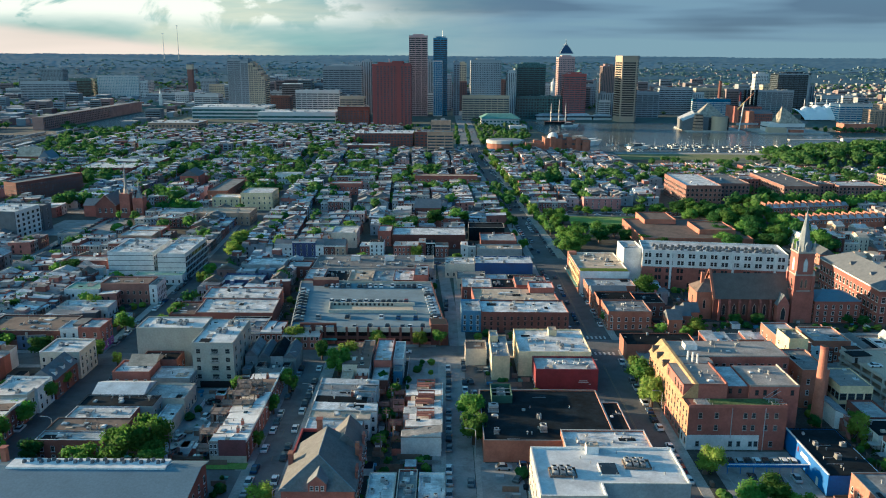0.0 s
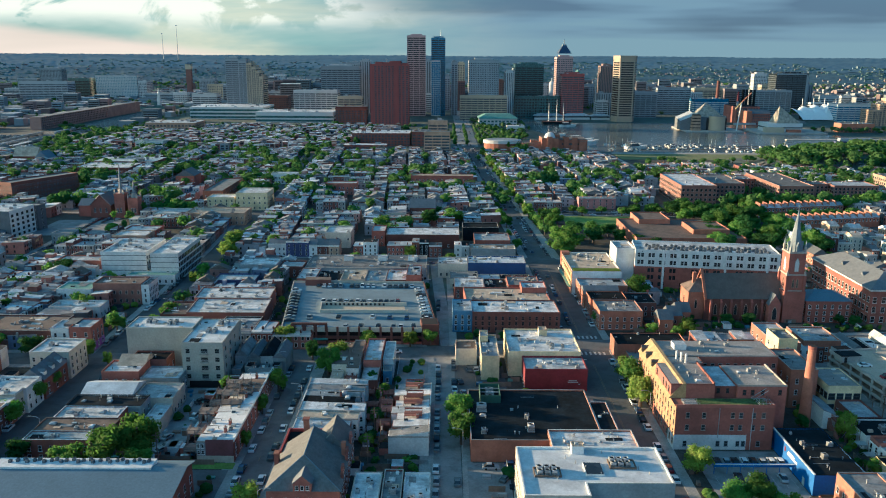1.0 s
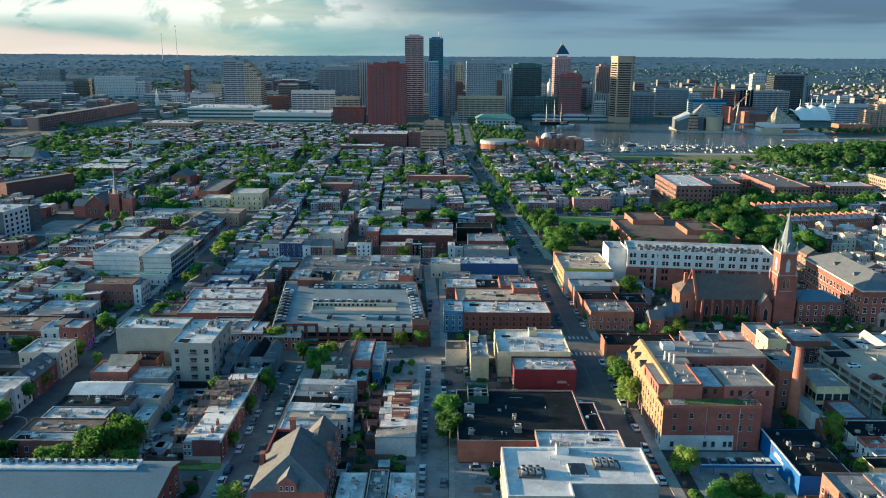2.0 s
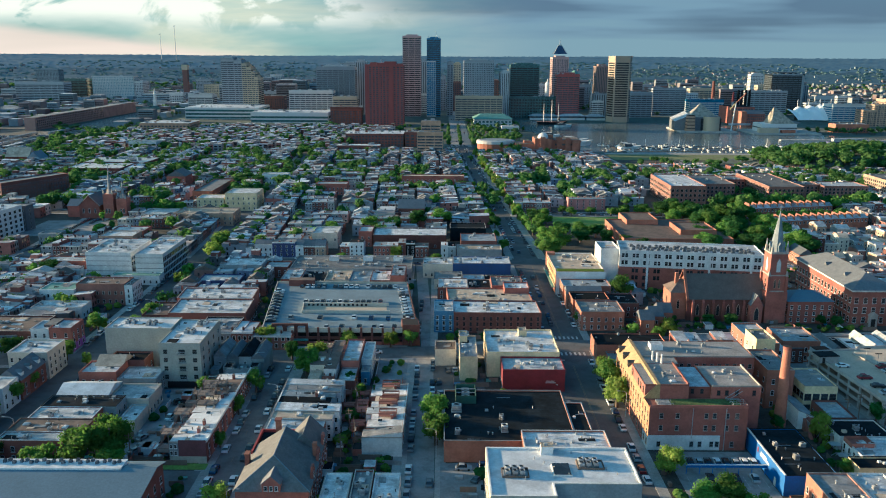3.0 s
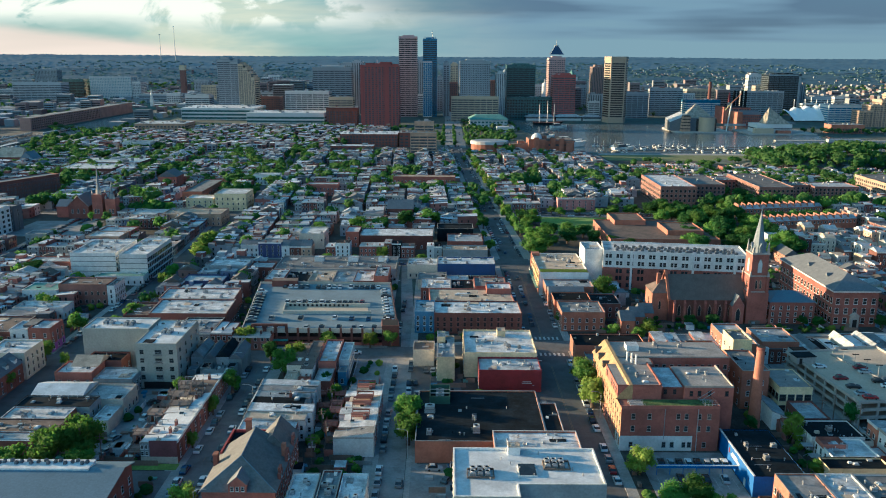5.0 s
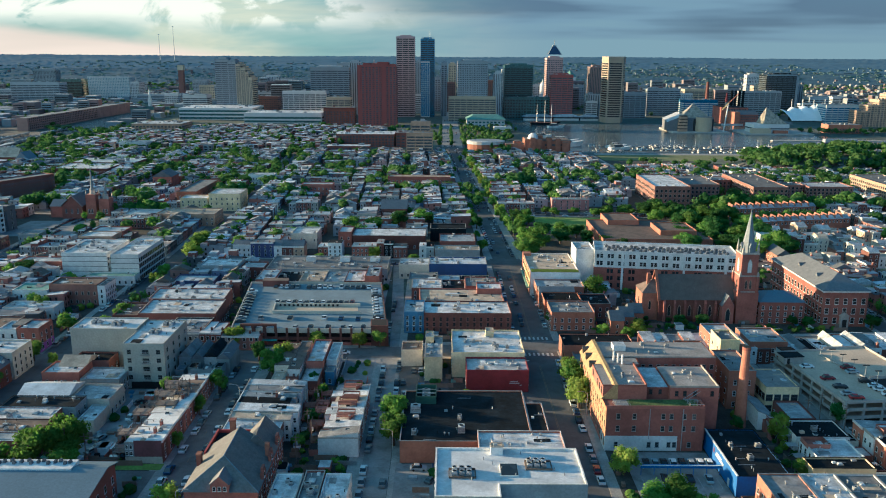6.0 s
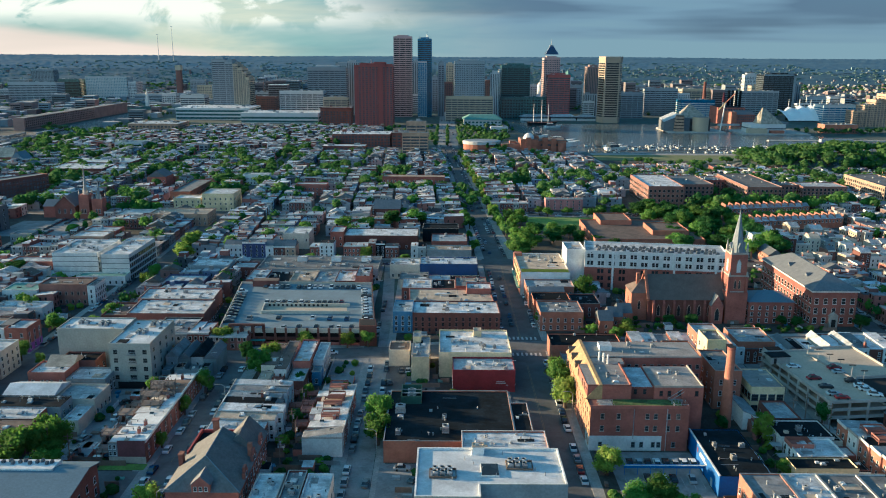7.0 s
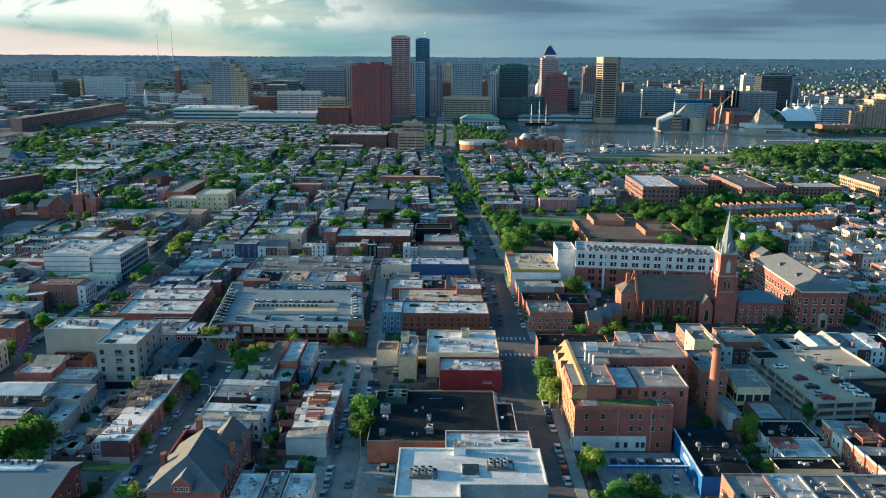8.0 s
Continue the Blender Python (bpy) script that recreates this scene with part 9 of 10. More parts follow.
# science museum, aquarium, power plant, tent
mu = thing("museum", "orange brick science museum of stepped blocks with a pale oval hall", "museum", 110, 940)
for a_, b_, c_, d_, h_ in ((-14, 8, 0, 30, 11), (8, 28, -4, 26, 17), (28, 62, 2, 34, 15), (-4, 4, 4, 12, 14), (14, 20, -6, -4, 19), (34, 40, 0, 8, 18.5), (44, 50, -1, 2, 17.5), (52, 60, 0, 10, 13), (22, 30, 6, 16, 20.5)):
    part("block", Shape().box(a_, b_, c_, d_, 0, h_, BRICK_O, ROOF_T).box(a_ + 0.6, b_ - 0.6, c_ + 0.6, d_ - 0.6, h_, h_ + 0.3, ROOF_B), mu)
part("oval_hall", Shape().stack([[(-36 + k * 22 * math.cos(q), 24 + k * 17 * math.sin(q), z) for q in [radians(15 * i) for i in range(24)]] for k, z in ((1, 0), (1, 9), (1.04, 9), (1.04, 12.5), (0.9, 13.2))], (BRICK_O, BRICK_O, PALE, PALE), ROOF_S), mu, "round hall with a pale rim")
part("dome", Shape().stack([[(18 + 6.5 * k * math.cos(q), 4 + 6.5 * k * math.sin(q), z) for q in [radians(30 * i) for i in range(12)]] for k, z in ((1, 17), (0.93, 19.5), (0.7, 22), (0.3, 23.6))], [PALE] * 3, PALE), mu, "pale dome")
part("entrance", Shape().box(20, 25, -4.3, -4, 0, 5, GLASS_B).box(32, 58, 1.8, 2.0, 9, 11, GLASS_H), mu, "blue glass entrance")
t_ = T("pavilion", "low green-roofed waterfront pavilion", 60, 120, 1290, 12, PALE, GLASS_G, 50, "grid", 6, 5, COPPER)
part("roof", Shape().hull([(-32, -27, 12), (32, -27, 12), (32, 27, 12), (-32, 27, 12)], [(-20, -8, 18.5), (20, -8, 18.5), (20, 8, 18.5), (-20, 8, 18.5)], COPPER), t_, "green metal hipped roof")
T("pavilion", "low white-roofed harbour pavilion", 98, 124, 1205, 8, PALE, GLASS, 18, "grid", 6, 5, ROOF_W)
aq = thing("aquarium", "angular waterfront aquarium with a glass pyramid roof", "aquarium", 405, 1215)
part("pier", Shape().box(-40, 45, -8, 70, 0, 2, CONCRETE), aq)
part("hall", Shape().box(-22, 24, 6, 55, 2, 22, SLATE).box(-6, 24, 4, 6, 2, 20, GLASS_K), aq)
part("pyramid", Shape().hull([(-24, 7, 21), (20, 7, 21), (25, 44, 21), (-20, 44, 21)], [(-3.3, 24, 42), (-2.7, 24, 42), (-2.7, 24.6, 42), (-3.3, 24.6, 42)], GLASS_P), aq, "pale glass pyramid")
s = Shape()
for k in range(5):
    s.box(-30 + k * 0.3, -17 - k * 0.2, -4, 6, 2 + k * 4.7, 5.4 + k * 4.7, BRICK_T).box(-29.4 + k * 0.3, -17.6 - k * 0.2, -3.6, 6, 5.4 + k * 4.7, 6.7 + k * 4.7, DARK)
part("lobby", s, aq, "sunlit tan block with dark bands")
part("drum", Shape().tube(9, 4, 2, 23, 12, 12, 24, TAN), aq, "tan concrete drum")
part("drum_rim", Shape().tube(9, 4, 23, 23.6, 11.4, 11.4, 24, ROOF_G), aq)
part("wing", Shape().hull([(-44, 10, 2), (-24, 6, 2), (-22, 40, 2), (-44, 40, 2)], [(-44, 10, 15), (-24, 6, 24), (-22, 40, 29), (-44, 40, 19)], SLATE, ROOF_S), aq, "dark wing with a sloping pale roof")
part("bridge", Shape().box(45, 78, 30, 34, 8, 11, METAL, bottom=True).box(60, 62, 31, 33, 0, 8, METAL), aq, "grey footbridge between the piers")
part("mast", Shape().rod((38, 0, 2), (44, 4, 44), 0.9, TRIM).rod((44, 4, 44), (56, 0, 58), 0.8, BRICK_O).rod((44, 4, 44), (34, 0, 34), 0.8, YELLOW), aq, "red and yellow steel mast")
aq2 = thing("aquarium", "harbour pavilion with a tall glass pyramid", "aquarium", 505, 1195)
part("pier", Shape().box(-40, 60, -14, 60, 0, 2, CONCRETE), aq2)
part("hall", Shape().box(-24, 28, 0, 36, 2, 14.5, PALE).box(-24.3, 28.3, -0.3, 36.3, 7.5, 9.2, GLASS_H).box(2, 34, 4, 34, 14.5, 17, SLATE), aq2)
part("terrace", Shape().box(-30, -2, -9, 0, 2, 9, TAN).box(4, 24, -7, 0, 2, 6, BRICK_O), aq2)
part("pyramid", Shape().hull([(-9, 2, 14.5), (26, 2, 14.5), (32, 34, 14.5), (-9, 34, 14.5)], [(-5.4, 8, 39), (-5.0, 8, 39), (-5.0, 8.4, 39), (-5.4, 8.4, 39)], GLASS_P), aq2, "tall pale glass pyramid")
pp = thing("power_plant", "brick power plant with four dark stacks", "power plant", 512, 1370)
part("wall", Shape().box(-17, 23, 0, 60, 0, 28, BRICK, ROOF_K).box(-17, -4, -2, 0, 0, 24, BRICK_O), pp)
s = Shape()
for k in range(4):
    for i in range(8):
        s.box(-15 + i * 4.6, -12.2 + i * 4.6, -2.2 if i < 3 else -0.2, 0.1, 3 + k * 6, 7.4 + k * 6, GLASS_H)
part("glazing", s, pp, kind="stuff")
for i in range(4):
    part("smokestack", Shape().tube(14 + i * 6.6, 58, 26, 54, 2.3, 2.1, 10, ROOF_K), pp, "black steel stack")
part("roof_sign", Shape().box(-9, -6, 20, 22, 28, 36, METAL).tube(-7.5, 21, 36, 52, 2.6, 1.2, 6, CRIMSON), pp, "tall red rooftop shape")
ol = thing("old_warehouse", "brick waterfront warehouse with an orange-lit gable", "warehouse", 515, 1318)
# orange brick at the west end stands for sunlight on red brick
part("wall", Shape().box(-20, 18, 0, 34, 0, 20, BRICK).box(-20.2, -12, -0.4, 34, 0, 24, BRICK_O), ol)
part("roof", Shape().hip(-12, 18.5, -0.5, 34.5, 20, 26, SLATE, 0, "x"), ol)
s = Shape()
for k in range(4):
    for i in range(9):
        s.box(-10 + i * 3.1, -8.4 + i * 3.1, -0.15, 0.1, 2 + k * 4.4, 4.8 + k * 4.4, GLASS_H)
part("glazing", s, ol, kind="stuff")
bc = thing("brick_chimney", "tall dark brick chimney stack", "chimney", 512, 1520)
part("shaft", Shape().tube(0, 0, 0, 66, 4.2, 2.6, 12, BRICK_D), bc)
tt = thing("tent_pavilion", "white stretched tent pavilion roof", "pavilion", 678, 1452)
s = Shape()
NU, NV = 50, 10
CLOTH = mat("tent_cloth", (0.70, 0.71, 0.71), 0.6, vary=0.0, stain=0.08, grain=0.04, size=20)


def canopy(a, b):
    """White cloth in five scalloped bays: high along the masts, sagging between them, low at the hem."""
    u, v = a / NU, b / NV
    swell = 0.36 + 0.50 * math.sin(math.pi * min(1.0, 0.12 + 0.62 * u))
    bay = abs(math.cos(u * math.pi * 5))
    rise = math.sin(math.pi * 0.5 * v) ** 0.75
    return (-47 + 100 * u + 10 * (1 - v) * (0.5 - u), -22 + 40 * v + 3.0 * bay * v, 2.0 + (27.0 * swell - 2.0 + 4.2 * bay * v) * rise - 1.5 * (1 - bay) * v)


for i in range(NU):
    for j in range(NV):
        s.face((canopy(i, j), canopy(i + 1, j), canopy(i + 1, j + 1), canopy(i, j + 1)), CLOTH)
part("canopy", s, tt)
part("stage", Shape().box(-30, 44, 2, 22, 0, 9, GLASS_K), tt, "dark glazed hall under the cloth")
for i in range(4):
    part("mast", Shape().rod((-27 + i * 20, 21, 0), (-27 + i * 20, 21, 37), 0.6, TRIM), tt)
sp = thing("tall_ship", "moored sailing ship with tall masts", "ship", 186, 1336)
part("hull", Shape().hull([(-20, -3, 0), (16, -4, 0), (24, 0, 0), (16, 4, 0), (-20, 3, 0)], [(-21, -4, 5), (17, -5, 4.5), (30, 0, 6), (17, 5, 4.5), (-21, 4, 5)], ROOF_K, DECK), sp)
for x, h in ((-10, 34), (3, 40), (14, 34)):
    part("mast", Shape().tube(x, 0, 4, h, 0.55, 0.3, 6, TRIM).box(x - 0.15, x + 0.15, -7, 7, h * 0.55, h * 0.57, TRIM).box(x - 0.15, x + 0.15, -5, 5, h * 0.75, h * 0.77, WOOD), sp)


def boat(x, y, rot, s):
    b = thing("motor_boat", "white moored motor boat", "boat", x, y, 0.1, rot, "moored boats")
    b.scale = (s, s, s)
    part("hull", BOAT[0], b)
    part("cabin", BOAT[1], b)


BOAT = (Shape().hull([(-5, -1.2, -0.2), (3, -1.4, -0.2), (6, 0, -0.2), (3, 1.4, -0.2), (-5, 1.2, -0.2)], [(-5, -1.6, 1.2), (3, -1.8, 1.3), (7, 0, 1.7), (3, 1.8, 1.3), (-5, 1.6, 1.2)], TRIM).mesh("hull"),
        Shape().hull([(-3.5, -1.2, 1.2), (2.5, -1.2, 1.2), (2.5, 1.2, 1.2), (-3.5, 1.2, 1.2)], [(-3, -1, 2.6), (1, -1, 2.6), (1, 1, 2.6), (-3, 1, 2.6)], GLASS, TRIM).mesh("cabin"))
rng = random.Random(3)
for i in range(40):
    boat(rng.uniform(226, 480), rng.choice((958, 969, 991, 1002, 1022)) + rng.uniform(-2, 2), rng.choice((85, 95, 270)), rng.uniform(0.7, 1.3))
for x, y, s in ((160, 1130, 2.4), (200, 1290, 2.5), (240, 1010, 2.2), (238, 985, 2.6), (176, 1020, 4), (178, 1050, 3.5)):
    boat(x, y, 20, s)
s = Shape()
for _ in range(95):                                  # small craft between the docks
    x, y, k = rng.uniform(200, 500), rng.choice((957, 970, 977, 985, 990, 1003, 1010, 1024)) + rng.uniform(-1.5, 1.5), rng.uniform(0.6, 1.0)
    s.hull([(x - 0.9 * k, y - 3.4 * k, 0.05), (x + 0.9 * k, y - 3.4 * k, 0.05), (x + 0.6 * k, y + 3.4 * k, 0.05), (x - 0.6 * k, y + 3.4 * k, 0.05)], [(x - 1.2 * k, y - 3.6 * k, 1.2 * k), (x + 1.2 * k, y - 3.6 * k, 1.2 * k), (x + 0.8 * k, y + 4 * k, 1.4 * k), (x - 0.8 * k, y + 4 * k, 1.4 * k)], TRIM)
    s.box(x - 0.8 * k, x + 0.8 * k, y - 2 * k, y + 1 * k, 1.2 * k, 2.2 * k, GLASS, TRIM)
    if rng.random() < 0.25:
        s.rod((x, y, 1), (x, y, 11 * k + 2), 0.12, TRIM, 4)
solid("moored_boats", s, "small white sailing and motor boats at the docks", "boats", "stuff")
for y in (963.5, 980, 996.5, 1017):
    solid("dock", Shape().box(222, 472, y - 0.8, y + 0.8, 0, 0.5, WOOD), "narrow wooden marina dock", "dock", "structure")
solid("pier", Shape().box(470, 640, 1095, 1103, 0, 1.2, CONCRETE), "long grey concrete harbour pier", "pier", "structure")
solid("promenade", Shape().box(200, 500, 930, 944, 0, 0.4, PAVE), "pale concrete waterfront promenade strip", "pavement", "structure")
solid("park_lawn", Shape().box(200, 500, 880, 930, 0, 0.35, GRASS_D), "mown green waterside park lawn", "lawn", "structure")
bt = thing("ferry", "low dark barge-like ferry on the water", "boat", 545, 1060)
part("hull", Shape().box(-28, 28, -5, 5, 0, 3, NAVY).box(-22, 20, -4, 4, 3, 7, SLAB, ROOF_S), bt)

# ---------------------------------------------------------------- far city and woods
rng = random.Random(77)


def in_water(x, y):
    return 128 < x < 1500 and 945 < y < 1370


s = Shape()
# palette cooled and lightened, putting distance haze into the wall tones
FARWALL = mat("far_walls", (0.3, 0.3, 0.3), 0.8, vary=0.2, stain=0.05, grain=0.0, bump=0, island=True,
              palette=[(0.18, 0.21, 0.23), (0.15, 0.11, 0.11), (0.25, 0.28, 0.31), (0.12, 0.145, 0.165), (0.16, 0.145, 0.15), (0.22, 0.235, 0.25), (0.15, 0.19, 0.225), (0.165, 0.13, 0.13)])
for _ in range(5200):
    y = 1250 + 3350 * rng.random() ** 1.2
    x = rng.uniform(-0.68 * y, 0.72 * y)
    d = math.hypot(x, y)
    if in_water(x, y) or (y < 1680 and x > -480) or (-640 < x < -500 and y < 1640) or (y < 1900 and -420 < x < 420 and rng.random() < 0.5) or d > 2600:
        continue
    big = rng.random()
    w, d2, h = rng.uniform(10, 34), rng.uniform(10, 30), rng.uniform(5, 11)
    if big > 0.93 and d < 3000:
        h = rng.uniform(14, 26)
    if 1680 < y < 2300 and -480 < x < 700 and big > 0.6:
        w, h = rng.uniform(20, 44), rng.uniform(18, 52)
    if d > 2600:
        w, d2, h = w * 0.7, d2 * 0.7, rng.uniform(2.5, 6)
    d = d2
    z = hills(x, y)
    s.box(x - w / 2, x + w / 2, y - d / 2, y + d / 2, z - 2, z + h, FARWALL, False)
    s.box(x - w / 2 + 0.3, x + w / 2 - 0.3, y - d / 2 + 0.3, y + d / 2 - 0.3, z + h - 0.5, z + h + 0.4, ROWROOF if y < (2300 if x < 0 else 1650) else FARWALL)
    if h > 14:
        for k in range(int(h / 3.8) - 1):
            s.face(((x - w / 2 + 1, y - d / 2 - 0.1, z + 3 + k * 3.8), (x + w / 2 - 1, y - d / 2 - 0.1, z + 3 + k * 3.8), (x + w / 2 - 1, y - d / 2 - 0.1, z + 4.9 + k * 3.8), (x - w / 2 + 1, y - d / 2 - 0.1, z + 4.9 + k * 3.8)), GLASS)
for _ in range(1150):                                # dense low quarter beyond the harbour
    y = rng.uniform(1720, 3100)
    x = rng.uniform(0.12 * y, 0.72 * y)
    w, d, h, z = rng.uniform(6, 26), rng.uniform(8, 16), rng.uniform(6, 12), hills(x, y)
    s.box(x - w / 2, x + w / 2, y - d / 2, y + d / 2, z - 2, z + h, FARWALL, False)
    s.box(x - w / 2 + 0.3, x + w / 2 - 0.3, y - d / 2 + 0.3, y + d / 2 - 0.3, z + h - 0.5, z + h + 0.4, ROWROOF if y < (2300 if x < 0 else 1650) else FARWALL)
solid("far_buildings", s, "distant brick and concrete buildings of the city", "buildings", "stuff")

spots = []
for _ in range(2600):                                # far suburbs
    y = 700 + 2300 * rng.random() ** 1.2
    x = rng.uniform(-0.68 * y, 0.72 * y)
    if in_water(x, y) or (-60 < x - lean(y) < 100 and y < 1700) or (y < 1750 and -450 < x < 250 and y > 1240) or (x > 100 and 800 < y < 1500) or (-660 < x < -476 and 780 < y < 1650):
        continue
    k = 1.0 if y < 1500 else 1.5 if y < 2600 else 2.2
    spots.append((x, y, rng.uniform(8, 13) * (1 if y < 2600 else 1.2), rng.uniform(3.5, 6) * k))
for _ in range(900):                                 # leafy quarter, in groves and lines
    y = rng.uniform(690, 1260)
    x = rng.uniform(-0.5 * y, -60)
    if noise.noise((x * 0.016, y * 0.011, 3.0)) > 0.02:
        spots.append((x, y, rng.uniform(7, 11), rng.uniform(4.5, 8)))
for _ in range(260):                                 # hill park
    x, y = rng.uniform(345, 700), rng.uniform(775, 880)
    spots.append((x, y, rng.uniform(9, 14), rng.uniform(6, 10)))
for _ in range(26):
    spots.append((rng.uniform(190, 345), rng.uniform(825, 868), rng.uniform(5, 8), rng.uniform(3, 5)))
for _ in range(170):
    x, y = rng.uniform(225, 480), rng.uniform(640, 760)
    spots.append((x, y, rng.uniform(8, 12), rng.uniform(4, 6)))
for _ in range(70):
    spots.append((rng.uniform(560, 760), rng.uniform(1180, 1230), rng.uniform(7, 11), rng.uniform(4, 6)))
for _ in range(60):
    spots.append((rng.uniform(56, 130), rng.uniform(1100, 1330), rng.uniform(7, 10), rng.uniform(4, 6)))
for _ in range(150):                                 # round the foot of downtown
    x, y = rng.uniform(-70, 125), rng.uniform(1005, 1275)
    if abs(x - 33) > 17 and not (-40 < x < 16 and y < 1040) and not (55 < x < 125 and 1195 < y):
        spots.append((x, y, rng.uniform(6, 10), rng.uniform(3.5, 6)))
for k in range(44):                                  # trees in the middle and beside the avenue
    y = 1005 + k * 6.2 + rng.uniform(-2, 2)
    spots.append((33.5 + rng.uniform(-0.8, 0.8), y, rng.uniform(5, 8), rng.uniform(2, 3.2)))
    if k % 2:
        spots.append((18.5 + rng.uniform(-1, 1), y, rng.uniform(6, 9), rng.uniform(2.6, 3.8)))
        spots.append((49.5 + rng.uniform(-1, 2), y, rng.uniform(6, 9), rng.uniform(2.8, 4.4)))
for _ in range(36):                                  # lawn trees before the banded block
    spots.append((rng.uniform(51, 118), rng.uniform(1346, 1384), rng.uniform(6, 9), rng.uniform(3.5, 5.5)))
for x, y, n, sp in ((-14, 747, 16, 14), (-35, 700, 8, 9), (-100, 640, 8, 10), (5, 655, 7, 9), (84, 700, 10, 12), (120, 660, 9, 12), (-150, 640, 12, 14), (-210, 610, 14, 16), (-270, 590, 18, 18), (-190, 560, 8, 8), (-300, 690, 18, 22), (150, 720, 14, 16)):
    for _ in range(n):                               # groves between the rows
        tree_spots.append((x + rng.gauss(0, sp * 0.6), y + rng.gauss(0, sp * 0.5), rng.uniform(8, 13), rng.uniform(4, 6.5)))
for _ in range(60):                                  # in front of the apartment blocks and the orange terraces
    tree_spots.append((rng.uniform(214, 430), rng.uniform(584, 606), rng.uniform(9, 14), rng.uniform(4, 6.5)))
for _ in range(26):
    x = rng.uniform(236, 300)
    tree_spots.append((x, 546 + (x - 233) * 0.2 + rng.uniform(-3, 3), rng.uniform(6, 9), rng.uniform(3, 4.5)))
for k in range(70):                                  # close rows of street trees on the main street
    y = 500 + k * 6.3 + rng.uniform(-2, 2)
    if rng.random() < 0.6:
        tree_spots.append((61 + lean(y) + 11.4 + rng.uniform(-0.4, 1.8), y, rng.uniform(6, 9), rng.uniform(2.4, 3.8)))
    if rng.random() < 0.16:
        tree_spots.append((61 + lean(y) - 11.6 + rng.uniform(-1.2, 0.6), y, rng.uniform(5, 8), rng.uniform(2.4, 3.6)))
for _ in range(120):                                 # grove before the warehouse end, and beyond the yard
    tree_spots.append((rng.uniform(-760, -650), rng.uniform(1150, 1215), rng.uniform(8, 12), rng.uniform(4.5, 7)))
for _ in range(90):                                  # along the railway yard
    y = rng.uniform(880, 1180)
    tree_spots.append((-470 + rng.uniform(0, 70), y, rng.uniform(7, 12), rng.uniform(4, 6.5)))
woods("street_woods", "green leafy trees between the houses", tree_spots, 4)
woods("far_woods", "dark green woods and street trees far off", spots, 6)
# suburbs under trees, all the way to the hills
s, q = Shape(), Shape()
# leaf colour carries a blue haze tint
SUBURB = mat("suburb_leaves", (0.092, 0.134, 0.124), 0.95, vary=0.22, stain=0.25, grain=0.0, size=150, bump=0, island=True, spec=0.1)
for _ in range(26000):
    d = 1 / rng.uniform(1 / 4400, 1 / 1750)
    a = rng.uniform(-0.62, 0.66)
    x, y = d * math.sin(a), d * math.cos(a)
    if in_water(x, y) or (y < 2100 and -480 < x < 700) or noise.noise((x * 0.004, y * 0.0035, 5.0)) < -0.10 or (d > 2700 and x < -0.1 * y and rng.random() < 0.55):
        continue
    z, r, h = hills(x, y), rng.uniform(4, 9), rng.uniform(2.2, 5.0)
    k = rng.uniform(1.0, 2.6)                        # most crowns run together along the streets
    n = [(x + k * r * rng.uniform(0.8, 1.2) * math.cos(b * 1.2566), y + r * rng.uniform(0.8, 1.2) * math.sin(b * 1.2566)) for b in range(5)]
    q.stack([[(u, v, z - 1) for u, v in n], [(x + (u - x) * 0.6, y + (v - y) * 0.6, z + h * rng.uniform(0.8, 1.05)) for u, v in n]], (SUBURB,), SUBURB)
for _ in range(2700):
    d = 1 / rng.uniform(1 / 4300, 1 / 2100)
    a = rng.uniform(-0.62, 0.66)
    x, y = d * math.sin(a), d * math.cos(a)
    if noise.noise((x * 0.003, y * 0.003, 9.0)) < -0.1 and rng.random() < 0.8:
        continue
    z, w, e, h = hills(x, y), rng.uniform(6, 15), rng.uniform(6, 10), rng.uniform(4, 7) if rng.random() < 0.985 else rng.uniform(12, 24)
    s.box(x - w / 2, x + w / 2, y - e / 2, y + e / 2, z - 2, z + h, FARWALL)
solid("suburb_houses", s, "pale distant houses of the hilly suburbs", "houses", "stuff")
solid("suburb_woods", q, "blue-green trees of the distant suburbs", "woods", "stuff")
s = Shape()
for j in range(22):                                  # rows of houses among the trees, short of downtown
    y = 948 + j * 13.5
    x = -0.47 * y
    while x < -66:
        w = rng.uniform(4.5, 7)
        if rng.random() < 0.72 and not (-112 < x < -36 and 925 < y < 1045) and not (-430 < x < -350 and y > 1150) and not (-370 < x < -320 and y < 975) and (x > -440):
            h = rng.uniform(6, 9)
            s.box(x, x + w - 0.1, y, y + rng.uniform(7, 9), 0, h, ROWWALL, False)
            s.box(x + 0.1, x + w - 0.2, y - 0.2, y + 8, h - 0.3, h + 0.15, ROWROOF)
            for k in range(2):
                s.face(((x + 1, y - 0.04, 1 + k * 3), (x + w - 1.2, y - 0.04, 1 + k * 3), (x + w - 1.2, y - 0.04, 2.6 + k * 3), (x + 1, y - 0.04, 2.6 + k * 3)), GLASS)
        x += w + (rng.choice((9, 14)) if rng.random() < 0.08 else 0)
solid("terraced_houses", s, "far terraces of brick rowhouses with flat roofs", "houses", "stuff")

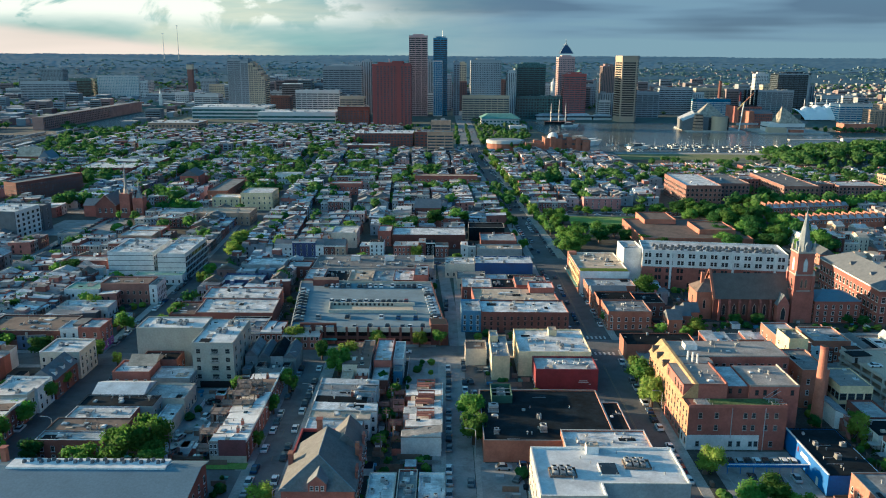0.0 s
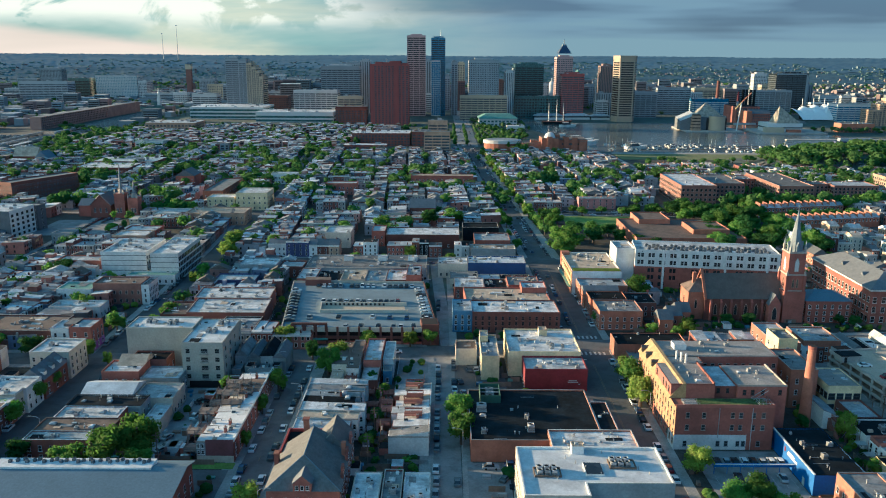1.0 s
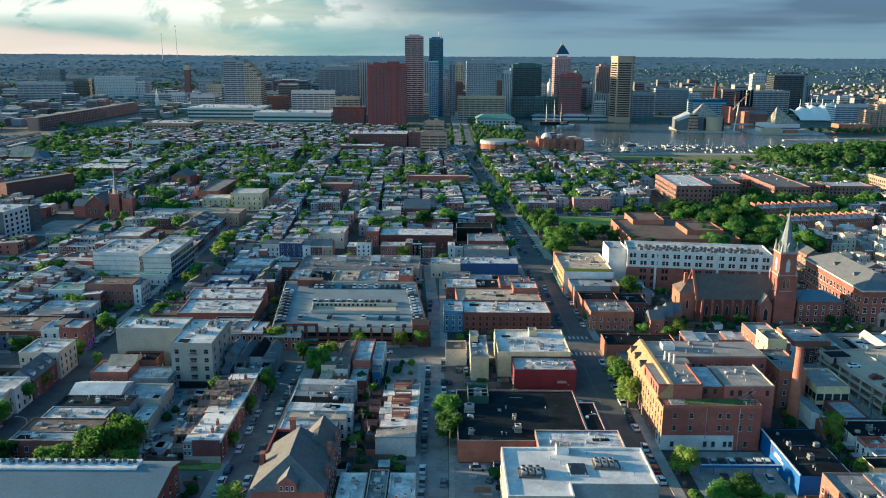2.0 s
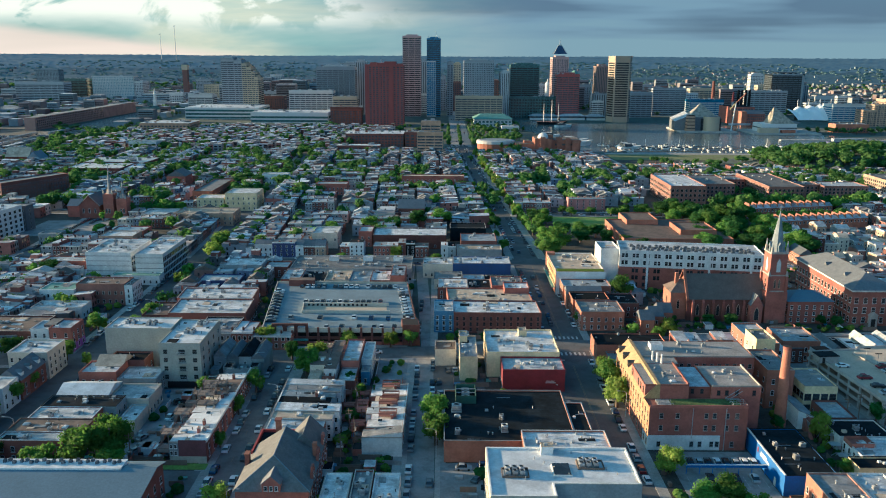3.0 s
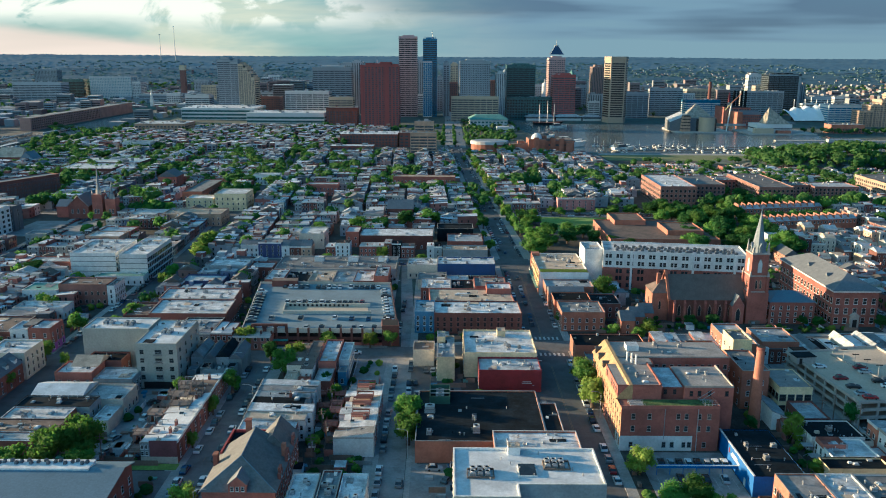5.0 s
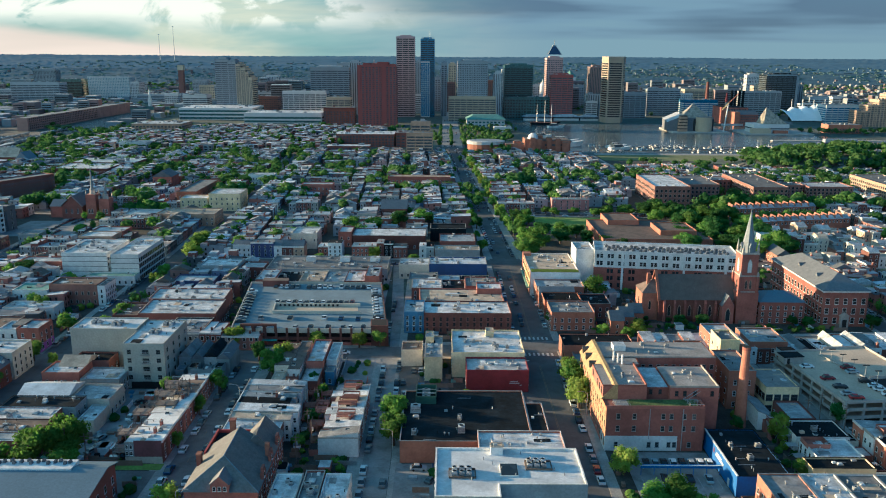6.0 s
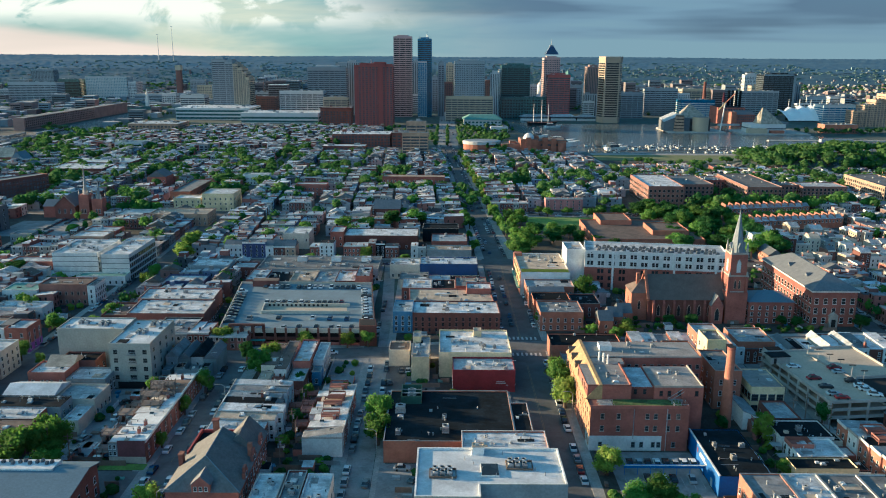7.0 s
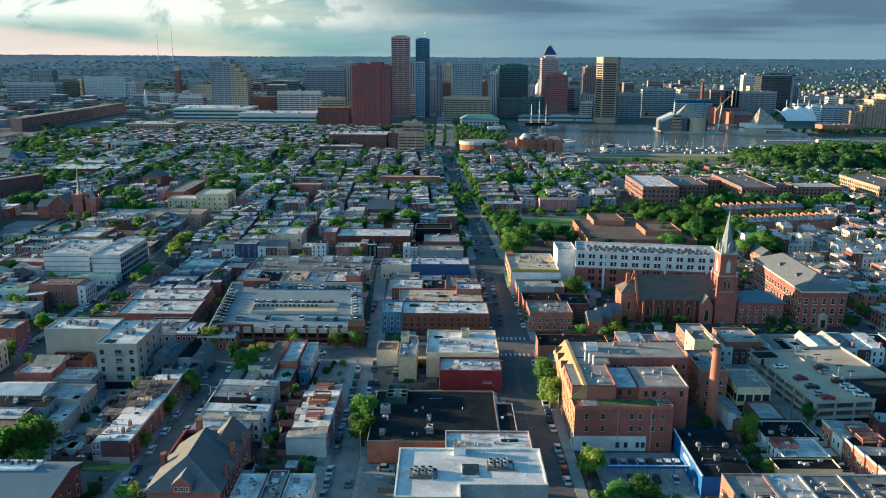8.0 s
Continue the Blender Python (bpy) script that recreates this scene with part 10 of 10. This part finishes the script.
# ---------------------------------------------------------------- cars
def car_meshes(length, h, van=False):
    L, w = length / 2, 0.9
    body = Shape()
    prof = [(-L, 0.3), (-L, 0.85), (-L * 0.96, 0.95), (L * 0.45, 0.98), (L * 0.95, 0.82), (L, 0.6), (L, 0.3)]
    for sy in (-1, 1):
        pts = [(x, sy * w, z) for x, z in prof]
        body.face(pts if sy > 0 else pts[::-1], CARPAINT)
    for (xa, za), (xb, zb) in zip(prof, prof[1:]):
        body.face(((xa, -w, za), (xa, w, za), (xb, w, zb), (xb, -w, zb)), CARPAINT)
    r0, r1 = (-L * 0.95, L * 0.62) if van else (-L * 0.8, L * 0.42)
    t0, t1 = (-L * 0.9, L * 0.35) if van else (-L * 0.52, L * 0.1)
    body.hull([(t0 - 0.02, -w * 0.76, h - 0.02), (t1 + 0.02, -w * 0.76, h - 0.02), (t1 + 0.02, w * 0.76, h - 0.02), (t0 - 0.02, w * 0.76, h - 0.02)],
              [(t0 + 0.1, -w * 0.7, h + 0.03), (t1 - 0.1, -w * 0.7, h + 0.03), (t1 - 0.1, w * 0.7, h + 0.03), (t0 + 0.1, w * 0.7, h + 0.03)], CARPAINT)
    cab = Shape().hull([(r0, -w * 0.93, 0.95), (r1, -w * 0.93, 0.95), (r1, w * 0.93, 0.95), (r0, w * 0.93, 0.95)], [(t0, -w * 0.76, h - 0.02), (t1, -w * 0.76, h - 0.02), (t1, w * 0.76, h - 0.02), (t0, w * 0.76, h - 0.02)], CARPAINT if van else GLASS)
    return body.mesh("body"), cab.mesh("cabin")


def wheel_mesh():
    s = Shape()
    ring = [(0.33 * math.cos(radians(36 * i)), 0.33 * math.sin(radians(36 * i))) for i in range(10)]
    s.hull([(x, -0.11, z) for x, z in ring], [(x, 0.11, z) for x, z in ring], TYRE, METAL, True)
    return s.mesh("wheel")


CARS = [car_meshes(4.5, 1.42), car_meshes(4.7, 1.72), car_meshes(4.3, 1.5), car_meshes(5.6, 2.3, True)]
WHEEL = wheel_mesh()
KIND = ["sedan car", "tall estate car", "small hatchback car", "panel van"]


PAINTS = {"white": (0.74, 0.75, 0.76), "maroon": (0.16, 0.02, 0.03), "black": (0.025, 0.028, 0.032), "silver": (0.38, 0.41, 0.44), "red": (0.28, 0.03, 0.03)}
PAINTED = {}


def painted(k, tone):
    """The body of a car in one named colour."""
    if (k, tone) not in PAINTED:
        me = PAINTED[k, tone] = CARS[k][0].copy()
        me.materials[list(me.materials).index(CARPAINT)] = mat("car_" + tone, PAINTS[tone], 0.25, vary=0.0, stain=0.03, grain=0.0, bump=0)
    return PAINTED[k, tone]


def car(x, y, rot, k, z=0.05, where="parked at the kerb", wheels=True, tone=None):
    root = thing("car" if k < 3 else "van", "%s%s %s" % (tone + " " if tone else "", KIND[k], where), "car" if k < 3 else "van", x, y, z, rot, "parked cars")
    part("body", painted(k, tone) if tone else CARS[k][0], root)
    part("cabin", CARS[k][1], root)
    if wheels:
        for a in (-1.4, 1.4):
            for b in (-0.82, 0.82):
                part("wheel", WHEEL, root, at=pose(a, b, 0.33))
    return root


rng = random.Random(9)


far_cars = Shape()


def far_car(x, y, rot):
    """A car too far off to pick apart: body and cabin."""
    m = pose(x, y, 0.05, 0, 0, rot)
    def ring(a, b, w, z):
        return [m @ Vector(p) for p in ((a, -w, z), (b, -w, z), (b, w, z), (a, w, z))]
    far_cars.stack([ring(-2.2, 2.2, 0.88, 0.25), ring(-2.25, 2.25, 0.9, 0.85), ring(-1.8, 1.0, 0.82, 0.95), ring(-1.2, 0.3, 0.68, 1.45)], [FARCAR, FARCAR, GLASS], FARCAR)


for row in range(9):                                 # car park beside the railway
    for i in range(34):
        if rng.random() < 0.8:
            far_car(-668 + i * 2.9 + row * 2, 985 + row * 13 + (row % 2) * 4 + i * 0.5, 80)


def kerb_cars(x, y0, y1, full=0.75, wheels=True):
    y = y0
    while y < y1:
        if rng.random() < full and abs(cross_y(294, x) - y) > 12 and abs(431 - y) > 11 and abs(570 - y) > 10:
            if y < 420:
                car(x + lean(y) + rng.uniform(-0.15, 0.15), y, 90 + rng.uniform(-2, 2), rng.choice((0, 0, 1, 1, 2)), wheels=wheels)
            else:
                far_car(x + lean(y), y, 90)
        y += rng.uniform(5.6, 6.6)


kerb_cars(-50.2, 170, 280, 0.8)
kerb_cars(-43.7, 170, 278, 0.7)
kerb_cars(3.3, 170, 285, 0.9)
kerb_cars(9.0, 170, 205, 0.3)
kerb_cars(9.0, 236, 286, 0.5)
kerb_cars(53.9, 160, 290, 0.55)
kerb_cars(68.0, 160, 290, 0.8)
kerb_cars(53.9, 312, 424, 0.8, False)
kerb_cars(68.0, 312, 424, 0.85, False)
kerb_cars(58.5, 320, 700, 0.35, False)
kerb_cars(-114.8, 180, 400, 0.55, False)
kerb_cars(-127.4, 200, 400, 0.5, False)
kerb_cars(2.5, 312, 366, 0.8, False)
kerb_cars(55.7, 442, 980, 0.78, False)
kerb_cars(66.3, 442, 980, 0.78, False)
kerb_cars(63.2, 440, 980, 0.3, False)
for y in (425.5, 436.5, 565, 575):
    x = -115.0
    while x < 205:
        if rng.random() < 0.6 and abs(x - 61) > 12:
            far_car(x + lean(y), y, 0)
        x += 6
for x in (-219, -225, -317, 216.5):
    y = 300.0
    while y < 800:
        if rng.random() < 0.5 and abs(431 - y) > 9:
            far_car(x + lean(y), y, 90)
        y += 6.2
for _ in range(26):
    y = rng.uniform(1000, 1500)
    far_car(61 + lean(1010) + rng.choice((-9, -5, 4, 8)), y, 90)
solid("distant_cars", far_cars, "rows of distant parked cars along the streets", "cars", "stuff")
# on the cross street
for x, k, w in ((-13, 0, "driving on the cross street"), (13, 1, "turning on the cross street")):
    car(x, cross_y(294, x), 4, k, where=w)
# roof deck of the brick garage
for i in range(18):
    if i not in (5, 11):
        x, y = skew(-18 + i * 2.55, 60)
        car(-28.5 + x, 300 + y, 90, rng.choice((0, 1, 2)), 6.1, "parked on the garage roof deck", False)
for i in range(14):
    x, y = skew(-15 + i * 2.5, 36)
    car(-28.5 + x, 300 + y, 90, rng.choice((0, 1, 2)), 6.1, "parked on the garage roof deck", False)
for i in range(11):
    x, y = skew(-28, 10 + i * 4.2)
    car(-28.5 + x, 300 + y, 14, rng.choice((0, 1, 0)), 6.1, "parked on the garage roof deck", False)
    x, y = skew(28.4, 12 + i * 4.2)
    car(-28.5 + x, 300 + y, 4, rng.choice((0, 1, 0)), 6.1, "parked on the garage roof deck", False)
for u, v in ((-20, 14), (-8, 15), (6, 15), (13, 14.5), (20, 14), (-26, 3), (-21.5, 3), (-17, 3), (-5, 3), (1, 3), (8, 3), (14, 3), (17, 3), (22, 3)):
    x, y = skew(u, v)
    car(-28.5 + x, 300 + y, 90, rng.choice((0, 1, 2)), 6.1, "parked on the garage roof deck", False)
# open deck on the right
for x, y, r, k, tone in ((151.0, 260.8, 2, 0, "white"), (164.6, 259.8, 4, 1, "maroon"), (164.4, 256.0, 2, 0, "silver"), (153.4, 250.4, 4, 1, "maroon"), (154.2, 243.4, -4, 0, "black"), (154.0, 237.8, 0, 2, "silver"), (155.4, 235.0, -2, 0, "red"),
                         (164.9, 247.9, -14, 1, "black"), (165.8, 243.9, -16, 0, "white"), (166.2, 241.2, -16, 0, "white"), (167.0, 237.4, -14, 1, "white")):
    car(x, y, r, k, 7.62, "parked on the open parking deck", tone=tone)
st = thing("stair_house", "small grey stair house with a dark flat roof", "stair house", 147.6, 266.5, 7.6, 6)
part("wall", Shape().box(-3.4, 3.4, -2.2, 2.2, 0, 2.4, CONCRETE), st)
part("roof", Shape().box(-3.7, 3.7, -2.5, 2.5, 2.4, 2.65, ROOF_K, bottom=True), st)
part("door", Shape().box(-2.4, -1.4, -2.26, -2.2, 0, 2.0, DARK), st, "dark door")
# yard beside the blue building
pl = Shape()
for i in range(9):
    pl.face(((81.2 + i * 2.55, 203.4, 0.225), (81.32 + i * 2.55, 203.4, 0.225), (81.32 + i * 2.55, 208.6, 0.225), (81.2 + i * 2.55, 208.6, 0.225)), PAINTLINE)
    pl.face(((79.5 + i * 2.55, 193.0, 0.225), (79.62 + i * 2.55, 193.0, 0.225), (79.62 + i * 2.55, 198.6, 0.225), (79.5 + i * 2.55, 198.6, 0.225)), PAINTLINE)
solid("parking_lines", pl, "worn white painted parking bay lines", "road marking", "structure")
solid("car_park", Shape().box(77, 101.5, 186, 213, 0.1, 0.21, ASPHALT_L), "asphalt car park beside a blue building", "car park", "structure")
bw = thing("carport", "long blue carport roof on posts with a white edge", "carport", 79.5, 200)
part("roof", Shape().box(0, 22.2, 0, 0.9, 2.85, 3.0, BLUE, bottom=True), bw)
part("fascia", Shape().box(0, 22.2, -0.1, 0, 2.35, 3.05, BLUE, bottom=True).box(-0.1, 0, -0.1, 0.9, 2.35, 3.05, BLUE, bottom=True), bw, "blue front board")
part("edge", Shape().box(-0.12, 22.2, -0.14, 0.22, 3.05, 3.2, TRIM, bottom=True), bw, "white metal edge")
for i in range(7):
    part("post", Shape().box(0.1 + i * 3.6, 0.26 + i * 3.6, 0.05, 0.21, 0.2, 2.85, BLUE), bw)
for i in range(8):
    car(82.5 + i * 2.55, 206, 85, rng.choice((0, 1, 2)), 0.22, "parked in the yard", tone=("black", "silver", "black", "white", "black", "silver", "white", "white")[i])
for i, x in enumerate((85.5, 89.6, 92.4, 97.4)):
    car(x, 197.2, 86, (1, 0, 2, 1)[i], 0.22, "parked in the yard", tone=("black", "white", "black", "silver")[i])
# lots
solid("car_park", Shape().box(12, 23.5, 186, 205.5, 0.1, 0.21, ASPHALT_L), "asphalt yard beside the market hall", "car park", "structure")
car(18.5, 202, 0, 1, 0.22, "parked in a yard")
car(24.5, 203, 0, 1, 0.22, "parked in a yard")
car(22, 196, 60, 0, 0.22, "parked in a yard")
solid("car_park", Shape().box(-11.5, -0.5, 250, 285, 0.1, 0.21, ASPHALT_L), "empty asphalt lot behind a fence", "car park", "structure")
solid("car_park", Shape().box(9.2, 27, 243, 278, 0.1, 0.205, ASPHALT), "asphalt yard between buildings", "car park", "structure")
for x, y, r in ((11, 262, 100), (14.5, 273, 95), (17, 273, 88), (12, 252, 100)):
    car(x, y, r, rng.choice((0, 1)), 0.22, "parked in a yard")
solid("car_park", Shape().box(-86, -70.5, 196, 256, 0.1, 0.205, ASPHALT_L), "asphalt lane behind the terraces", "car park", "structure")
for x, y, r in ((-76, 211, 60), (-77, 219, 70), (-73, 233, 80), (-74, 244, 40), (-75, 214, 50)):
    car(x, y, r, rng.choice((0, 1)), 0.22, "parked in the rear lane")

# ---------------------------------------------------------------- street furniture
def pole(x, y, h=9):
    p = thing("utility_pole", "wooden utility pole with crossarms", "utility pole", x, y, 0.1, random.Random(int(x)).uniform(-8, 8), "utility poles")
    part("post", Shape().tube(0, 0, 0, h, 0.16, 0.11, 7, WOOD), p)
    part("crossarm", Shape().box(-1.2, 1.2, -0.06, 0.06, h - 0.9, h - 0.75, WOOD, bottom=True).box(-0.9, 0.9, -0.06, 0.06, h - 1.8, h - 1.66, WOOD, bottom=True), p)
    part("transformer", Shape().tube(0.35, 0, h - 3.2, h - 2.1, 0.24, 0.24, 8, METAL), p, "grey transformer can")


for x, y in ((-16, 205), (-15.5, 222), (-15, 238), (-13, 214), (139, 232), (145, 236), (149, 228), (-75, 205), (-60, 259), (123, 186), (90, 262)):
    pole(x, y)


def street_lamp(x, y, rot):
    p = thing("street_lamp", "tall grey street lamp with a curved arm", "street lamp", x, y, 0.15, rot, "street lamps")
    part("post", Shape().tube(0, 0, 0, 8.2, 0.11, 0.08, 7, METAL), p)
    part("arm", Shape().rod((0, 0, 8.2), (1.0, 0, 8.8), 0.06, METAL).rod((1.0, 0, 8.8), (2.6, 0, 8.9), 0.06, METAL), p)
    part("lamp_head", Shape().box(2.3, 3.2, -0.16, 0.16, 8.82, 8.98, METAL, bottom=True), p)


for x, y, r in ((10.8, 209, 180), (-40, 176, 0), (-54, 222, 0), (-54, 268, 0), (-112.5, 215, 180), (51.8, 262, 0), (70.8, 236, 180), (70.5, 312, 180), (51.5, 330, 0), (-112.5, 330, 180), (-40.5, 240, 180)):
    street_lamp(x, y, r)


def fence(points, h=1.8, m=None):
    f = thing("fence", "weathered wooden yard fence", "fence", points[0][0], points[0][1], 0.1, 0, "yard fences")
    for (ax, ay), (bx, by) in zip(points, points[1:]):
        ox, oy = points[0]
        d = Vector((bx - ax, by - ay)).normalized() * 0.06
        ring = [(ax - ox + d.y, ay - oy - d.x), (bx - ox + d.y, by - oy - d.x), (bx - ox - d.y, by - oy + d.x), (ax - ox - d.y, ay - oy + d.x)]
        part("panel", Shape().hull([(x, y, 0) for x, y in ring], [(x, y, h) for x, y in ring], m or WOOD), f)


def shrub(x, y, r):
    k = random.Random(int(x * 3 + y)).randrange(5)
    ob = new("shrub", SHRUBS[k % 3])
    ob.matrix_world = pose(x, y, r * 0.55 + 0.1, 0, 0, x * 40) @ Matrix.Diagonal((r, r, r * 0.85, 1))
    tagged(ob, "low green shrub in a back yard", "shrub", "yard shrubs")


rng = random.Random(19)
for x0, x1, ya, yb, n in ((-19, -11.5, 206, 250, 16), (-70, -65, 200, 260, 8), (-50, -36, 160, 168, 4), (-20, 3, 188, 206, 9), (121, 127, 190, 224, 10), (74, 92, 258, 266, 6), (86, 100, 340, 372, 8), (110, 150, 322, 328, 12), (-82, -66, 258, 266, 5), (-100, -68, 192, 203, 8), (160, 185, 318, 326, 8)):
    for _ in range(n):
        shrub(rng.uniform(x0, x1), rng.uniform(ya, yb), rng.uniform(0.8, 1.9))
for i in range(9):
    y = 211 + i * 4.6
    fence([(-18.5, y), (-16.2, y)])
    fence([(-13.6, y), (-10.8, y)])
for i in range(6):
    shed = thing("shed", "small wooden yard shed", "shed", -17.2 + (i % 2) * 4.6, 213 + i * 6.1, 0.1)
    part("wall", Shape().box(-0.9, 0.9, -0.9, 0.9, 0, 2.0, WOOD if i % 2 else PAINT_W), shed)
    part("roof", Shape().hip(-1.1, 1.1, -1.1, 1.1, 2.0, 2.6, ROOF_G, 0, "y"), shed)
fence([(-10.5, 204.5), (1, 204.5)], 1.4, METAL)
fence([(-88, 202), (-66, 203.5)], 2.0)
fence([(-11.3, 251), (-11.3, 284)], 1.2, METAL)
fence([(12, 243), (27, 243)], 1.6, METAL)
solid("grass_strip", Shape().box(-66, -53, 201, 204.4, 0.1, 0.24, GRASS), "narrow strip of green lawn", "lawn", "structure")
solid("car_park", Shape().box(-68, -54, 168, 200.4, 0.1, 0.22, ASPHALT_M), "small asphalt lot beside the hall", "car park", "structure")

# ---------------------------------------------------------------- worn roofs and crowded yards
r = random.Random(314)
bits, tar = Shape(), Shape()
for x0, x1, y0, y1, h, roof in FOOT:
    if roof is None or y0 > 440:
        continue
    area = (x1 - x0) * (y1 - y0)
    e = 0.7
    if x1 - x0 < 2.5 or y1 - y0 < 2.5:
        continue
    for _ in range(int(min(9, 1 + area / 40))):
        u, v = r.uniform(x0 + e, x1 - e), r.uniform(y0 + e, y1 - e)
        q = r.random()
        if q < 0.5:
            bits.tube(u, v, h - 0.1, h + r.uniform(0.4, 1.0), 0.1, 0.1, 6, r.choice((METAL, PAINT_W, ROOF_K)))
        elif q < 0.75:
            w, d = r.uniform(0.3, 0.7), r.uniform(0.3, 0.6)
            bits.box(u - w, u + w, v - d, v + d, h - 0.1, h + r.uniform(0.3, 0.9), r.choice((METAL, PAINT_G, PAINT_W, ROOF_T)))
        elif q < 0.9:
            k = min(r.uniform(1.5, 5), x1 - 0.3 - u)
            if k > 0.5:
                bits.box(u, u + k, v - 0.05, v + 0.05, h + 0.02, h + 0.14, METAL, bottom=True)
        else:
            bits.hull([(u - 0.6, v - 0.5, h - 0.1), (u + 0.6, v - 0.5, h - 0.1), (u + 0.6, v + 0.5, h - 0.1), (u - 0.6, v + 0.5, h - 0.1)], [(u - 0.6, v - 0.5, h + 0.25), (u + 0.6, v - 0.5, h + 0.25), (u + 0.6, v + 0.5, h + 0.5), (u - 0.6, v + 0.5, h + 0.5)], TRIM, GLASS)
    for _ in range(int(min(6, area / 55)) if roof is not ROOF_K else 0):
        w, d = r.uniform(0.5, 2.4), r.uniform(0.4, 1.8)
        if x1 - x0 > 2 * w + 1.4 and y1 - y0 > 2 * d + 1.4:
            u, v = r.uniform(x0 + w + e, x1 - w - e), r.uniform(y0 + d + e, y1 - d - e)
            tar.box(u - w, u + w, v - d, v + d, h - 0.05, h + 0.13 + r.random() * 0.03, r.choice((ROOF_G, ROOF_S, ROOF_K, ROOF_T, ROOF_W, roof)))
solid("roof_details", bits, "small pipes, vents and hatches on the flat roofs", "roof equipment", "stuff")
solid("roof_patches", tar, "mended patches of felt on the flat roofs", "roof patch", "stuff")


def open_ground(x, y, m):
    if abs(x + 47) < 9 or abs(x - 6) < 7.5 or abs(x - 61) < 12.5 or abs(x + 121) < 11.5 or abs(x - 145.5) < 5 or abs(y - cross_y(294, x)) < 10.5 or abs(y - 431) < 10 or (y < 430 and y > 294 and abs(x - 4) < 6):
        return False
    return all(x < a - m or x > b + m or y < c - m or y > e + m for a, b, c, e, *_ in FOOT)


yards, green = Shape(), Shape()
for _ in range(6500):
    x, y = r.uniform(-215, 208), r.uniform(166, 428)
    if not open_ground(x, y, 0.9) or (-32 < x < 10 and 298 < y < 372) or (76 < x < 102 and 185 < y < 214) or (72 < x < 116 and 212 < y < 262) or (148 < x < 190 and 230 < y < 282):
        continue
    q = r.random()
    if q < 0.34:
        k = r.uniform(0.6, 2.1)
        lump(green, Vector((x, y, 0.2 + k * 0.6)), k, k * 0.8, r, r.choice((LEAF, LEAF_D, LEAF_D, LEAF_Y)), 7)
    elif q < 0.6:
        w, d = r.uniform(0.3, 1.2), r.uniform(0.3, 0.9)
        yards.box(x - w, x + w, y - d, y + d, 0.1, r.uniform(0.5, 1.5), r.choice((PAINT_G, METAL, WOOD, BLUE_S, ROOF_K, COPPER)))
    elif q < 0.8:
        w = r.uniform(1.5, 4)
        if open_ground(x + w, y, 0.4) and open_ground(x - w, y, 0.4):
            yards.box(x - w, x + w, y - 0.05, y + 0.05, 0.1, 1.8, WOOD)
    elif open_ground(x, y + 3, 0.4) and open_ground(x, y - 3, 0.4):
        if q < 0.92:
            yards.box(x - 0.05, x + 0.05, y - 3, y + 3, 0.1, 1.8, r.choice((WOOD, DECK, PAINT_W)))
        else:
            yards.box(x - 1.6, x + 1.6, y - 2, y + 2, 0.1, 2.3, r.choice((ROWWALL, PAINT_W, BRICK)), r.choice((ROOF_G, ROOF_S, ROOF_K)))
solid("yard_clutter", yards, "bins, sheds and wooden fences in the back yards", "yard clutter", "stuff")
solid("yard_shrubs", green, "green shrubs and small trees in the yards", "shrubs", "stuff")
